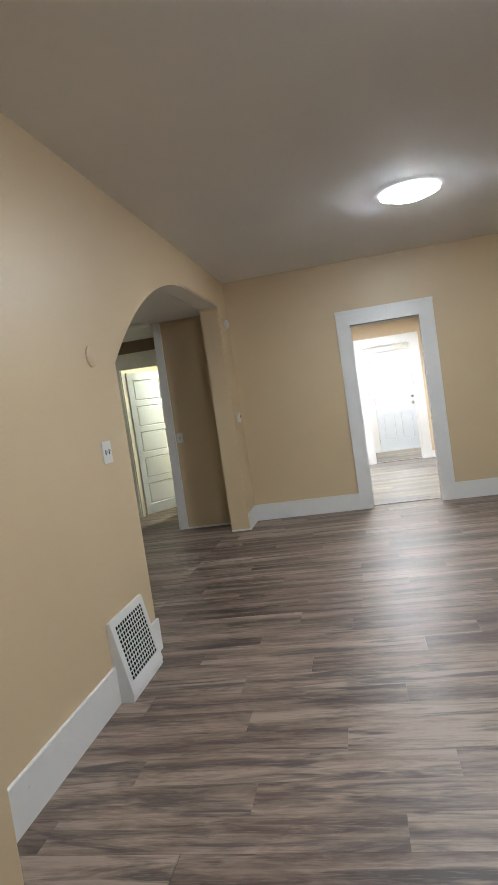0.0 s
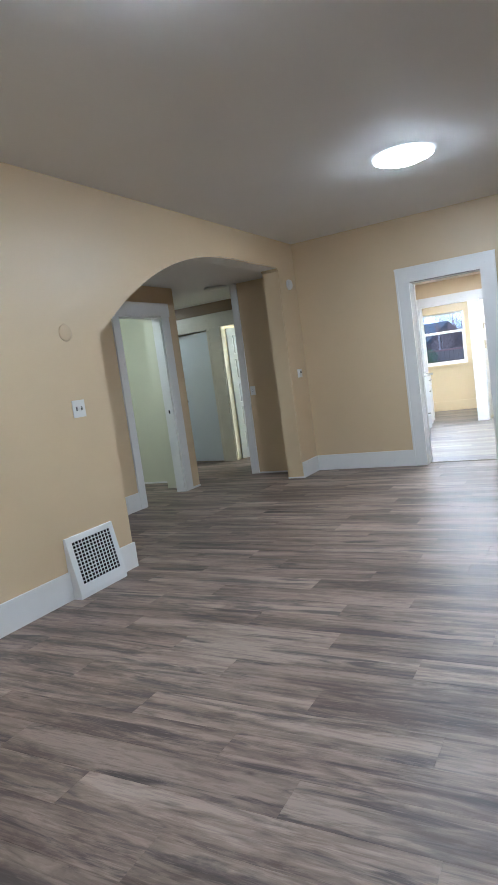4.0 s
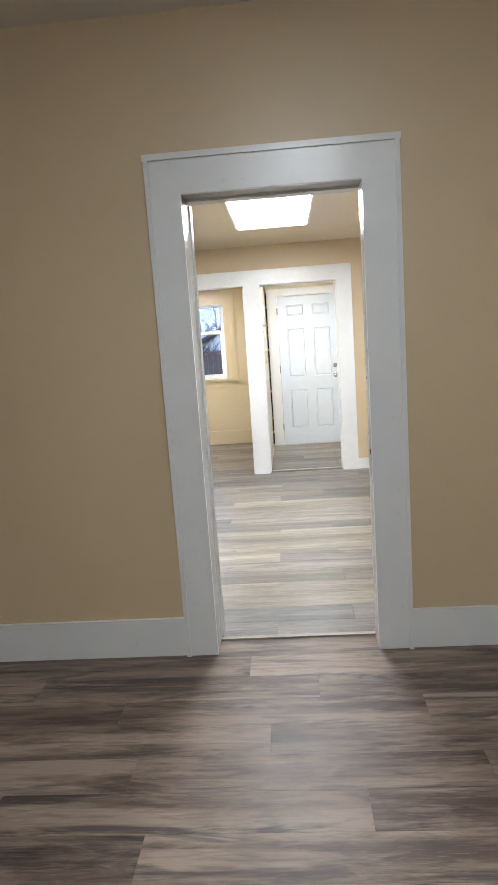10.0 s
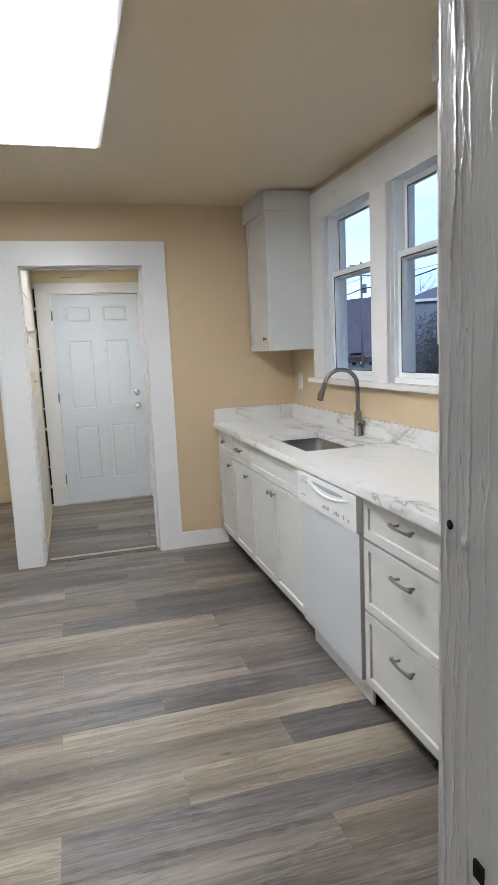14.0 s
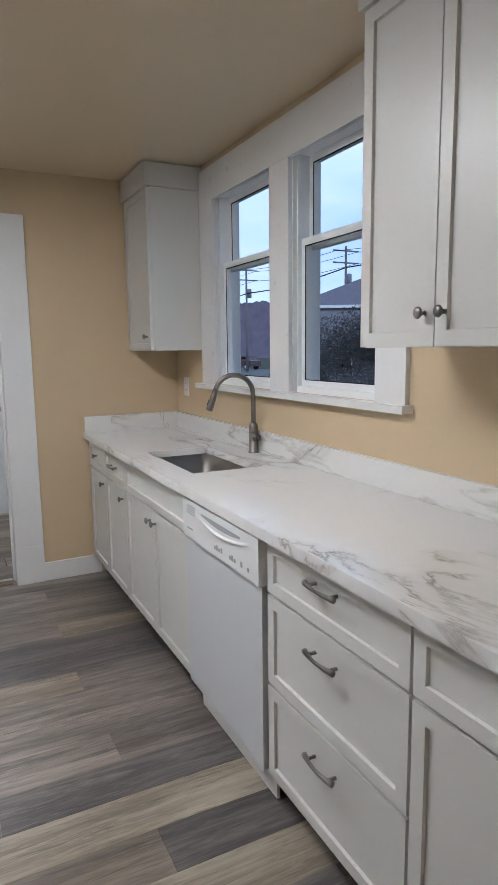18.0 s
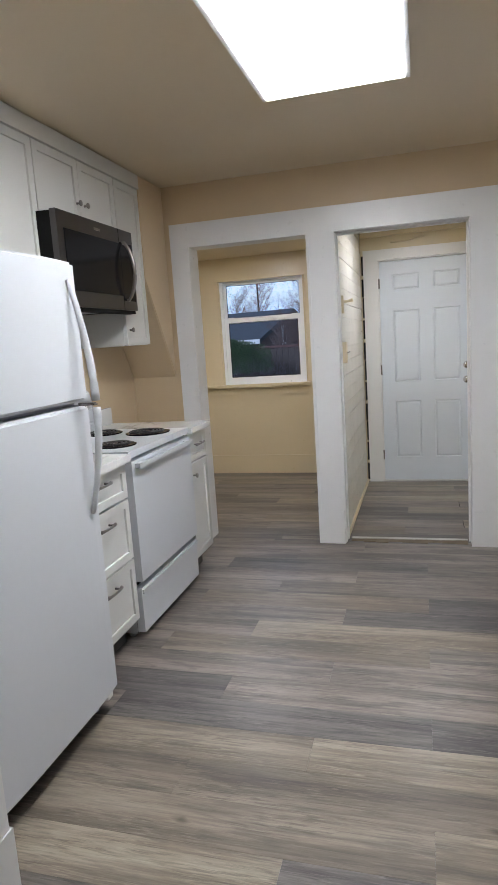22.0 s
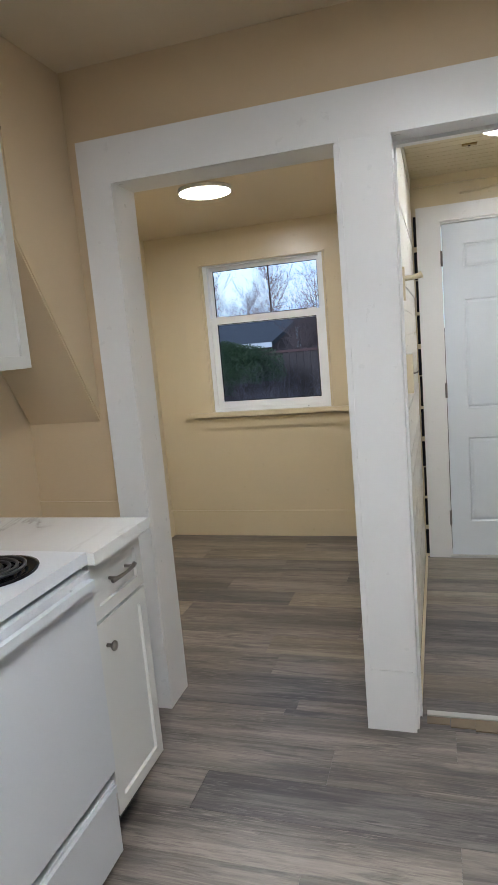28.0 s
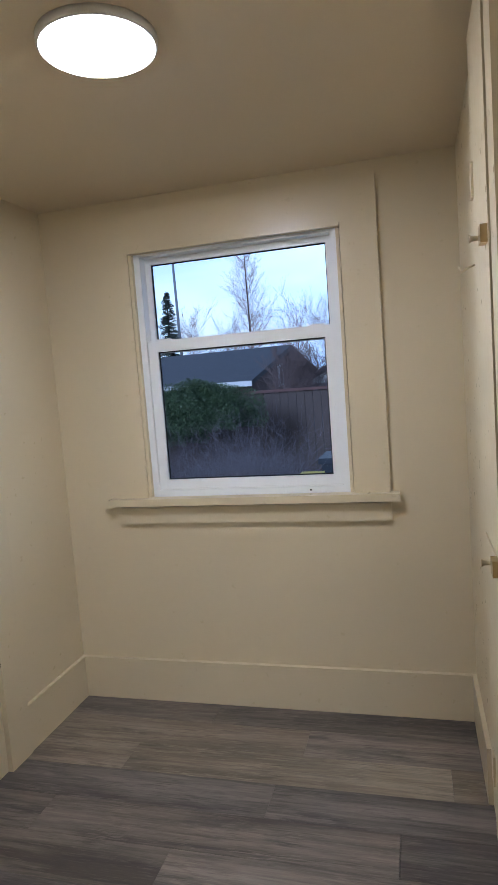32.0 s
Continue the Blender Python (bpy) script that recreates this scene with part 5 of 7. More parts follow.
# ---- kitchen windows ----
def sash_window(name, x, y0, y1, z0, zm, z1, label):
    """A double hung window in a wall across x; the outside is at +x."""
    ob = thing(name, (x, (y0 + y1) / 2, z0), label, "window", "windows over the sink", kind="structure")
    h, hw = z1 - z0, (y1 - y0) / 2
    fr = bmesh.new()
    box(fr, 0.0, 0.10, -hw, -hw + 0.02, 0, h)
    box(fr, 0.0, 0.10, hw - 0.02, hw, 0, h)
    box(fr, 0.0, 0.10, -hw + 0.02, hw - 0.02, h - 0.03, h)
    box(fr, 0.0, 0.10, -hw + 0.02, hw - 0.02, 0, 0.03)
    part("window_frame", soft(fr, 0.002, 1), VINYLW, ob, "white painted frame")
    m = zm - z0

    def sash(n, xa, xb, za, zb, s=0.03):
        bm = bmesh.new()
        w = hw - 0.016
        box(bm, xa, xb, -w, -w + s, za, zb)
        box(bm, xa, xb, w - s, w, za, zb)
        box(bm, xa, xb, -w + s, w - s, za, za + s)
        box(bm, xa, xb, -w + s, w - s, zb - s, zb)
        o = part(n, soft(bm, 0.003, 1), VINYLW, ob, "white sash")
        g = bmesh.new()
        box(g, xa + 0.004, xa + 0.008, -w + s - 0.004, w - s + 0.004, za + s - 0.004, zb - s + 0.004)
        k = bmesh.new()
        for q in ((-w + s, -w + s + 0.004, za + s, zb - s), (w - s - 0.004, w - s, za + s, zb - s), (-w + s, w - s, za + s, za + s + 0.004), (-w + s, w - s, zb - s - 0.005, zb - s)):
            box(k, xa + 0.001, xa + 0.0035, *q)
        part("gasket", k, DARK, o, "black glazing seal")
        p = part("pane", g, GLASS, o, "clear glass pane")
        p.visible_shadow = False
    for q in ((-hw - 0.09, -hw + 0.004), (hw - 0.004, hw + 0.09)):
        part("outer_casing", rbox(0.1005, 0.128, q[0], q[1], -0.05, h + 0.09, 0.004), OUTTRIM, ob, "pale weathered outside casing")
    part("outer_head", rbox(0.1005, 0.127, -hw + 0.005, hw - 0.005, h - 0.004, h + 0.09, 0.004), OUTTRIM, ob, "pale weathered outside casing")
    part("outer_sill", rbox(0.1005, 0.150, -hw + 0.005, hw - 0.005, -0.05, 0.006, 0.004), OUTTRIM, ob, "pale weathered outside sill")
    sash("lower_sash", 0.02, 0.055, 0.025, m + 0.022)
    sash("upper_sash", 0.06, 0.095, m - 0.022, h - 0.03)
    return ob


sash_window("window_1", KIT_E + 0.02, 9.145, 9.77, 1.226, 1.872, 2.272, "white double hung kitchen window, closed")
sash_window("window_2", KIT_E + 0.02, 9.933, 10.60, 1.226, 1.872, 2.272, "white double hung kitchen window, closed")
ob = thing("window_casing_kitchen", (KIT_E, 9.785, 0), "wide white painted casing round the pair of windows", "window casing", kind="structure")
for n, ya, yb, za, zb, t in (("leg", 8.985, 9.15, 1.225, 2.232, 0.02), ("leg", 9.765, 9.938, 1.225, 2.232, 0.02), ("leg", 10.595, 10.775, 1.225, 2.232, 0.02), ("head", 8.985, 10.775, 2.232, 2.41, 0.021),
                             ("stool", 8.965, 10.82, 1.198, 1.226, 0.05)):
    part(n, rbox(-t, -0.0002, ya - 9.785, yb - 9.785, za, zb, 0.004), TRIM, ob)
for ya, yb in ((9.147, 9.157), (9.758, 9.768), (9.935, 9.945), (10.588, 10.598)):
    part("reveal", rbox(0.0005, 0.0195, ya - 9.785, yb - 9.785, 1.227, 2.268, 0.002, 1), TRIM, ob)


# ---- small fittings ----
def plate(name, place, rz, w, h, label, toggles=0, outlet=False):
    """A wall plate whose back lies at y = 0 and which faces -y."""
    ob = thing(name, place, label, "outlet" if outlet else "light switch", rz=rz)
    part("plate", rbox(-w / 2, w / 2, -0.006, 0, -h / 2, h / 2, 0.003, 2), APPL2, ob)
    for i in range(toggles):
        x = (i - (toggles - 1) / 2) * 0.046
        part("toggle_slot", rbox(x - 0.006, x + 0.006, -0.0075, -0.005, -0.013, 0.013, 0.001, 1), DARK, ob)
        part("toggle", rbox(x - 0.004, x + 0.004, -0.020, -0.007, -0.004 + 0.006 * (i % 2), 0.008, 0.002, 1), APPL2, ob)
    if outlet:
        for z in (-0.02, 0.02):
            o = part("socket", rbox(-0.016, 0.016, -0.008, -0.005, z - 0.014, z + 0.014, 0.003, 2), APPL2, ob)
            for x in (-0.006, 0.006):
                part("slot", rbox(x - 0.0012, x + 0.0012, -0.0085, -0.0078, z - 0.005, z + 0.005, 0.0002, 1), DARK, o)
    return ob


plate("light_switch", (LIV_W, 3.25, 1.232), 90, 0.115, 0.118, "white double light switch plate beside the arch", 2)
plate("light_switch", (-1.425, HALL_N, 1.095), 0, 0.07, 0.115, "white light switch plate in the hall", 1)
plate("outlet", (KIT_E, 11.09, 1.19), -90, 0.07, 0.115, "white wall outlet over the counter", 0, True)
plate("outlet", (HALL_W + 0.017, 5.08, 0.10), 90, 0.07, 0.11, "white outlet set in the hall baseboard", 0, True)
ob = thing("thermostat", (LIV_W, 7.0, 1.242), "small white thermostat box with a dark dot", "thermostat", rz=90)
part("case", rbox(-0.035, 0.035, -0.028, 0, -0.05, 0.05, 0.006, 2), APPL2, ob)
part("dial", lathe([(0.014, 0), (0.013, -0.006), (0.001, -0.007)], 16, "y", (0.0, -0.027, 0.012)), BLACK, ob)
ob = thing("smoke_detector", (LIV_W, 7.02, 2.30), "round white smoke detector on the tan wall", "smoke detector", rz=90)
part("base", lathe([(0.062, 0), (0.062, -0.014), (0.055, -0.018)], 28, "y"), APPL2, ob)
part("cover", lathe([(0.054, -0.016), (0.05, -0.032), (0.03, -0.042), (0.001, -0.044)], 28, "y"), APPL2, ob)
ob = thing("cover_plate", (LIV_W, 3.24, 1.75), "round tan painted cover plate on the wall", "cover plate", rz=90)
part("disc", lathe([(0.058, 0), (0.057, -0.005), (0.052, -0.008), (0.001, -0.009)], 28, "y"), TAN, ob)

# floor register in the baseboard
ob = thing("floor_register", (LIV_W, 3.14, 0), "white metal baseboard register with a square lattice grille", "air vent", rz=90)
WR = 0.228
bm = bmesh.new()
prof = [(0, 0), (0, 0.405), (-0.014, 0.405), (-0.085, 0.028), (-0.085, 0)]
a = [bm.verts.new((-WR, y, z)) for y, z in prof]
b = [bm.verts.new((WR, y, z)) for y, z in prof]
bm.faces.new(a)
bm.faces.new(b[::-1])
for i in range(len(prof)):
    if i != 2:
        j = (i + 1) % len(prof)
        bm.faces.new((a[j], a[i], b[i], b[j]))
bmesh.ops.recalc_face_normals(bm, faces=bm.faces)
part("box", bm, TRIM, ob, "white sheet metal box")
tilt = Matrix.Translation((0, -0.014, 0.405)) @ Matrix.Rotation(math.atan2(0.071, 0.377), 4, "X").inverted()
H_ = math.hypot(0.071, 0.377)


def tilted(bm):
    bmesh.ops.transform(bm, matrix=tilt, verts=bm.verts)
    return bm


bm = bmesh.new()
for q in ((-WR, -WR + 0.045, -H_, 0), (WR - 0.04, WR, -H_, 0), (-WR + 0.045, WR - 0.04, -H_, -H_ + 0.06), (-WR + 0.045, WR - 0.04, -0.035, 0)):
    box(bm, q[0], q[1], -0.004, 0.0, q[2], q[3])
part("face_frame", tilted(bm), TRIM, ob)
bm = bmesh.new()
nx, nz = 12, 12
gx0, gx1, gz0, gz1 = -WR + 0.045, WR - 0.04, -H_ + 0.06, -0.035
for i in range(nx + 1):
    x = gx0 + (gx1 - gx0) * i / nx
    box(bm, x - 0.0029, x + 0.0029, -0.0035, -0.0005, gz0, gz1)
for i in range(nz + 1):
    z = gz0 + (gz1 - gz0) * i / nz
    box(bm, gx0, gx1, -0.0033, -0.0007, z - 0.0028, z + 0.0028)
part("lattice", tilted(bm), TRIM, ob, "white square lattice")
# black sheet close behind the lattice paints the darkness inside the duct
bm = bmesh.new()
box(bm, gx0 - 0.01, gx1 + 0.01, 0.006, 0.008, gz0 - 0.01, gz1 + 0.01)
part("back", tilted(bm), surface("duct_shade_black", (0.004, 0.004, 0.004), 0.95, bump=0, spec=0.1), ob, "black sheet behind the lattice for the shade inside the duct")


# ---- doors ----
def panel_door(w, h, t, panels, groove=0.014, field=0.02, sink=0.011, both=False):
    """A door leaf with moulded panels (x0, x1, z0, z1); hinge edge at x = 0, front at y = 0 facing -y."""
    bm = bmesh.new()
    xs = sorted({0, w, *[p[0] for p in panels], *[p[1] for p in panels]})
    zs = sorted({0, h, *[p[2] for p in panels], *[p[3] for p in panels]})
    for y, flip in ((0, False), (t, True)):
        grid = {(x, z): bm.verts.new((x, y, z)) for x in xs for z in zs}
        hot = []
        for xa, xb in zip(xs, xs[1:]):
            for za, zb in zip(zs, zs[1:]):
                q = [grid[xa, za], grid[xb, za], grid[xb, zb], grid[xa, zb]]
                f = bm.faces.new(q[::-1] if flip else q)
                if any(p[0] <= xa and xb <= p[1] and p[2] <= za and zb <= p[3] for p in panels) and (both or not flip):
                    hot.append(f)
        bm.normal_update()
        for f in hot:
            bmesh.ops.inset_region(bm, faces=[f], thickness=groove, depth=-sink)
            bm.normal_update()
            bmesh.ops.inset_region(bm, faces=[f], thickness=field, depth=sink * 0.75)
    bm.verts.ensure_lookup_table()
    edges = [e for e in bm.edges if len(e.link_faces) == 1]
    bmesh.ops.bridge_loops(bm, edges=edges)
    bmesh.ops.recalc_face_normals(bm, faces=bm.faces)
    return bm


SIX = [(0.115, 0.345, 1.76, 1.90), (0.465, 0.695, 1.76, 1.90), (0.115, 0.345, 0.93, 1.58), (0.465, 0.695, 0.93, 1.58), (0.115, 0.345, 0.22, 0.75), (0.465, 0.695, 0.22, 0.75)]
ob = thing("back_door", (1.0325, ENT_N + 0.004, 0.012), "white six-panel steel back door, shut, with nickel knob and deadbolt", "door")
leaf = part("leaf", panel_door(0.805, 2.016, 0.044, SIX, 0.012, 0.022, 0.0085), DOORWHITE, ob, "pale white moulded six-panel leaf")
for z, r in ((1.055, 0.031), (0.925, 0.033)):
    rose = part("rose", lathe([(r, 0), (r, -0.006), (r * 0.8, -0.012), (r * 0.3, -0.013)], 24, "y", (0.745, 0, z)), CHROME, ob, "round nickel rose")
    if z < 1:
        part("knob", lathe([(0.012, -0.01), (0.011, -0.03), (0.024, -0.04), (0.029, -0.052), (0.024, -0.064), (0.001, -0.068)], 24, "y", (0.745, 0, z)), CHROME, rose, "round nickel knob")
    else:
        part("thumb_turn", rbox(0.741, 0.749, -0.03, -0.012, z - 0.016, z + 0.016, 0.003), CHROME, rose)
for z in (0.20, 1.0, 1.78):
    part("hinge", tube([(-0.004, -0.006, z), (-0.004, -0.006, z + 0.09)], 0.007, 10), NICKEL, ob, "nickel butt hinge")
part("sweep", rbox(0.002, 0.808, -0.004, 0.03, -0.008, 0.001, 0.002), ALU, ob, "metal door sweep")
c = casing("back_door_casing", 1.02, 1.85, 2.045, ENT_N, 0.128, -1, "white painted casing round the back door", ztop=2.135, wr=0.135, th=0.02)
m = (1.02 + 1.85) / 2
for xa, xb, za, zb in ((1.02, 1.029, 0.01, 2.045), (1.841, 1.85, 0.01, 2.045), (1.02, 1.85, 2.034, 2.045)):
    part("jamb", rbox(xa - m, xb - m, 0.001, 0.12, za, zb, 0.001, 1), TRIM, c)
bm = rbox(1.02, 1.85, ENT_N - 0.02, ENT_N + 0.12, 0.0, 0.012, 0.003)
structure("back_door_sill", bm, ALU, "metal sill under the back door", "threshold")
bm = rbox(0.9, 1.66, KIT_N + 0.085, KIT_N + 0.115, 0.001, 0.008, 0.003)
structure("entry_threshold", bm, ALU, "worn metal threshold strip at the back entry", "threshold")
bm = bmesh.new()
for i in range(9):
    x = 0.9 + i * 0.0845
    box(bm, x, x + 0.082 + 0.002 * (i % 2), KIT_N + 0.04 - 0.012 * (i % 3), KIT_N + 0.084, 0.0008, 0.0035 + 0.0012 * ((i * 7) % 3))
structure("threshold_wood", bm, RAWWOOD, "raw splintered wood edge at the threshold", "threshold")

# boarded wall of the back entry
ob = thing("entry_boarding", (ENT_W - 0.02, PAN_S, 0), "aged white painted horizontal boarding on the entry wall", "wall boards", kind="structure")
L0, z, i = ENT_N - PAN_S - 0.03, 0.02, 0
while z < ENT_H - 0.02:
    zb = min(z + 0.1, ENT_H - 0.001)
    part("board", rbox(0.0005, 0.011 + 0.0015 * ((i * 5) % 3), 0.001, L0 - 0.006 * ((i * 3) % 4), z + 0.002, zb - 0.002, 0.002, 1), OLDWHITE, ob)
    z, i = z + 0.1, i + 1
# dark strips on the walls paint the shade of the corner gap
part("corner_gap", rbox(0.0005, 0.004, L0 + 0.001, L0 + 0.028, 0.0, ENT_H - 0.01, 0.0005, 1), DARK, ob, "dark strip standing in for the shade of an open corner gap")
for i in range(11):
    za = 0.02 + i * 0.19
    part("corner_gap", rbox(0.018 + 0.002 * (i % 3), 0.036, L0 + 0.0265, L0 + 0.0295, za, za + 0.16 + 0.012 * (i % 3), 0.0005, 1), DARK, ob, "dark strip standing in for the shade of an open corner gap")
part("base_bead", rbox(0.0135, 0.026, 0.001, L0, 0, 0.03, 0.005), YELLOW, ob)
ob = thing("coat_peg_board", (ENT_W - 0.004, 11.55, 1.605), "cream painted coat peg on a small board", "coat hook")
part("board", rbox(-0.002, 0.012, -0.02, 0.02, -0.06, 0.06, 0.004), YELLOW, ob)
part("peg", tube([(0.01, 0, 0.02), (0.04, 0.0, 0.021), (0.065, 0.0, 0.025), (0.074, 0, 0.028)], [0.010, 0.009, 0.011, 0.013], 10), YELLOW, ob, "rounded peg")
ob = thing("junction_cover", (ENT_W - 0.004, 11.48, 1.28), "cream painted wooden block with a bent nail", "wall block")
part("block", rbox(-0.002, 0.03, -0.035, 0.035, -0.07, 0.07, 0.005), YELLOW, ob)
part("nail", tube([(0.03, 0, 0.0), (0.045, 0.004, 0.002), (0.048, 0.01, 0.008)], 0.003, 6), NICKEL, ob)
bm = tube([(1.14, ENT_N - 0.006, 2.19), (1.24, ENT_N - 0.014, 2.19), (1.34, ENT_N - 0.03, 2.20), (1.43, ENT_N - 0.07, 2.21)], 0.006, 8)
tagged(new("loose_cable", mesh_of("loose_cable", bm, YELLOW)), "short painted cable stub on the wall above the back door", "cable")
ob = thing("ceiling_bracket", (1.17, 12.51, ENT_H), "small bent metal bracket on the entry ceiling", "bracket")
part("strap", rbox(-0.035, 0.035, -0.012, 0.012, -0.008, 0.0, 0.002), BRASS, ob)
part("screw", lathe([(0.005, 0), (0.005, -0.012), (0.001, -0.013)], 10), DARK, ob)
bm = rbox(ENT_W, ENT_E, ENT_N - 0.03, ENT_N - 0.0005, ENT_H - 0.05, ENT_H - 0.001, 0.006)
structure("entry_moulding", bm, YELLOW, "yellow painted board under the ceiling", "trim")

# ---- nook window ----
ob = thing("window_3", (-0.1875, PAN_N, 0.955), "white vinyl double hung window in a yellow casing", "window", kind="structure")
W2, H2 = 0.4425, 1.08


def ring(bm, x0, x1, z0, z1, ya, yb, s, st=None, sb=None):
    st, sb = s if st is None else st, s if sb is None else sb
    box(bm, x0, x0 + s, ya, yb, z0, z1)
    box(bm, x1 - s, x1, ya, yb, z0, z1)
    box(bm, x0 + s, x1 - s, ya, yb, z0, z0 + sb)
    box(bm, x0 + s, x1 - s, ya, yb, z1 - st, z1)


bm = bmesh.new()
ring(bm, -W2 + 0.001, W2 - 0.001, 0.001, H2 - 0.001, 0.004, 0.11, 0.028, 0.022, 0.03)
part("window_frame", soft(bm, 0.002, 1), VINYLW, ob, "white vinyl frame")
for n, za, zb, ya, yb, s in (("lower_sash", 0.025, 0.695, 0.02, 0.05, 0.05), ("upper_sash", 0.64, H2 - 0.018, 0.06, 0.09, 0.032)):
    bm = bmesh.new()
    ring(bm, -W2 + 0.022, W2 - 0.022, za, zb, ya, yb, s)
    sh = part(n, soft(bm, 0.003, 1), VINYLW, ob, "white vinyl sash")
    bm = bmesh.new()
    ring(bm, -W2 + 0.022 + s, W2 - 0.022 - s, za + s, zb - s, (ya + yb) / 2 - 0.005, (ya + yb) / 2 + 0.005, 0.004)
    part("gasket", bm, DARK, sh, "black glazing seal")
    bm = bmesh.new()
    box(bm, -W2 + 0.02 + s, W2 - 0.02 - s, (ya + yb) / 2 - 0.002, (ya + yb) / 2 + 0.002, za + s - 0.002, zb - s + 0.002)
    p = part("pane", bm, GLASS, sh, "clear glass pane")
    p.visible_shadow = False
for x in (-0.34, 0.34):
    part("tilt_latch", rbox(x - 0.03, x + 0.03, 0.022, 0.046, 0.695, 0.701, 0.001, 1), VINYLW, ob)
part("weep_hole", rbox(0.27, 0.278, 0.002, 0.005, 0.012, 0.017, 0.001, 1), DARK, ob)
ob = thing("window_casing_nook", (-0.1875, PAN_N, 0), "wide yellow gloss painted window casing with stool and apron", "window casing", kind="structure")
for n, xa, xb, za, zb, t in (("leg", -0.79, -0.645, 0.957, 2.035, 0.022), ("leg", 0.270, 0.415, 0.957, 2.035, 0.022), ("head", -0.79, 0.415, 2.035, 2.205, 0.0225),
                             ("stool", -0.83, 0.450, 0.925, 0.957, 0.060), ("apron", -0.79, 0.415, 0.84, 0.914, 0.022), ("top_bead", -0.645, 0.27, 2.022, 2.036, 0.034)):
    part(n, rbox(xa + 0.1875, xb + 0.1875, -t, -0.0003, za, zb, 0.003), YELLOW, ob)
for xa, xb in ((-0.642, -0.629), (0.254, 0.267)):
    part("stop_bead", rbox(xa + 0.1875, xb + 0.1875, -0.019, -0.0003, 0.958, 2.021, 0.004), YELLOW, ob)

# ---- east side of the nook ----
LATCH = surface("worn_painted_latch", (0.42, 0.38, 0.29), 0.35, var=0.25, scale=60)
ob = thing("nook_door", (PAN_E + 0.008, 11.412, 0.0), "yellow gloss painted flush door with an old lock plate, shut", "door", rz=90)
part("leaf", rbox(0.0, 0.73, 0.0, 0.018, 0.012, 2.24, 0.004), YELLOW_DOOR, ob)
part("lock_plate", rbox(0.60, 0.63, 0.018, 0.021, 1.175, 1.265, 0.002), YELLOW, ob, "old painted lock plate")
part("scratched_patch", rbox(0.075, 0.080, 0.0178, 0.0186, 1.225, 1.25, 0.0003, 1), OLDWHITE, ob, "pale scuffed patch of paint")
part("latch_plate", rbox(0.078, 0.096, 0.018, 0.021, 1.155, 1.205, 0.002), YELLOW, ob)
for x, z in ((0.093, 1.188), (0.076, 1.168)):
    part("latch_knob", rbox(x - 0.004, x + 0.004, 0.021, 0.033, z - 0.006, z + 0.005, 0.003), LATCH, ob, "small worn nickel latch")
    part("latch_stem", tube([(x, 0.024, z + 0.004), (x + 0.002, 0.026, z + 0.015)], 0.0016, 6), LATCH, ob)
for x, z in ((0.64, 1.36), (0.55, 2.0)):
    part("screw_hook", tube([(x, 0.018, z), (x, 0.034, z), (x + 0.012, 0.044, z + 0.006), (x + 0.022, 0.036, z + 0.012)], 0.0025, 6), YELLOW, ob)
part("nail_hole", lathe([(0.004, 0.0175), (0.004, 0.0185), (0.001, 0.0186)], 8, "y", (0.30, 0, 1.34)), DARK, ob)
ob = thing("cupboard_trim", (PAN_E - 0.002, 12.17, 0), "yellow painted upright trim beside a narrow cupboard door", "trim", rz=90, kind="structure")
part("upright", rbox(0.0, 0.055, 0.0, 0.030, 0.0, 2.243, 0.004), YELLOW, ob)
part("upright", rbox(0.075, 0.12, 0.0, 0.026, 0.0, 2.243, 0.004), YELLOW, ob)
part("upright", rbox(0.42, 0.46, 0.0, 0.02, 0.196, 2.243, 0.004), YELLOW, ob)
ob = thing("cupboard_door", (PAN_E - 0.002, 12.295, 0), "narrow yellow painted cupboard doors, shut", "cupboard door", rz=90)
for za, zb in ((0.20, 1.02), (1.03, 2.20)):
    part("leaf", rbox(0.0, 0.285, 0.0, 0.03, za, zb, 0.004), YELLOW, ob)
for z in (1.01, 1.70):
    lt = part("latch", rbox(0.01, 0.05, 0.03, 0.044, z - 0.018, z + 0.018, 0.004), BRASS if z > 1 else OLDWHITE, ob, "small cupboard latch")
    part("latch_knob", tube([(0.06, 0.036, z), (0.06, 0.056, z), (0.06, 0.062, z)], [0.005, 0.006, 0.010], 10), YELLOW, lt)
for z in (0.40, 1.87):
    part("hinge", rbox(0.25, 0.285, 0.028, 0.036, z - 0.04, z + 0.04, 0.003), YELLOW, ob)
tagged(new("wall_hook", mesh_of("wall_hook", tube([(PAN_E, 12.83, 1.72), (PAN_E - 0.03, 12.83, 1.71), (PAN_E - 0.045, 12.84, 1.70), (PAN_E - 0.05, 12.845, 1.72)], 0.0035, 6), YELLOW)), "small yellow painted hook on the wall", "hook")
# west side of the nook
ob = thing("nook_west_casing", (PAN_W, 12.95, 0), "yellow painted door casing at the edge of the nook", "door casing", kind="structure")
part("leg", rbox(0.0, 0.022, -0.06, 0.07, 0, 2.1, 0.004), YELLOW, ob)
bm = rbox(KIT_W + 0.001, -0.232, KIT_N - 0.008, KIT_N - 0.0005, 0.0, 0.870, 0.002)
structure("wall_skirt_panel", bm, TAN, "slightly proud tan painted panel at the foot of the wall", "trim")

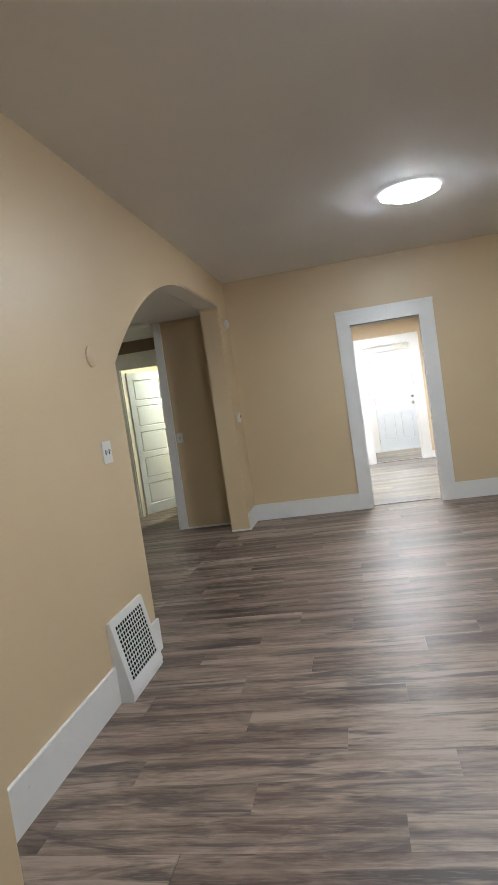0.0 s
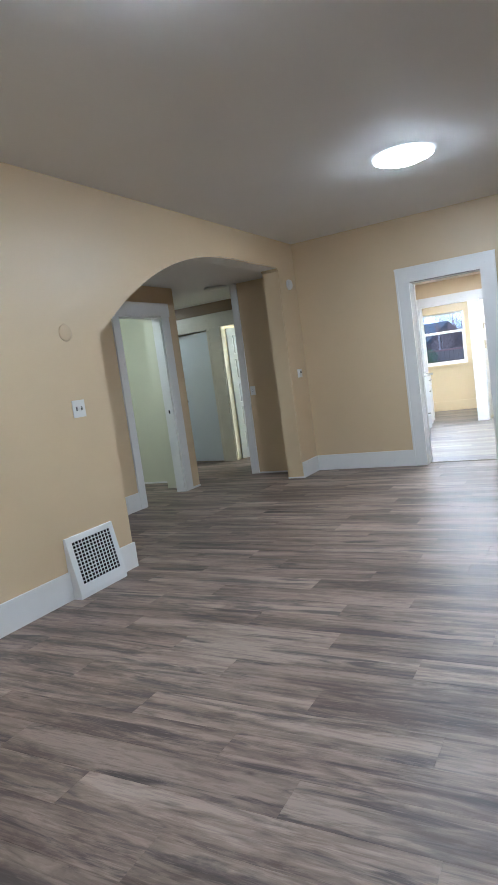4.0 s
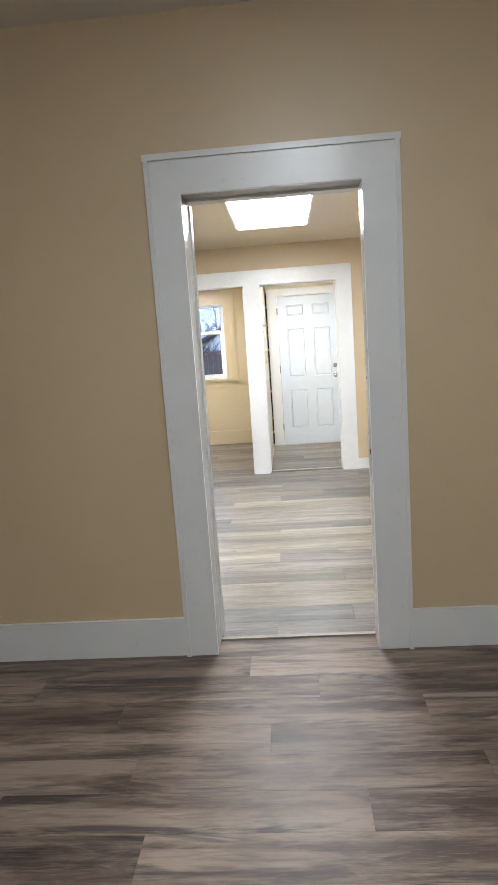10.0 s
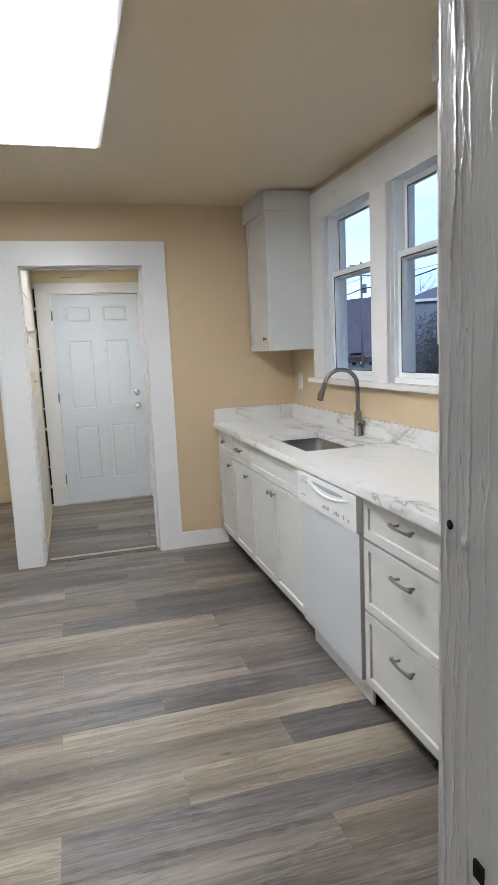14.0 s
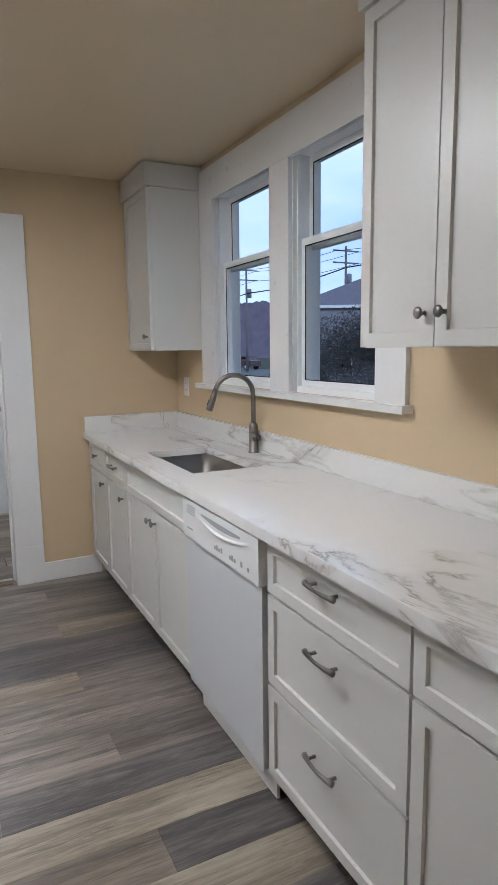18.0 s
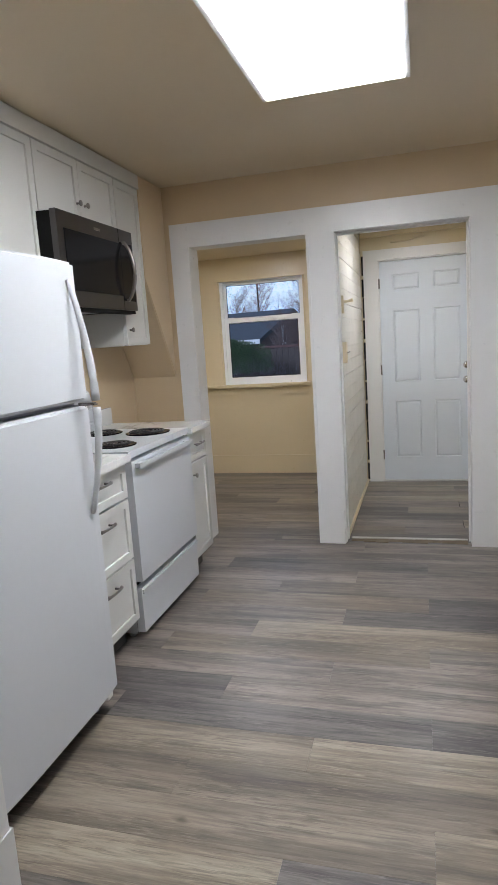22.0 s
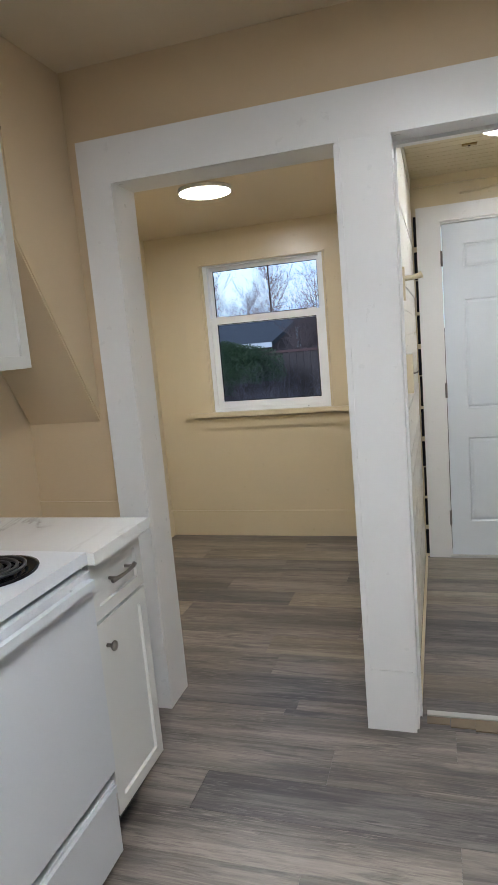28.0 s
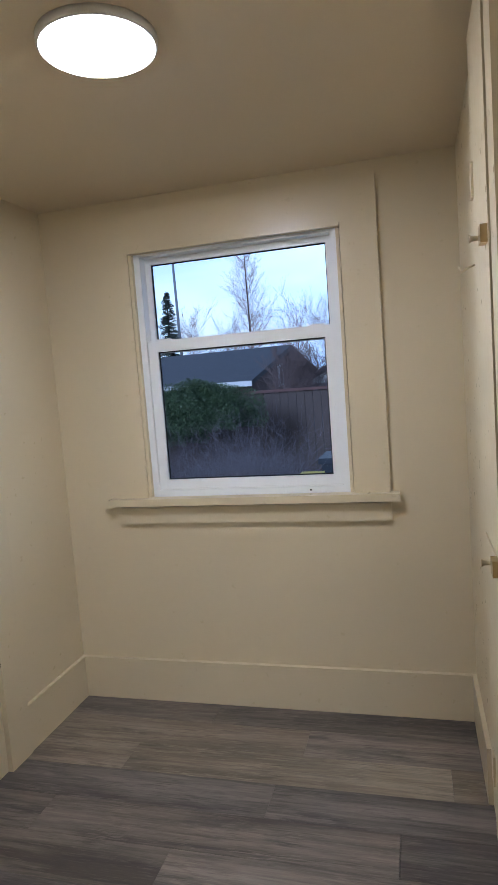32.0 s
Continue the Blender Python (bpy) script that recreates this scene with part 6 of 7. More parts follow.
# ---- hall doors ----
ob = thing("hall_door", (-2.745, 8.452, 0.012), "flat white painted hall closet door standing ajar, with a dark knob", "door", rz=171.5)
part("leaf", rbox(0.0, 0.69, 0.0, 0.034, 0.0, 2.05, 0.004), DOORWHITE, ob)
part("knob", lathe([(0.024, 0.034), (0.012, 0.044), (0.012, 0.064), (0.026, 0.079), (0.022, 0.089), (0.001, 0.094)], 16, "y", (0.615, 0, 1.0)), BLACK, ob, "dark round knob")
for z in (0.25, 1.75):
    part("hinge", tube([(0.0, 0.038, z), (0.0, 0.038, z + 0.09)], 0.007, 8), TRIM, ob, "painted butt hinge")
ob = thing("hall_door_trim", (-3.09, 8.42, 0), "pale painted casing of the hall closet door", "door casing", kind="structure")
for n, xa, xb, za, zb in (("leg", -0.36, -0.335, 0, 2.08), ("leg", 0.345, 0.388, 0, 2.08), ("head", -0.36, 0.388, 2.08, 2.235)):
    part(n, rbox(xa, xb, -0.02, 0, za, zb, 0.004), OLDWHITE, ob)
plate("outlet", (-3.58, 8.418, 0.46), 0, 0.07, 0.115, "white wall outlet beside the hall closet door", 0, True)
# sloped register in the side room
ob = thing("side_room_register", (-3.26, 6.82, 0), "white metal sloped floor register with dark slots", "air vent")
bm = bmesh.new()
prof = [(-0.001, 0), (-0.001, 0.385), (-0.02, 0.385), (-0.17, 0.02), (-0.17, 0)]
va = [bm.verts.new((-0.13, y, z)) for y, z in prof]
vb = [bm.verts.new((0.13, y, z)) for y, z in prof]
bm.faces.new(va)
bm.faces.new(vb[::-1])
for i in range(5):
    j = (i + 1) % 5
    bm.faces.new((va[j], va[i], vb[i], vb[j]))
bmesh.ops.recalc_face_normals(bm, faces=bm.faces)
part("box", soft(bm, 0.003, 1), TRIM, ob, "white sheet metal box")
for i in range(9):
    k = 0.14 + 0.085 * i
    y, z = -0.17 + 0.15 * k, 0.02 + 0.365 * k
    part("slot", rbox(-0.10, 0.10, y - 0.004, y + 0.004, z - 0.006, z + 0.006, 0.001, 1), DARK, ob)
ob = thing("lit_room_door", (-2.465, 8.535, 0.012), "white five-panel door standing open into the lit room", "door", rz=57)
part("leaf", panel_door(0.66, 2.05, 0.035, [(0.09, 0.57, 0.14 + i * 0.375, 0.14 + i * 0.375 + 0.30) for i in range(5)], both=True), DOORWHITE, ob)
part("knob", lathe([(0.026, 0), (0.01, -0.01), (0.011, -0.03), (0.026, -0.045), (0.001, -0.058)], 16, "y", (0.61, 0, 0.98)), BLACK, ob, "dark knob")
ob = thing("towel_bar", (-1.06, 9.7, 1.33), "white wooden towel bar on the yellow wall", "towel bar")
part("bar", tube([(-0.06, -0.25, 0), (-0.06, 0.25, 0)], 0.009, 10), TRIM, ob)
for y in (-0.25, 0.25):
    part("bracket", rbox(-0.072, 0.009, y - 0.012, y + 0.012, -0.02, 0.02, 0.004), TRIM, ob)


# ---- outside ----
GRASS = surface("damp_winter_grass", (0.045, 0.055, 0.028), 0.9, var=0.4, scale=0.8, fine=14, bump=0.4)
ASPHALT = surface("wet_asphalt", (0.05, 0.05, 0.055), 0.5, var=0.2, scale=0.6, fine=30, bump=0.2)
BARK = surface("dark_bark", (0.06, 0.045, 0.04), 0.9, var=0.3, scale=8, fine=40, bump=0.4)
TWIG = surface("reddish_twigs", (0.36, 0.27, 0.28), 0.9, var=0.3, scale=1, bump=0)
TWIG2 = surface("grey_twigs", (0.33, 0.31, 0.33), 0.9, var=0.3, scale=1, bump=0)
SHRUB = surface("brown_shrub_twigs", (0.13, 0.092, 0.09), 0.9, var=0.3, scale=1, bump=0)
NEEDLE = surface("dark_needles", (0.05, 0.078, 0.072), 0.8, var=0.4, scale=2, bump=0)
IVY = surface("evergreen_leaves", (0.052, 0.088, 0.038), 0.5, var=0.6, scale=5, bump=0)
HEDGE = surface("dull_hedge_leaves", (0.062, 0.057, 0.056), 0.8, var=0.4, scale=3, bump=0)
DRYGRASS = surface("dry_stalks", (0.165, 0.145, 0.165), 0.9, var=0.4, scale=4, bump=0)
FENCEW = surface("weathered_fence_wood", (0.075, 0.055, 0.05), 0.85, var=0.3, scale=3, fine=50, bump=0.3)
SHINGLE = surface("slate_shingles", (0.065, 0.07, 0.085), 0.8, var=0.2, scale=5, fine=18, bump=0.5)
RAILWOOD = surface("reddish_rail_wood", (0.105, 0.052, 0.048), 0.8, var=0.3, scale=3, fine=50, bump=0.3)
CARPAINT = surface("dark_car_paint", (0.075, 0.045, 0.05), 0.25, var=0.1)
SIDING = surface("dark_siding", (0.09, 0.06, 0.06), 0.8, var=0.15, scale=2, bump=0.2)
SIDING2 = surface("grey_siding", (0.16, 0.17, 0.20), 0.8, var=0.15, scale=2, bump=0.2)
PALEBOARD = surface("pale_fascia", (0.5, 0.52, 0.55), 0.6, var=0.1)
BINBLUE = surface("blue_bin_plastic", (0.014, 0.022, 0.036), 0.4, var=0.1)
LAVA = surface("yellow_plastic", (0.6, 0.45, 0.04), 0.5, var=0.1)
GZ = -0.75

m, n, l, b = mat_new("dusk_sky")
n.remove(b)
em, tc, mp, nz, rp = n.new("ShaderNodeEmission"), n.new("ShaderNodeTexCoord"), n.new("ShaderNodeMapping"), n.new("ShaderNodeTexNoise"), n.new("ShaderNodeValToRGB")
mp.inputs["Scale"].default_value = (0.012, 0.012, 0.045)
nz.inputs["Scale"].default_value, nz.inputs["Detail"].default_value = 1.0, 5
rp.color_ramp.elements[0].position, rp.color_ramp.elements[0].color = 0.36, (0.42, 0.62, 0.98, 1)
rp.color_ramp.elements[1].position, rp.color_ramp.elements[1].color = 0.62, (0.66, 0.84, 1.0, 1)
l.new(tc.outputs["Object"], mp.inputs["Vector"])
l.new(mp.outputs[0], nz.inputs["Vector"])
l.new(nz.outputs["Fac"], rp.inputs["Fac"])
l.new(rp.outputs["Color"], em.inputs["Color"])
em.inputs["Strength"].default_value = BACK_SKY
l.new(em.outputs[0], n["Material Output"].inputs["Surface"])
bm = bmesh.new()
R, cols = 190.0, []
for i in range(41):
    a = radians(-40 + 200 * i / 40)
    cols.append([bm.verts.new((R * math.cos(a), R * math.sin(a), z)) for z in (-3, 20, 60, 110)])
for p, q in zip(cols, cols[1:]):
    for k in range(3):
        bm.faces.new((p[k], q[k], q[k + 1], p[k + 1]))
structure("sky_backdrop", bm, m, "pale blue cloudy dusk sky", "backdrop")
bm = bmesh.new()
nn = 24
vs = [[bm.verts.new((-220 + 440 * i / nn, -220 + 440 * j / nn, GZ)) for j in range(nn + 1)] for i in range(nn + 1)]
for i in range(nn):
    for j in range(nn):
        bm.faces.new((vs[i][j], vs[i + 1][j], vs[i + 1][j + 1], vs[i][j + 1]))
structure("ground", bm, GRASS, "damp dark grass and earth of the yards", "ground")
bm = bmesh.new()
box(bm, 24, 33, -60, 120, GZ - 0.05, GZ + 0.03)
structure("road", bm, ASPHALT, "wet dark asphalt street", "road")


def bare_tree(x, y, h, spread, seed, trunk_mat, twig_mat, label, conic=False, limbs=24, twigs=5):
    rnd = random.Random(seed)
    ob = thing("bare_tree", (x, y, GZ), label, "tree", "bare trees behind the yards")
    lean = rnd.uniform(-0.02, 0.02)
    pts = [(lean * z, 0.01 * math.sin(z), z) for z in [h * i / 8 for i in range(9)]]
    r0 = h * (0.008 if conic else 0.012)
    part("trunk", tube(pts, [r0 * (1 - 0.9 * i / 8) for i in range(9)], 8), trunk_mat, ob, "dark tapering trunk")
    vv, ff = [], []

    def stick(a, b, ra, rb):
        d = (b - a).normalized()
        s = d.cross(Vector((0.31, 0.2, 0.93))).normalized()
        w = s.cross(d)
        k = len(vv)
        for p, r in ((a, ra), (b, rb)):
            for q in range(3):
                t = 2.094 * q
                vv.append(p + (s * math.cos(t) + w * math.sin(t)) * r)
        for q in range(3):
            ff.append((k + q, k + (q + 1) % 3, k + 3 + (q + 1) % 3, k + 3 + q))

    def grow(p, d, ln, r, level):
        """A limb in bent pieces that bears finer limbs."""
        seg = 4 if level < 2 else 2
        for k in range(seg):
            e = p + d * (ln / seg)
            stick(p, e, r, r * 0.72)
            if level < 3:
                for _ in range(twigs if level == 1 else 3):
                    q = p.lerp(e, rnd.random())
                    side = Vector((rnd.gauss(0, 1), rnd.gauss(0, 1), rnd.gauss(0.25, 0.6))).normalized()
                    nd = (d * (1.0 if not conic else 0.7) + side * rnd.uniform(0.6, 1.1)).normalized()
                    grow(q, nd, ln * rnd.uniform(0.28, 0.5), max(r * 0.40, 0.0032), level + 1)
            p, r = e, r * 0.72
            d = (d + Vector((rnd.uniform(-0.2, 0.2), rnd.uniform(-0.2, 0.2), 0.14))).normalized()

    for i in range(limbs):
        s = (0.10 if conic else 0.28) + (0.86 if conic else 0.68) * (i + rnd.random()) / limbs
        ang = rnd.uniform(0, 6.283)
        ln = spread * ((1.04 - s) ** 0.8 * 1.0 if conic else math.sin(math.pi * (0.30 + 0.5 * s)) * 0.95) * rnd.uniform(0.65, 1.15)
        up = 1.1 if conic else rnd.uniform(0.45, 1.5)
        d = Vector((math.cos(ang), math.sin(ang), up)).normalized()
        grow(Vector((lean * h * s, 0, h * s)), d, ln, (r0 * (1 - 0.85 * s) * 0.22 + 0.004) if conic else (r0 * (1 - 0.85 * s) * 0.4 + 0.006), 1)
    me = bpy.data.meshes.new("crown")
    me.from_pydata([tuple(v) for v in vv], [], ff)
    me.materials.append(twig_mat)
    o = new("crown", me)
    o.parent = ob
    o["label"] = "leafless crown of fine twigs"
    return ob


def conifer(x, y, h, w, seed):
    rnd = random.Random(seed)
    ob = thing("conifer", (x, y, GZ), "dark green conifer with drooping branches", "tree")
    part("trunk", tube([(0, 0, 0), (0, 0, h * 0.98)], [h * 0.02, 0.01], 7), BARK, ob)
    vv, ff = [], []
    z = h * 0.12
    while z < h * 0.97:
        s = z / h
        for j in range(6 if s < 0.8 else 4):
            a, ln = rnd.uniform(0, 6.283), w * (1.06 - s) * rnd.uniform(0.55, 1.15)
            for q in range(9):
                f = (q + 0.6) / 9
                for side in (-1, 1):
                    cx, cy = f * ln * math.cos(a), f * ln * math.sin(a)
                    cz = z - 0.5 * f * f * ln + 0.15 * ln * f + rnd.uniform(-0.08, 0.08)
                    t, e = (0.34 * (1.1 - f) * ln + 0.10) * rnd.uniform(0.5, 1.2), 0.07 + 0.05 * rnd.random()
                    k = len(vv)
                    ux, uy = math.cos(a + side * 0.9), math.sin(a + side * 0.9)
                    vv += [(cx, cy, cz), (cx + ux * t * 0.5 + uy * e, cy + uy * t * 0.5 - ux * e, cz - t * 0.08), (cx + ux * t, cy + uy * t, cz - t * 0.35), (cx + ux * t * 0.5 - uy * e, cy + uy * t * 0.5 + ux * e, cz - t * 0.22)]
                    ff += [(k, k + 1, k + 2, k + 3)]
        z += h * 0.022 * rnd.uniform(0.7, 1.3)
    me = bpy.data.meshes.new("crown")
    me.from_pydata(vv, [], ff)
    me.materials.append(NEEDLE)
    o = new("crown", me)
    o.parent = ob


bare_tree(-8.2, 45, 11.4, 3.1, 3, BARK, TWIG, "tall cone-shaped leafless tree with reddish twigs", True, 80, 4)
bare_tree(-5.9, 47, 5.6, 3.0, 4, BARK, TWIG, "leafless tree with reddish twigs")
bare_tree(-3.2, 44, 5.4, 2.9, 5, BARK, TWIG2, "round leafless tree with grey twigs")
for x, y, h, s in ((-3.3, 29.5, 2.7, 12), (-2.4, 30.5, 2.9, 13), (-2.9, 28.0, 2.4, 15)):
    bare_tree(x, y, h, 1.3, s, BARK, SHRUB, "leafless brown shrub behind the fence")
bare_tree(-10.6, 48, 5.2, 2.6, 6, BARK, TWIG2, "leafless tree with grey twigs")
bare_tree(-0.4, 47, 6.0, 3.0, 7, BARK, TWIG2, "leafless tree with grey twigs")
bare_tree(-13.5, 50, 6.2, 3.2, 8, BARK, TWIG, "leafless tree with reddish twigs")
bare_tree(-17.5, 52, 6.6, 3.4, 14, BARK, TWIG2, "leafless tree with grey twigs")
conifer(-13.1, 45, 7.9, 1.75, -91)

ob = thing("light_mast", (-12.4, 45, GZ), "tall thin grey street mast with a short arm", "mast")
part("pole", tube([(0, 0, 0), (-0.15, 0, 10.4)], [0.10, 0.07], 8), SIDING2, ob)
part("arm", tube([(-0.14, 0, 9.55), (-0.6, 0, 9.62)], 0.05, 6), SIDING2, ob)

# back fence
ob = thing("fence", (-2.6, 22, GZ), "dark weathered wooden board fence with a top rail", "fence")
fence_mesh = mesh_of("board", rbox(0, 0.142, 0.0, 0.02, 0.03, 1.95, 0.003, 1), FENCEW)
for i in range(120):
    o = new("board", fence_mesh)
    o.parent = ob
    o.location = (-9 + i * 0.15, 0, 0.012 * ((i * 7) % 3))
part("rail", rbox(-9, 9, -0.05, 0.06, 1.97, 2.02, 0.006), RAILWOOD, ob, "reddish flat top rail")
for k in range(8):
    part("post", rbox(-9 + k * 2.4, -8.9 + k * 2.4, 0.022, 0.12, 0, 1.96, 0.006), FENCEW, ob)


def leaf_mass(name, place, size, count, leaf, mat, seed, label, category):
    rnd = random.Random(seed)
    vv, ff = [], []
    for _ in range(count):
        a, b = rnd.uniform(0, 6.283), rnd.uniform(-0.3, 1.57)
        k = rnd.uniform(0.72, 1.0) * (1 + 0.16 * math.sin(3 * a + 2 * b) + 0.1 * math.sin(7 * a) + 0.06 * math.sin(13 * a + 9 * b))
        p = Vector((size[0] * math.cos(a) * math.cos(b) * k, size[1] * math.sin(a) * math.cos(b) * k, size[2] * max(math.sin(b), -0.4) * k))
        u = Vector((rnd.uniform(-1, 1), rnd.uniform(-1, 1), rnd.uniform(-1, 1))).normalized()
        w = u.cross(Vector((rnd.uniform(-1, 1), rnd.uniform(-1, 1), rnd.uniform(-1, 1)))).normalized()
        s = leaf * rnd.uniform(0.6, 1.3)
        q = len(vv)
        vv += [p - u * s, p + w * s * 0.55, p + u * s, p - w * s * 0.55]
        ff.append((q, q + 1, q + 2, q + 3))
    me = bpy.data.meshes.new(name)
    me.from_pydata([tuple(v) for v in vv], [], ff)
    me.materials.append(mat)
    ob = new(name, me)
    ob.location = place
    return tagged(ob, label, category, "", "")


leaf_mass("evergreen_bush", (-2.95, 20.6, GZ + 1.62), (0.98, 0.6, 0.56), 48000, 0.017, IVY, 31, "dense evergreen ivy bush hanging over the fence", "bush")
leaf_mass("evergreen_bush", (-3.75, 20.9, GZ + 1.35), (0.7, 0.5, 0.5), 20000, 0.018, IVY, 32, "dense evergreen ivy bush on the fence", "bush")
rnd = random.Random(9)
vv, ff = [], []


def stalk(p, d, ln, wd):
    """One bent stalk of three pieces; returns points along it."""
    side = Vector((rnd.uniform(-1, 1), rnd.uniform(-1, 1), 0.2)).normalized() * wd
    pts = [p]
    for k in range(3):
        d = (d + Vector((rnd.uniform(-0.45, 0.45), rnd.uniform(-0.45, 0.45), rnd.uniform(-0.35, 0.2)))).normalized()
        e = p + d * (ln / 3)
        q = len(vv)
        vv.extend(((p - side)[:], (p + side)[:], (e + side * 0.7)[:], (e - side * 0.7)[:]))
        ff.append((q, q + 1, q + 2, q + 3))
        p, side = e, side * 0.7
        pts.append(p)
    return pts, d


for _ in range(14000):
    x, y = rnd.uniform(-5.5, 1.0), rnd.uniform(17.6, 20.6)
    hgt = rnd.uniform(0.6, 1.75) * (1.0 if x < -1.0 else 0.45) * (0.8 + 0.25 * math.sin(x * 2.7 + y))
    pts, d = stalk(Vector((x, y, GZ)), Vector((rnd.uniform(-0.5, 0.5), rnd.uniform(-0.4, 0.4), 1)).normalized(), hgt, rnd.uniform(0.0015, 0.0035))
    for _ in range(6):
        s = rnd.choice(pts[1:])
        stalk(s, (d + Vector((rnd.gauss(0, 1), rnd.gauss(0, 1), rnd.gauss(0, 0.7)))).normalized(), hgt * rnd.uniform(0.10, 0.28), rnd.uniform(0.0012, 0.0028))
me = bpy.data.meshes.new("dry_brush")
me.from_pydata(vv, [], ff)
me.materials.append(DRYGRASS)
tagged(new("dry_brush", me), "tangle of dry grey-brown stalks and shrubs", "brush", "", "stuff")


MAUVE = surface("mauve_grey_shingles", (0.20, 0.185, 0.225), 0.6, var=0.2, scale=5, fine=18, bump=0.4)


def house(name, x, y, w, d, wall_h, roof_h, rz, wall_mat, label, gable_mat=None, eaves=PALEBOARD, hip=0.0, roof_mat=SHINGLE):
    ob = thing(name, (x, y, GZ), label, "house", rz=rz)
    part("wall", rbox(-w / 2, w / 2, -d / 2, d / 2, 0, wall_h, 0.01, 1), wall_mat, ob)
    e = 0.35
    bm = bmesh.new()
    prof = [(-d / 2 - e, wall_h - 0.12), (0, wall_h + roof_h), (d / 2 + e, wall_h - 0.12), (d / 2 + e, wall_h + 0.03), (0, wall_h + roof_h + 0.16), (-d / 2 - e, wall_h + 0.03)]
    a = [bm.verts.new((-w / 2 - e + (hip if yy == 0 else 0), yy, z)) for yy, z in prof]
    c = [bm.verts.new((w / 2 + e - (hip if yy == 0 else 0), yy, z)) for yy, z in prof]
    bm.faces.new(a)
    bm.faces.new(c[::-1])
    for i in range(6):
        j = (i + 1) % 6
        bm.faces.new((a[j], a[i], c[i], c[j]))
    bmesh.ops.recalc_face_normals(bm, faces=bm.faces)
    part("roof", bm, roof_mat, ob, "hipped shingled roof" if hip else "slate-grey shingled roof")
    for s in (-1, 1) if not hip else ():
        bm = bmesh.new()
        q = [bm.verts.new(p) for p in ((s * w / 2, -d / 2, wall_h - 0.02), (s * w / 2, d / 2, wall_h - 0.02), (s * w / 2, 0, wall_h + roof_h - 0.05))]
        r = [bm.verts.new((v.co.x - s * 0.1, v.co.y, v.co.z)) for v in q]
        bm.faces.new(q)
        bm.faces.new(r[::-1])
        for i in range(3):
            bm.faces.new((q[i], q[(i + 1) % 3], r[(i + 1) % 3], r[i]))
        bmesh.ops.recalc_face_normals(bm, faces=bm.faces)
        part("gable", bm, gable_mat or wall_mat, ob)
    part("fascia", rbox(-w / 2 - e, w / 2 + e, -d / 2 - e - 0.03, -d / 2 - e, wall_h - 0.14, wall_h + 0.03, 0.005, 1), eaves, ob, "eaves board")
    for k in (-0.28, 0.22):
        wd = part("window", rbox(k * w - 0.45, k * w + 0.45, -d / 2 - 0.04, -d / 2 + 0.02, 0.9, 2.0, 0.01, 1), PALEBOARD, ob, "pale framed window")
        part("pane", rbox(k * w - 0.38, k * w + 0.38, -d / 2 - 0.045, -d / 2 - 0.035, 0.97, 1.93, 0.004, 1), BLACK, wd)
    return ob


h = house("neighbour_house", -6.3, 33.5, 4.6, 6.5, 2.2, 1.05, -10, SIDING, "dark reddish neighbouring house with a low slate roof")
gw = part("gable_window", rbox(2.29, 2.36, -0.62, -0.22, 1.95, 2.75, 0.01, 1), PALEBOARD, h, "narrow white window in the gable")
part("pane", rbox(2.355, 2.365, -0.53, -0.31, 2.05, 2.65, 0.004, 1), BLACK, gw)
house("neighbour_house", -1.2, 38.0, 5.0, 5.0, 1.95, 1.35, 90, SIDING2, "neighbouring house with a pale gable", PALEBOARD)
ob = thing("rubbish_bin", (-0.30, 18.6, GZ), "dark blue wheeled rubbish bin with a lid", "bin")
part("body", rbox(-0.3, 0.3, -0.32, 0.32, 0.08, 1.15, 0.03), BINBLUE, ob)
part("lid", rbox(-0.33, 0.33, -0.36, 0.34, 1.15, 1.22, 0.03), BINBLUE, ob)
for x in (-0.26, 0.26):
    part("wheel", lathe([(0.12, -0.03), (0.12, 0.03)], 14, "x", (x, 0.33, 0.12)), DARK, ob)
ob = thing("yellow_crate", (-0.64, 17.8, GZ), "yellow plastic crate on the grass", "crate")
part("tub", rbox(-0.13, 0.13, -0.12, 0.12, 0, 1.12, 0.02), LAVA, ob)


POLEWOOD = surface("grey_pole_wood", (0.13, 0.12, 0.125), 0.85, var=0.2, scale=6)


def pole(x, y, h, label):
    ob = thing("utility_pole", (x, y, GZ), label, "utility pole", "utility poles along the street")
    part("pole", tube([(0, 0, 0), (0, 0, h)], [0.13, 0.09], 10), POLEWOOD, ob)
    for z in (h - 0.4, h - 1.3):
        part("crossarm", rbox(-1.2, 1.2, -0.05, 0.05, z, z + 0.10, 0.01, 1), POLEWOOD, ob)
    part("transformer", lathe([(0.22, h - 2.9), (0.22, h - 2.1), (0.1, h - 2.05)], 12, "z", (0.3, 0, 0)), SIDING2, ob, "grey transformer can")
    return ob


pole(30.5, 48.4, 10.0, "dark utility pole with crossarms and a transformer")
pole(28.6, 62.0, 10.0, "distant dark utility pole with crossarms")
for z, dz, o in ((8.85, 0.0, -1.0), (8.85, 0.0, 1.0), (7.95, 0.0, 0.9), (7.65, -0.9, 0.0)):
    pts = [(30.5 + o - 0.19 * t, 48.4 + t * 1.36, z + dz * t / 10 - 0.3 * math.sin(math.pi * ((t % 10) / 10))) for t in range(-15, 26)]
    tagged(new("power_line", mesh_of("power_line", tube(pts, 0.022 if z > 7.7 else 0.055, 5), DARK)), "sagging dark overhead power line", "power line", "overhead lines")
house("street_house", 29.8, 40.9, 14.0, 9.0, 4.75, 2.6, -33.5, SIDING2, "grey house with a low hipped mauve roof and pale eaves", None, PALEBOARD, 6.5, MAUVE)
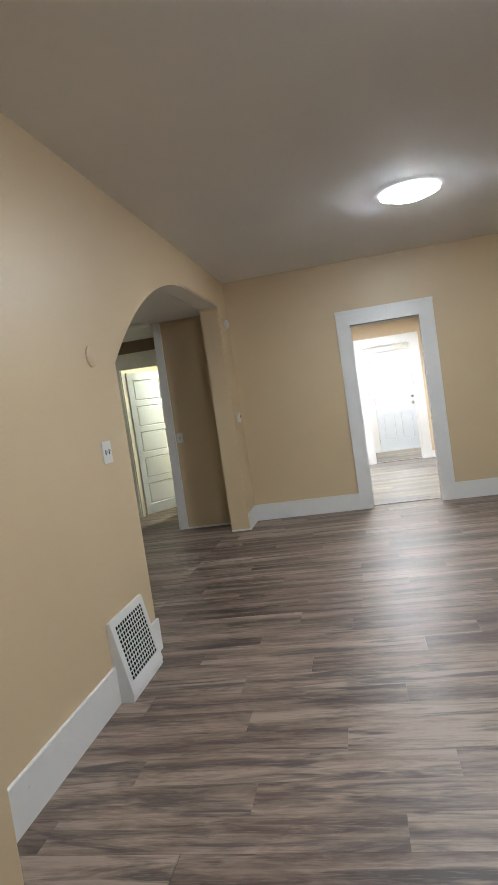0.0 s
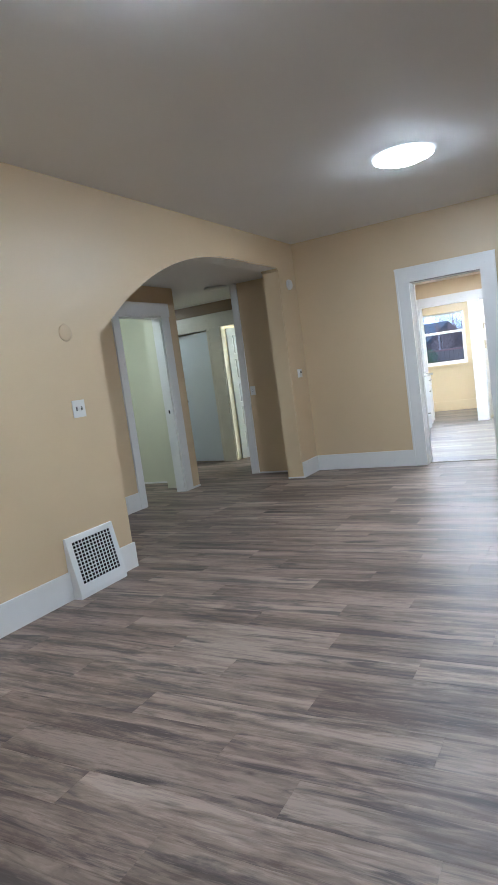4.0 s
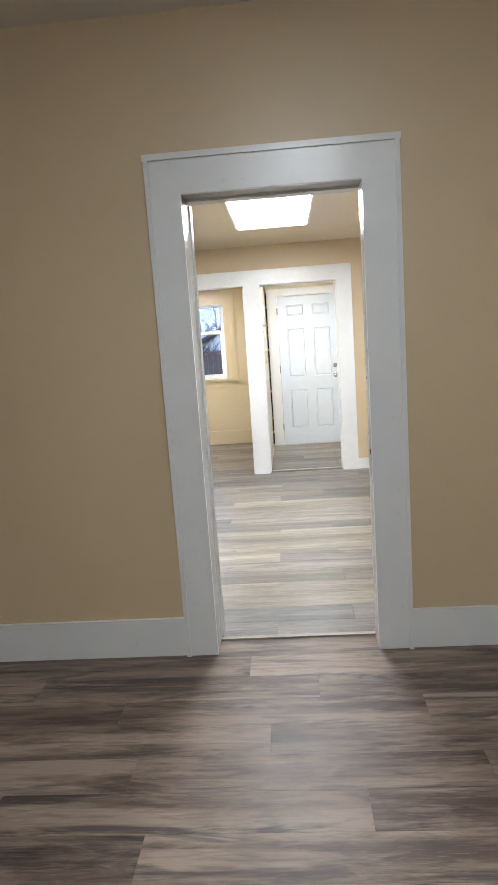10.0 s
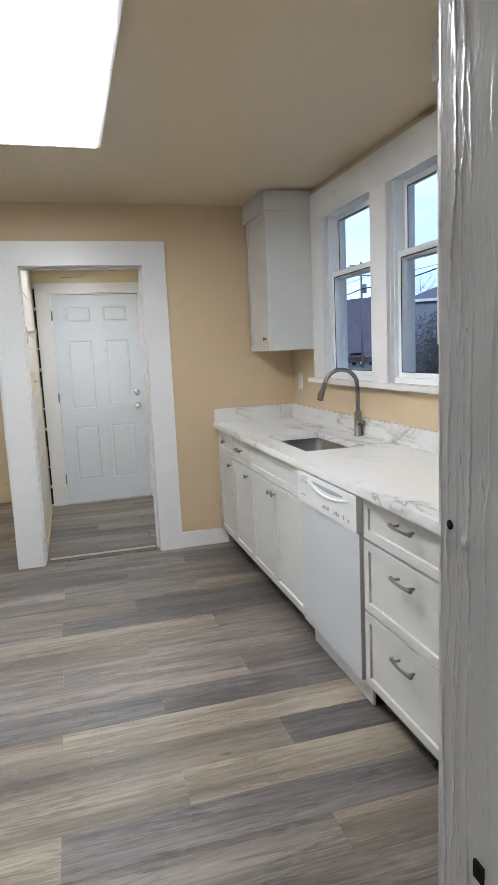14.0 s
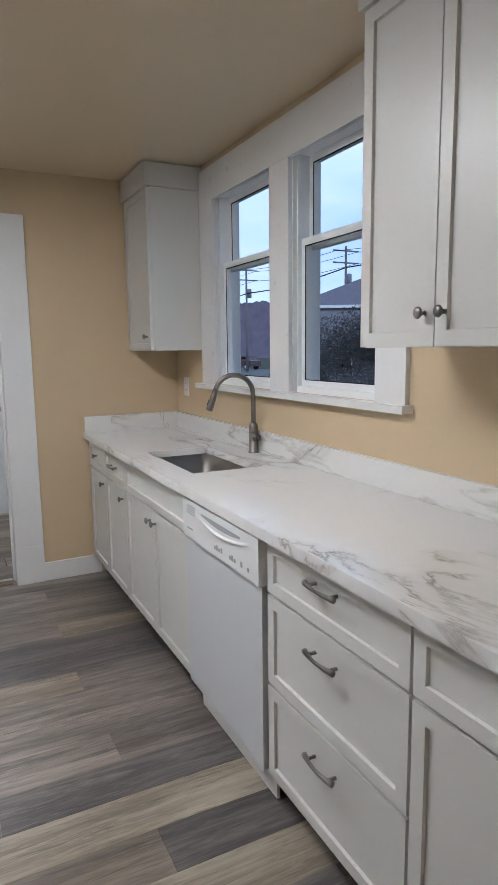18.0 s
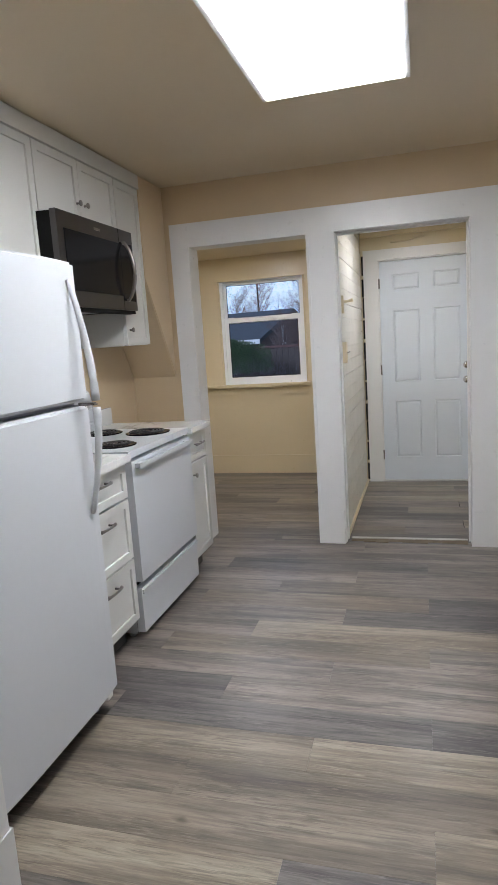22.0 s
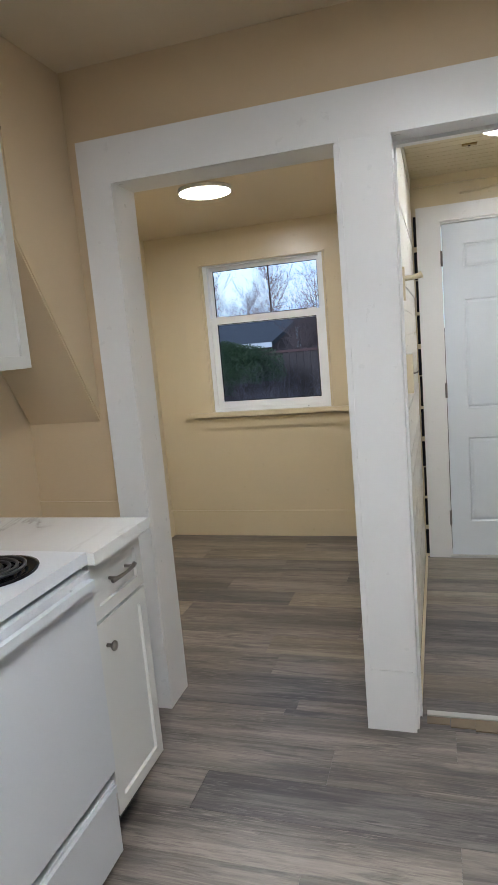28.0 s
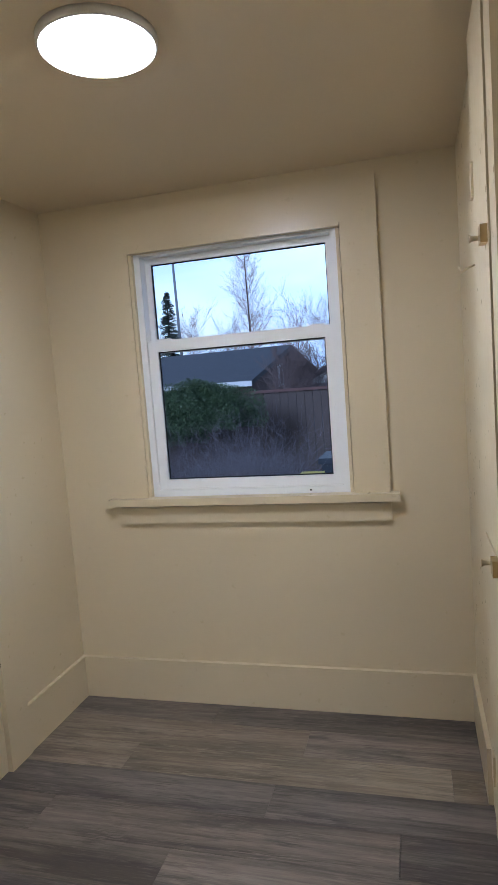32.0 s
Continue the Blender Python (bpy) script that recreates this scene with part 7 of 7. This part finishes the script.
bare_tree(24.0, 44.0, 6.0, 1.8, 21, BARK, TWIG2, "thin leafless tree by the street")
leaf_mass("hedge", (15.6, 25.2, GZ + 0.2), (1.6, 7.2, 2.95), 60000, 0.046, HEDGE, 41, "tall clipped grey-brown hedge", "hedge")


def parked_car(x, y, rz):
    ob = thing("car", (x, y, GZ + 0.03), "small dark reddish car parked in the street", "car", rz=rz)
    prof = [(-2.0, 0.35), (-2.05, 0.75), (-1.75, 0.92), (-0.75, 0.98), (-0.15, 1.42), (1.15, 1.44), (1.75, 1.0), (2.05, 0.92), (2.05, 0.35)]
    bm = bmesh.new()
    a, c = [bm.verts.new((px, -0.82 + 0.14 * (z > 1.2), z)) for px, z in prof], [bm.verts.new((px, 0.82 - 0.14 * (z > 1.2), z)) for px, z in prof]
    bm.faces.new(a)
    bm.faces.new(c[::-1])
    for i in range(9):
        j = (i + 1) % 9
        bm.faces.new((a[j], a[i], c[i], c[j]))
    bmesh.ops.recalc_face_normals(bm, faces=bm.faces)
    part("body", soft(bm, 0.05, 2), CARPAINT, ob)
    for s in (-1, 1):
        part("side_window", rbox(-0.35, 1.25, s * 0.765 - 0.02, s * 0.765 + 0.02, 1.02, 1.34, 0.02), BLACK, ob)
        part("headlight", rbox(-2.08, -1.98, s * 0.6 - 0.16, s * 0.6 + 0.16, 0.66, 0.80, 0.02), PALEBOARD, ob, "pale headlight")
        for px in (-1.3, 1.3):
            wh = part("wheel", lathe([(0.31, -0.1), (0.32, -0.06), (0.32, 0.06), (0.31, 0.1), (0.02, 0.1)], 18, "y", (px, s * 0.76, 0.32)), DARK, ob, "black tyre")
            part("rim", lathe([(0.19, -0.01), (0.17, 0.01), (0.02, 0.012)], 14, "y", (px, s * 0.865, 0.32)), ALU, wh)


parked_car(31.2, 68.4, -70)
bm = bmesh.new()
rows = []
rnd = random.Random(77)
for i in range(241):
    x, y = 40 + i * 0.5, 162 - i * 0.31
    rows.append((bm.verts.new((x, y, GZ - 1)), bm.verts.new((x, y, 12.2 + 2.0 * math.sin(i * 0.039 + 0.6) + 0.7 * math.sin(i * 0.21) + rnd.uniform(-0.22, 0.22)))))
for a, b in zip(rows, rows[1:]):
    bm.faces.new((a[0], b[0], b[1], a[1]))
structure("wooded_hill", bm, surface("distant_woods", (0.125, 0.11, 0.15), 1.0, var=0.5, scale=0.35, fine=3, bump=0), "distant dark wooded hillside", "backdrop")


# ---- floors: planks ----
PITCH, PLANK_L = 0.177, 1.22
plank_meshes = {}


def plank_mesh(length, width, mat):
    key = (round(length, 2), round(width, 3), mat.name)
    if key not in plank_meshes:
        L, W = key[0], key[1]
        g, c = 0.0002, 0.0005
        v = [(g, g, -0.006), (L - g, g, -0.006), (L - g, W - g, -0.006), (g, W - g, -0.006)]
        v += [(g, g, -0.0012), (L - g, g, -0.0012), (L - g, W - g, -0.0012), (g, W - g, -0.0012)]
        v += [(c, c, 0), (L - c, c, 0), (L - c, W - c, 0), (c, W - c, 0)]
        f = [(8, 9, 10, 11)]
        for a in (0, 4):
            f += [(a, a + 1, a + 5, a + 4), (a + 1, a + 2, a + 6, a + 5), (a + 2, a + 3, a + 7, a + 6), (a + 3, a, a + 4, a + 7)]
        me = bpy.data.meshes.new("plank")
        me.from_pydata(v, [], f)
        me.materials.append(mat)
        plank_meshes[key] = me
    return plank_meshes[key]


def plank_floor(name, x0, x1, y0, y1, label, seed, joints, tones, weights, phase=8.437):
    """Rows of planks along x. joints: row index -> x of one joint; tones: (row, joint number) -> material."""
    rnd = random.Random(seed)
    bm = bmesh.new()
    box(bm, x0, x1, y0, y1, -0.05, -0.005)
    floor = structure(name, bm, SUBFLOOR, label, "floor")
    r0 = math.floor((y0 - phase) / PITCH)
    r1 = math.ceil((y1 - phase) / PITCH)
    last = 0.0
    for r in range(r0, r1):
        ya, yb = max(phase + r * PITCH, y0), min(phase + (r + 1) * PITCH, y1)
        if yb - ya < 0.008:
            continue
        j = joints.get(r)
        if j is None:
            j = last + rnd.uniform(0.3, 0.92)
        last = j
        k0 = math.floor((x0 - j) / PLANK_L)
        k = k0
        while j + k * PLANK_L < x1:
            xa, xb = max(j + k * PLANK_L, x0), min(j + (k + 1) * PLANK_L, x1)
            mat = tones.get((r, k)) or rnd.choices((PLANK_LIGHT, PLANK_MID, PLANK_DARK) if len(weights) == 3 else (PLANK_UMBER, PLANK_DUN), weights)[0]
            if xb - xa > 0.004:
                ob = new("plank", plank_mesh(xb - xa, yb - ya, mat))
                ob.location = (xa, ya, 0)
                ob.parent = floor
            k += 1
    return floor


L, M, K = PLANK_LIGHT, PLANK_MID, PLANK_DARK
T = PLANK_TAN
kit_joints = {11: 1.80, 10: 1.40, 9: 0.99, 8: 0.57, 7: 1.40, 6: 1.00, 5: 1.81, 4: 1.40, 3: 1.00, 2: 1.82, 1: 1.40, 0: 1.00, -1: 1.81, -2: 1.40, -3: 1.00, -4: 1.81, -5: 1.40, -6: 1.00, 12: 1.00, 13: 1.40, 14: 1.81, 15: 1.00}
kit_tones = {}
for row, tones in {11: (M, M, L), 10: (M, T, K), 9: (M, M, K), 8: (M, L, M), 7: (M, T, M), 6: (M, M, M), 5: (K, M, M), 4: (M, K, K), 3: (L, L, L), 2: (T, T, K), 1: (T, T, L), 0: (L, L, K), -1: (M, M, T),
                   -2: (M, T, M), -3: (M, L, T), -4: (L, L, T), -5: (K, K, K), -6: (M, K, M), 12: (M, M, M), 13: (M, K, M), 14: (M, M, M), 15: (K, M, M)}.items():
    first = -1 if row == 8 else -2
    for k, tone in enumerate(tones):
        kit_tones[row, first + k] = tone
    kit_tones[row, first + 3] = tones[2]
    kit_tones[row, first - 1] = tones[0]
FLOORS = [
    ("floor_living", -0.9, LIV_E, LIV_S, LIV_N + 0.135, "streaky grey-brown wood-look plank floor", 5, {}, {}, (3, 2), 7.02),
    ("floor_hall", -4.2, -0.9, 2.6, 10.6, "grey-brown wood-look plank floor of the hall", 8, {}, {}, (3, 1), 7.02),
    ("floor_kitchen", KIT_W, KIT_E, LIV_N + 0.136, KIT_N + 0.05, "pale and grey wood-look plank floor", 11, kit_joints, kit_tones, (2, 5, 4)),
    ("floor_nook", PAN_W, PAN_E + 0.01, KIT_N + 0.05, PAN_N, "grey wood-look plank floor of the nook", 21, {0: 0.16, 1: 0.57, 2: -0.415, 3: 0.145, 4: -0.28, 5: 0.42, 6: -0.02, 7: -0.63, 8: 0.05}, {(0, 0): L, (0, -1): M, (1, -1): M, (1, 0): M, (2, -1): L, (2, 0): M, (3, 0): L, (3, -1): K, (7, 0): L, (7, 1): L, (7, -1): T, (8, 0): M, (8, -1): T, (4, 0): M, (4, -1): M, (5, -1): M, (5, 0): K, (6, 0): K, (6, -1): K}, (0, 4, 3), 11.735),
    ("floor_entry", PAN_E + 0.01, ENT_E, KIT_N + 0.05, ENT_N, "grey wood-look plank floor of the back entry", 23, {0: 1.25, 1: 1.66, 2: 0.85, 3: 1.26, 4: 1.66, 5: 0.86, 6: 1.26}, {(0, -1): T, (0, 0): M, (1, -1): M, (2, 0): K, (3, 0): L, (3, -1): K, (4, -1): M, (5, 0): L, (6, -1): M, (6, 0): T}, (2, 5, 3), 11.47),
]
for name, *span in FLOORS:
    plank_floor(name, *span)
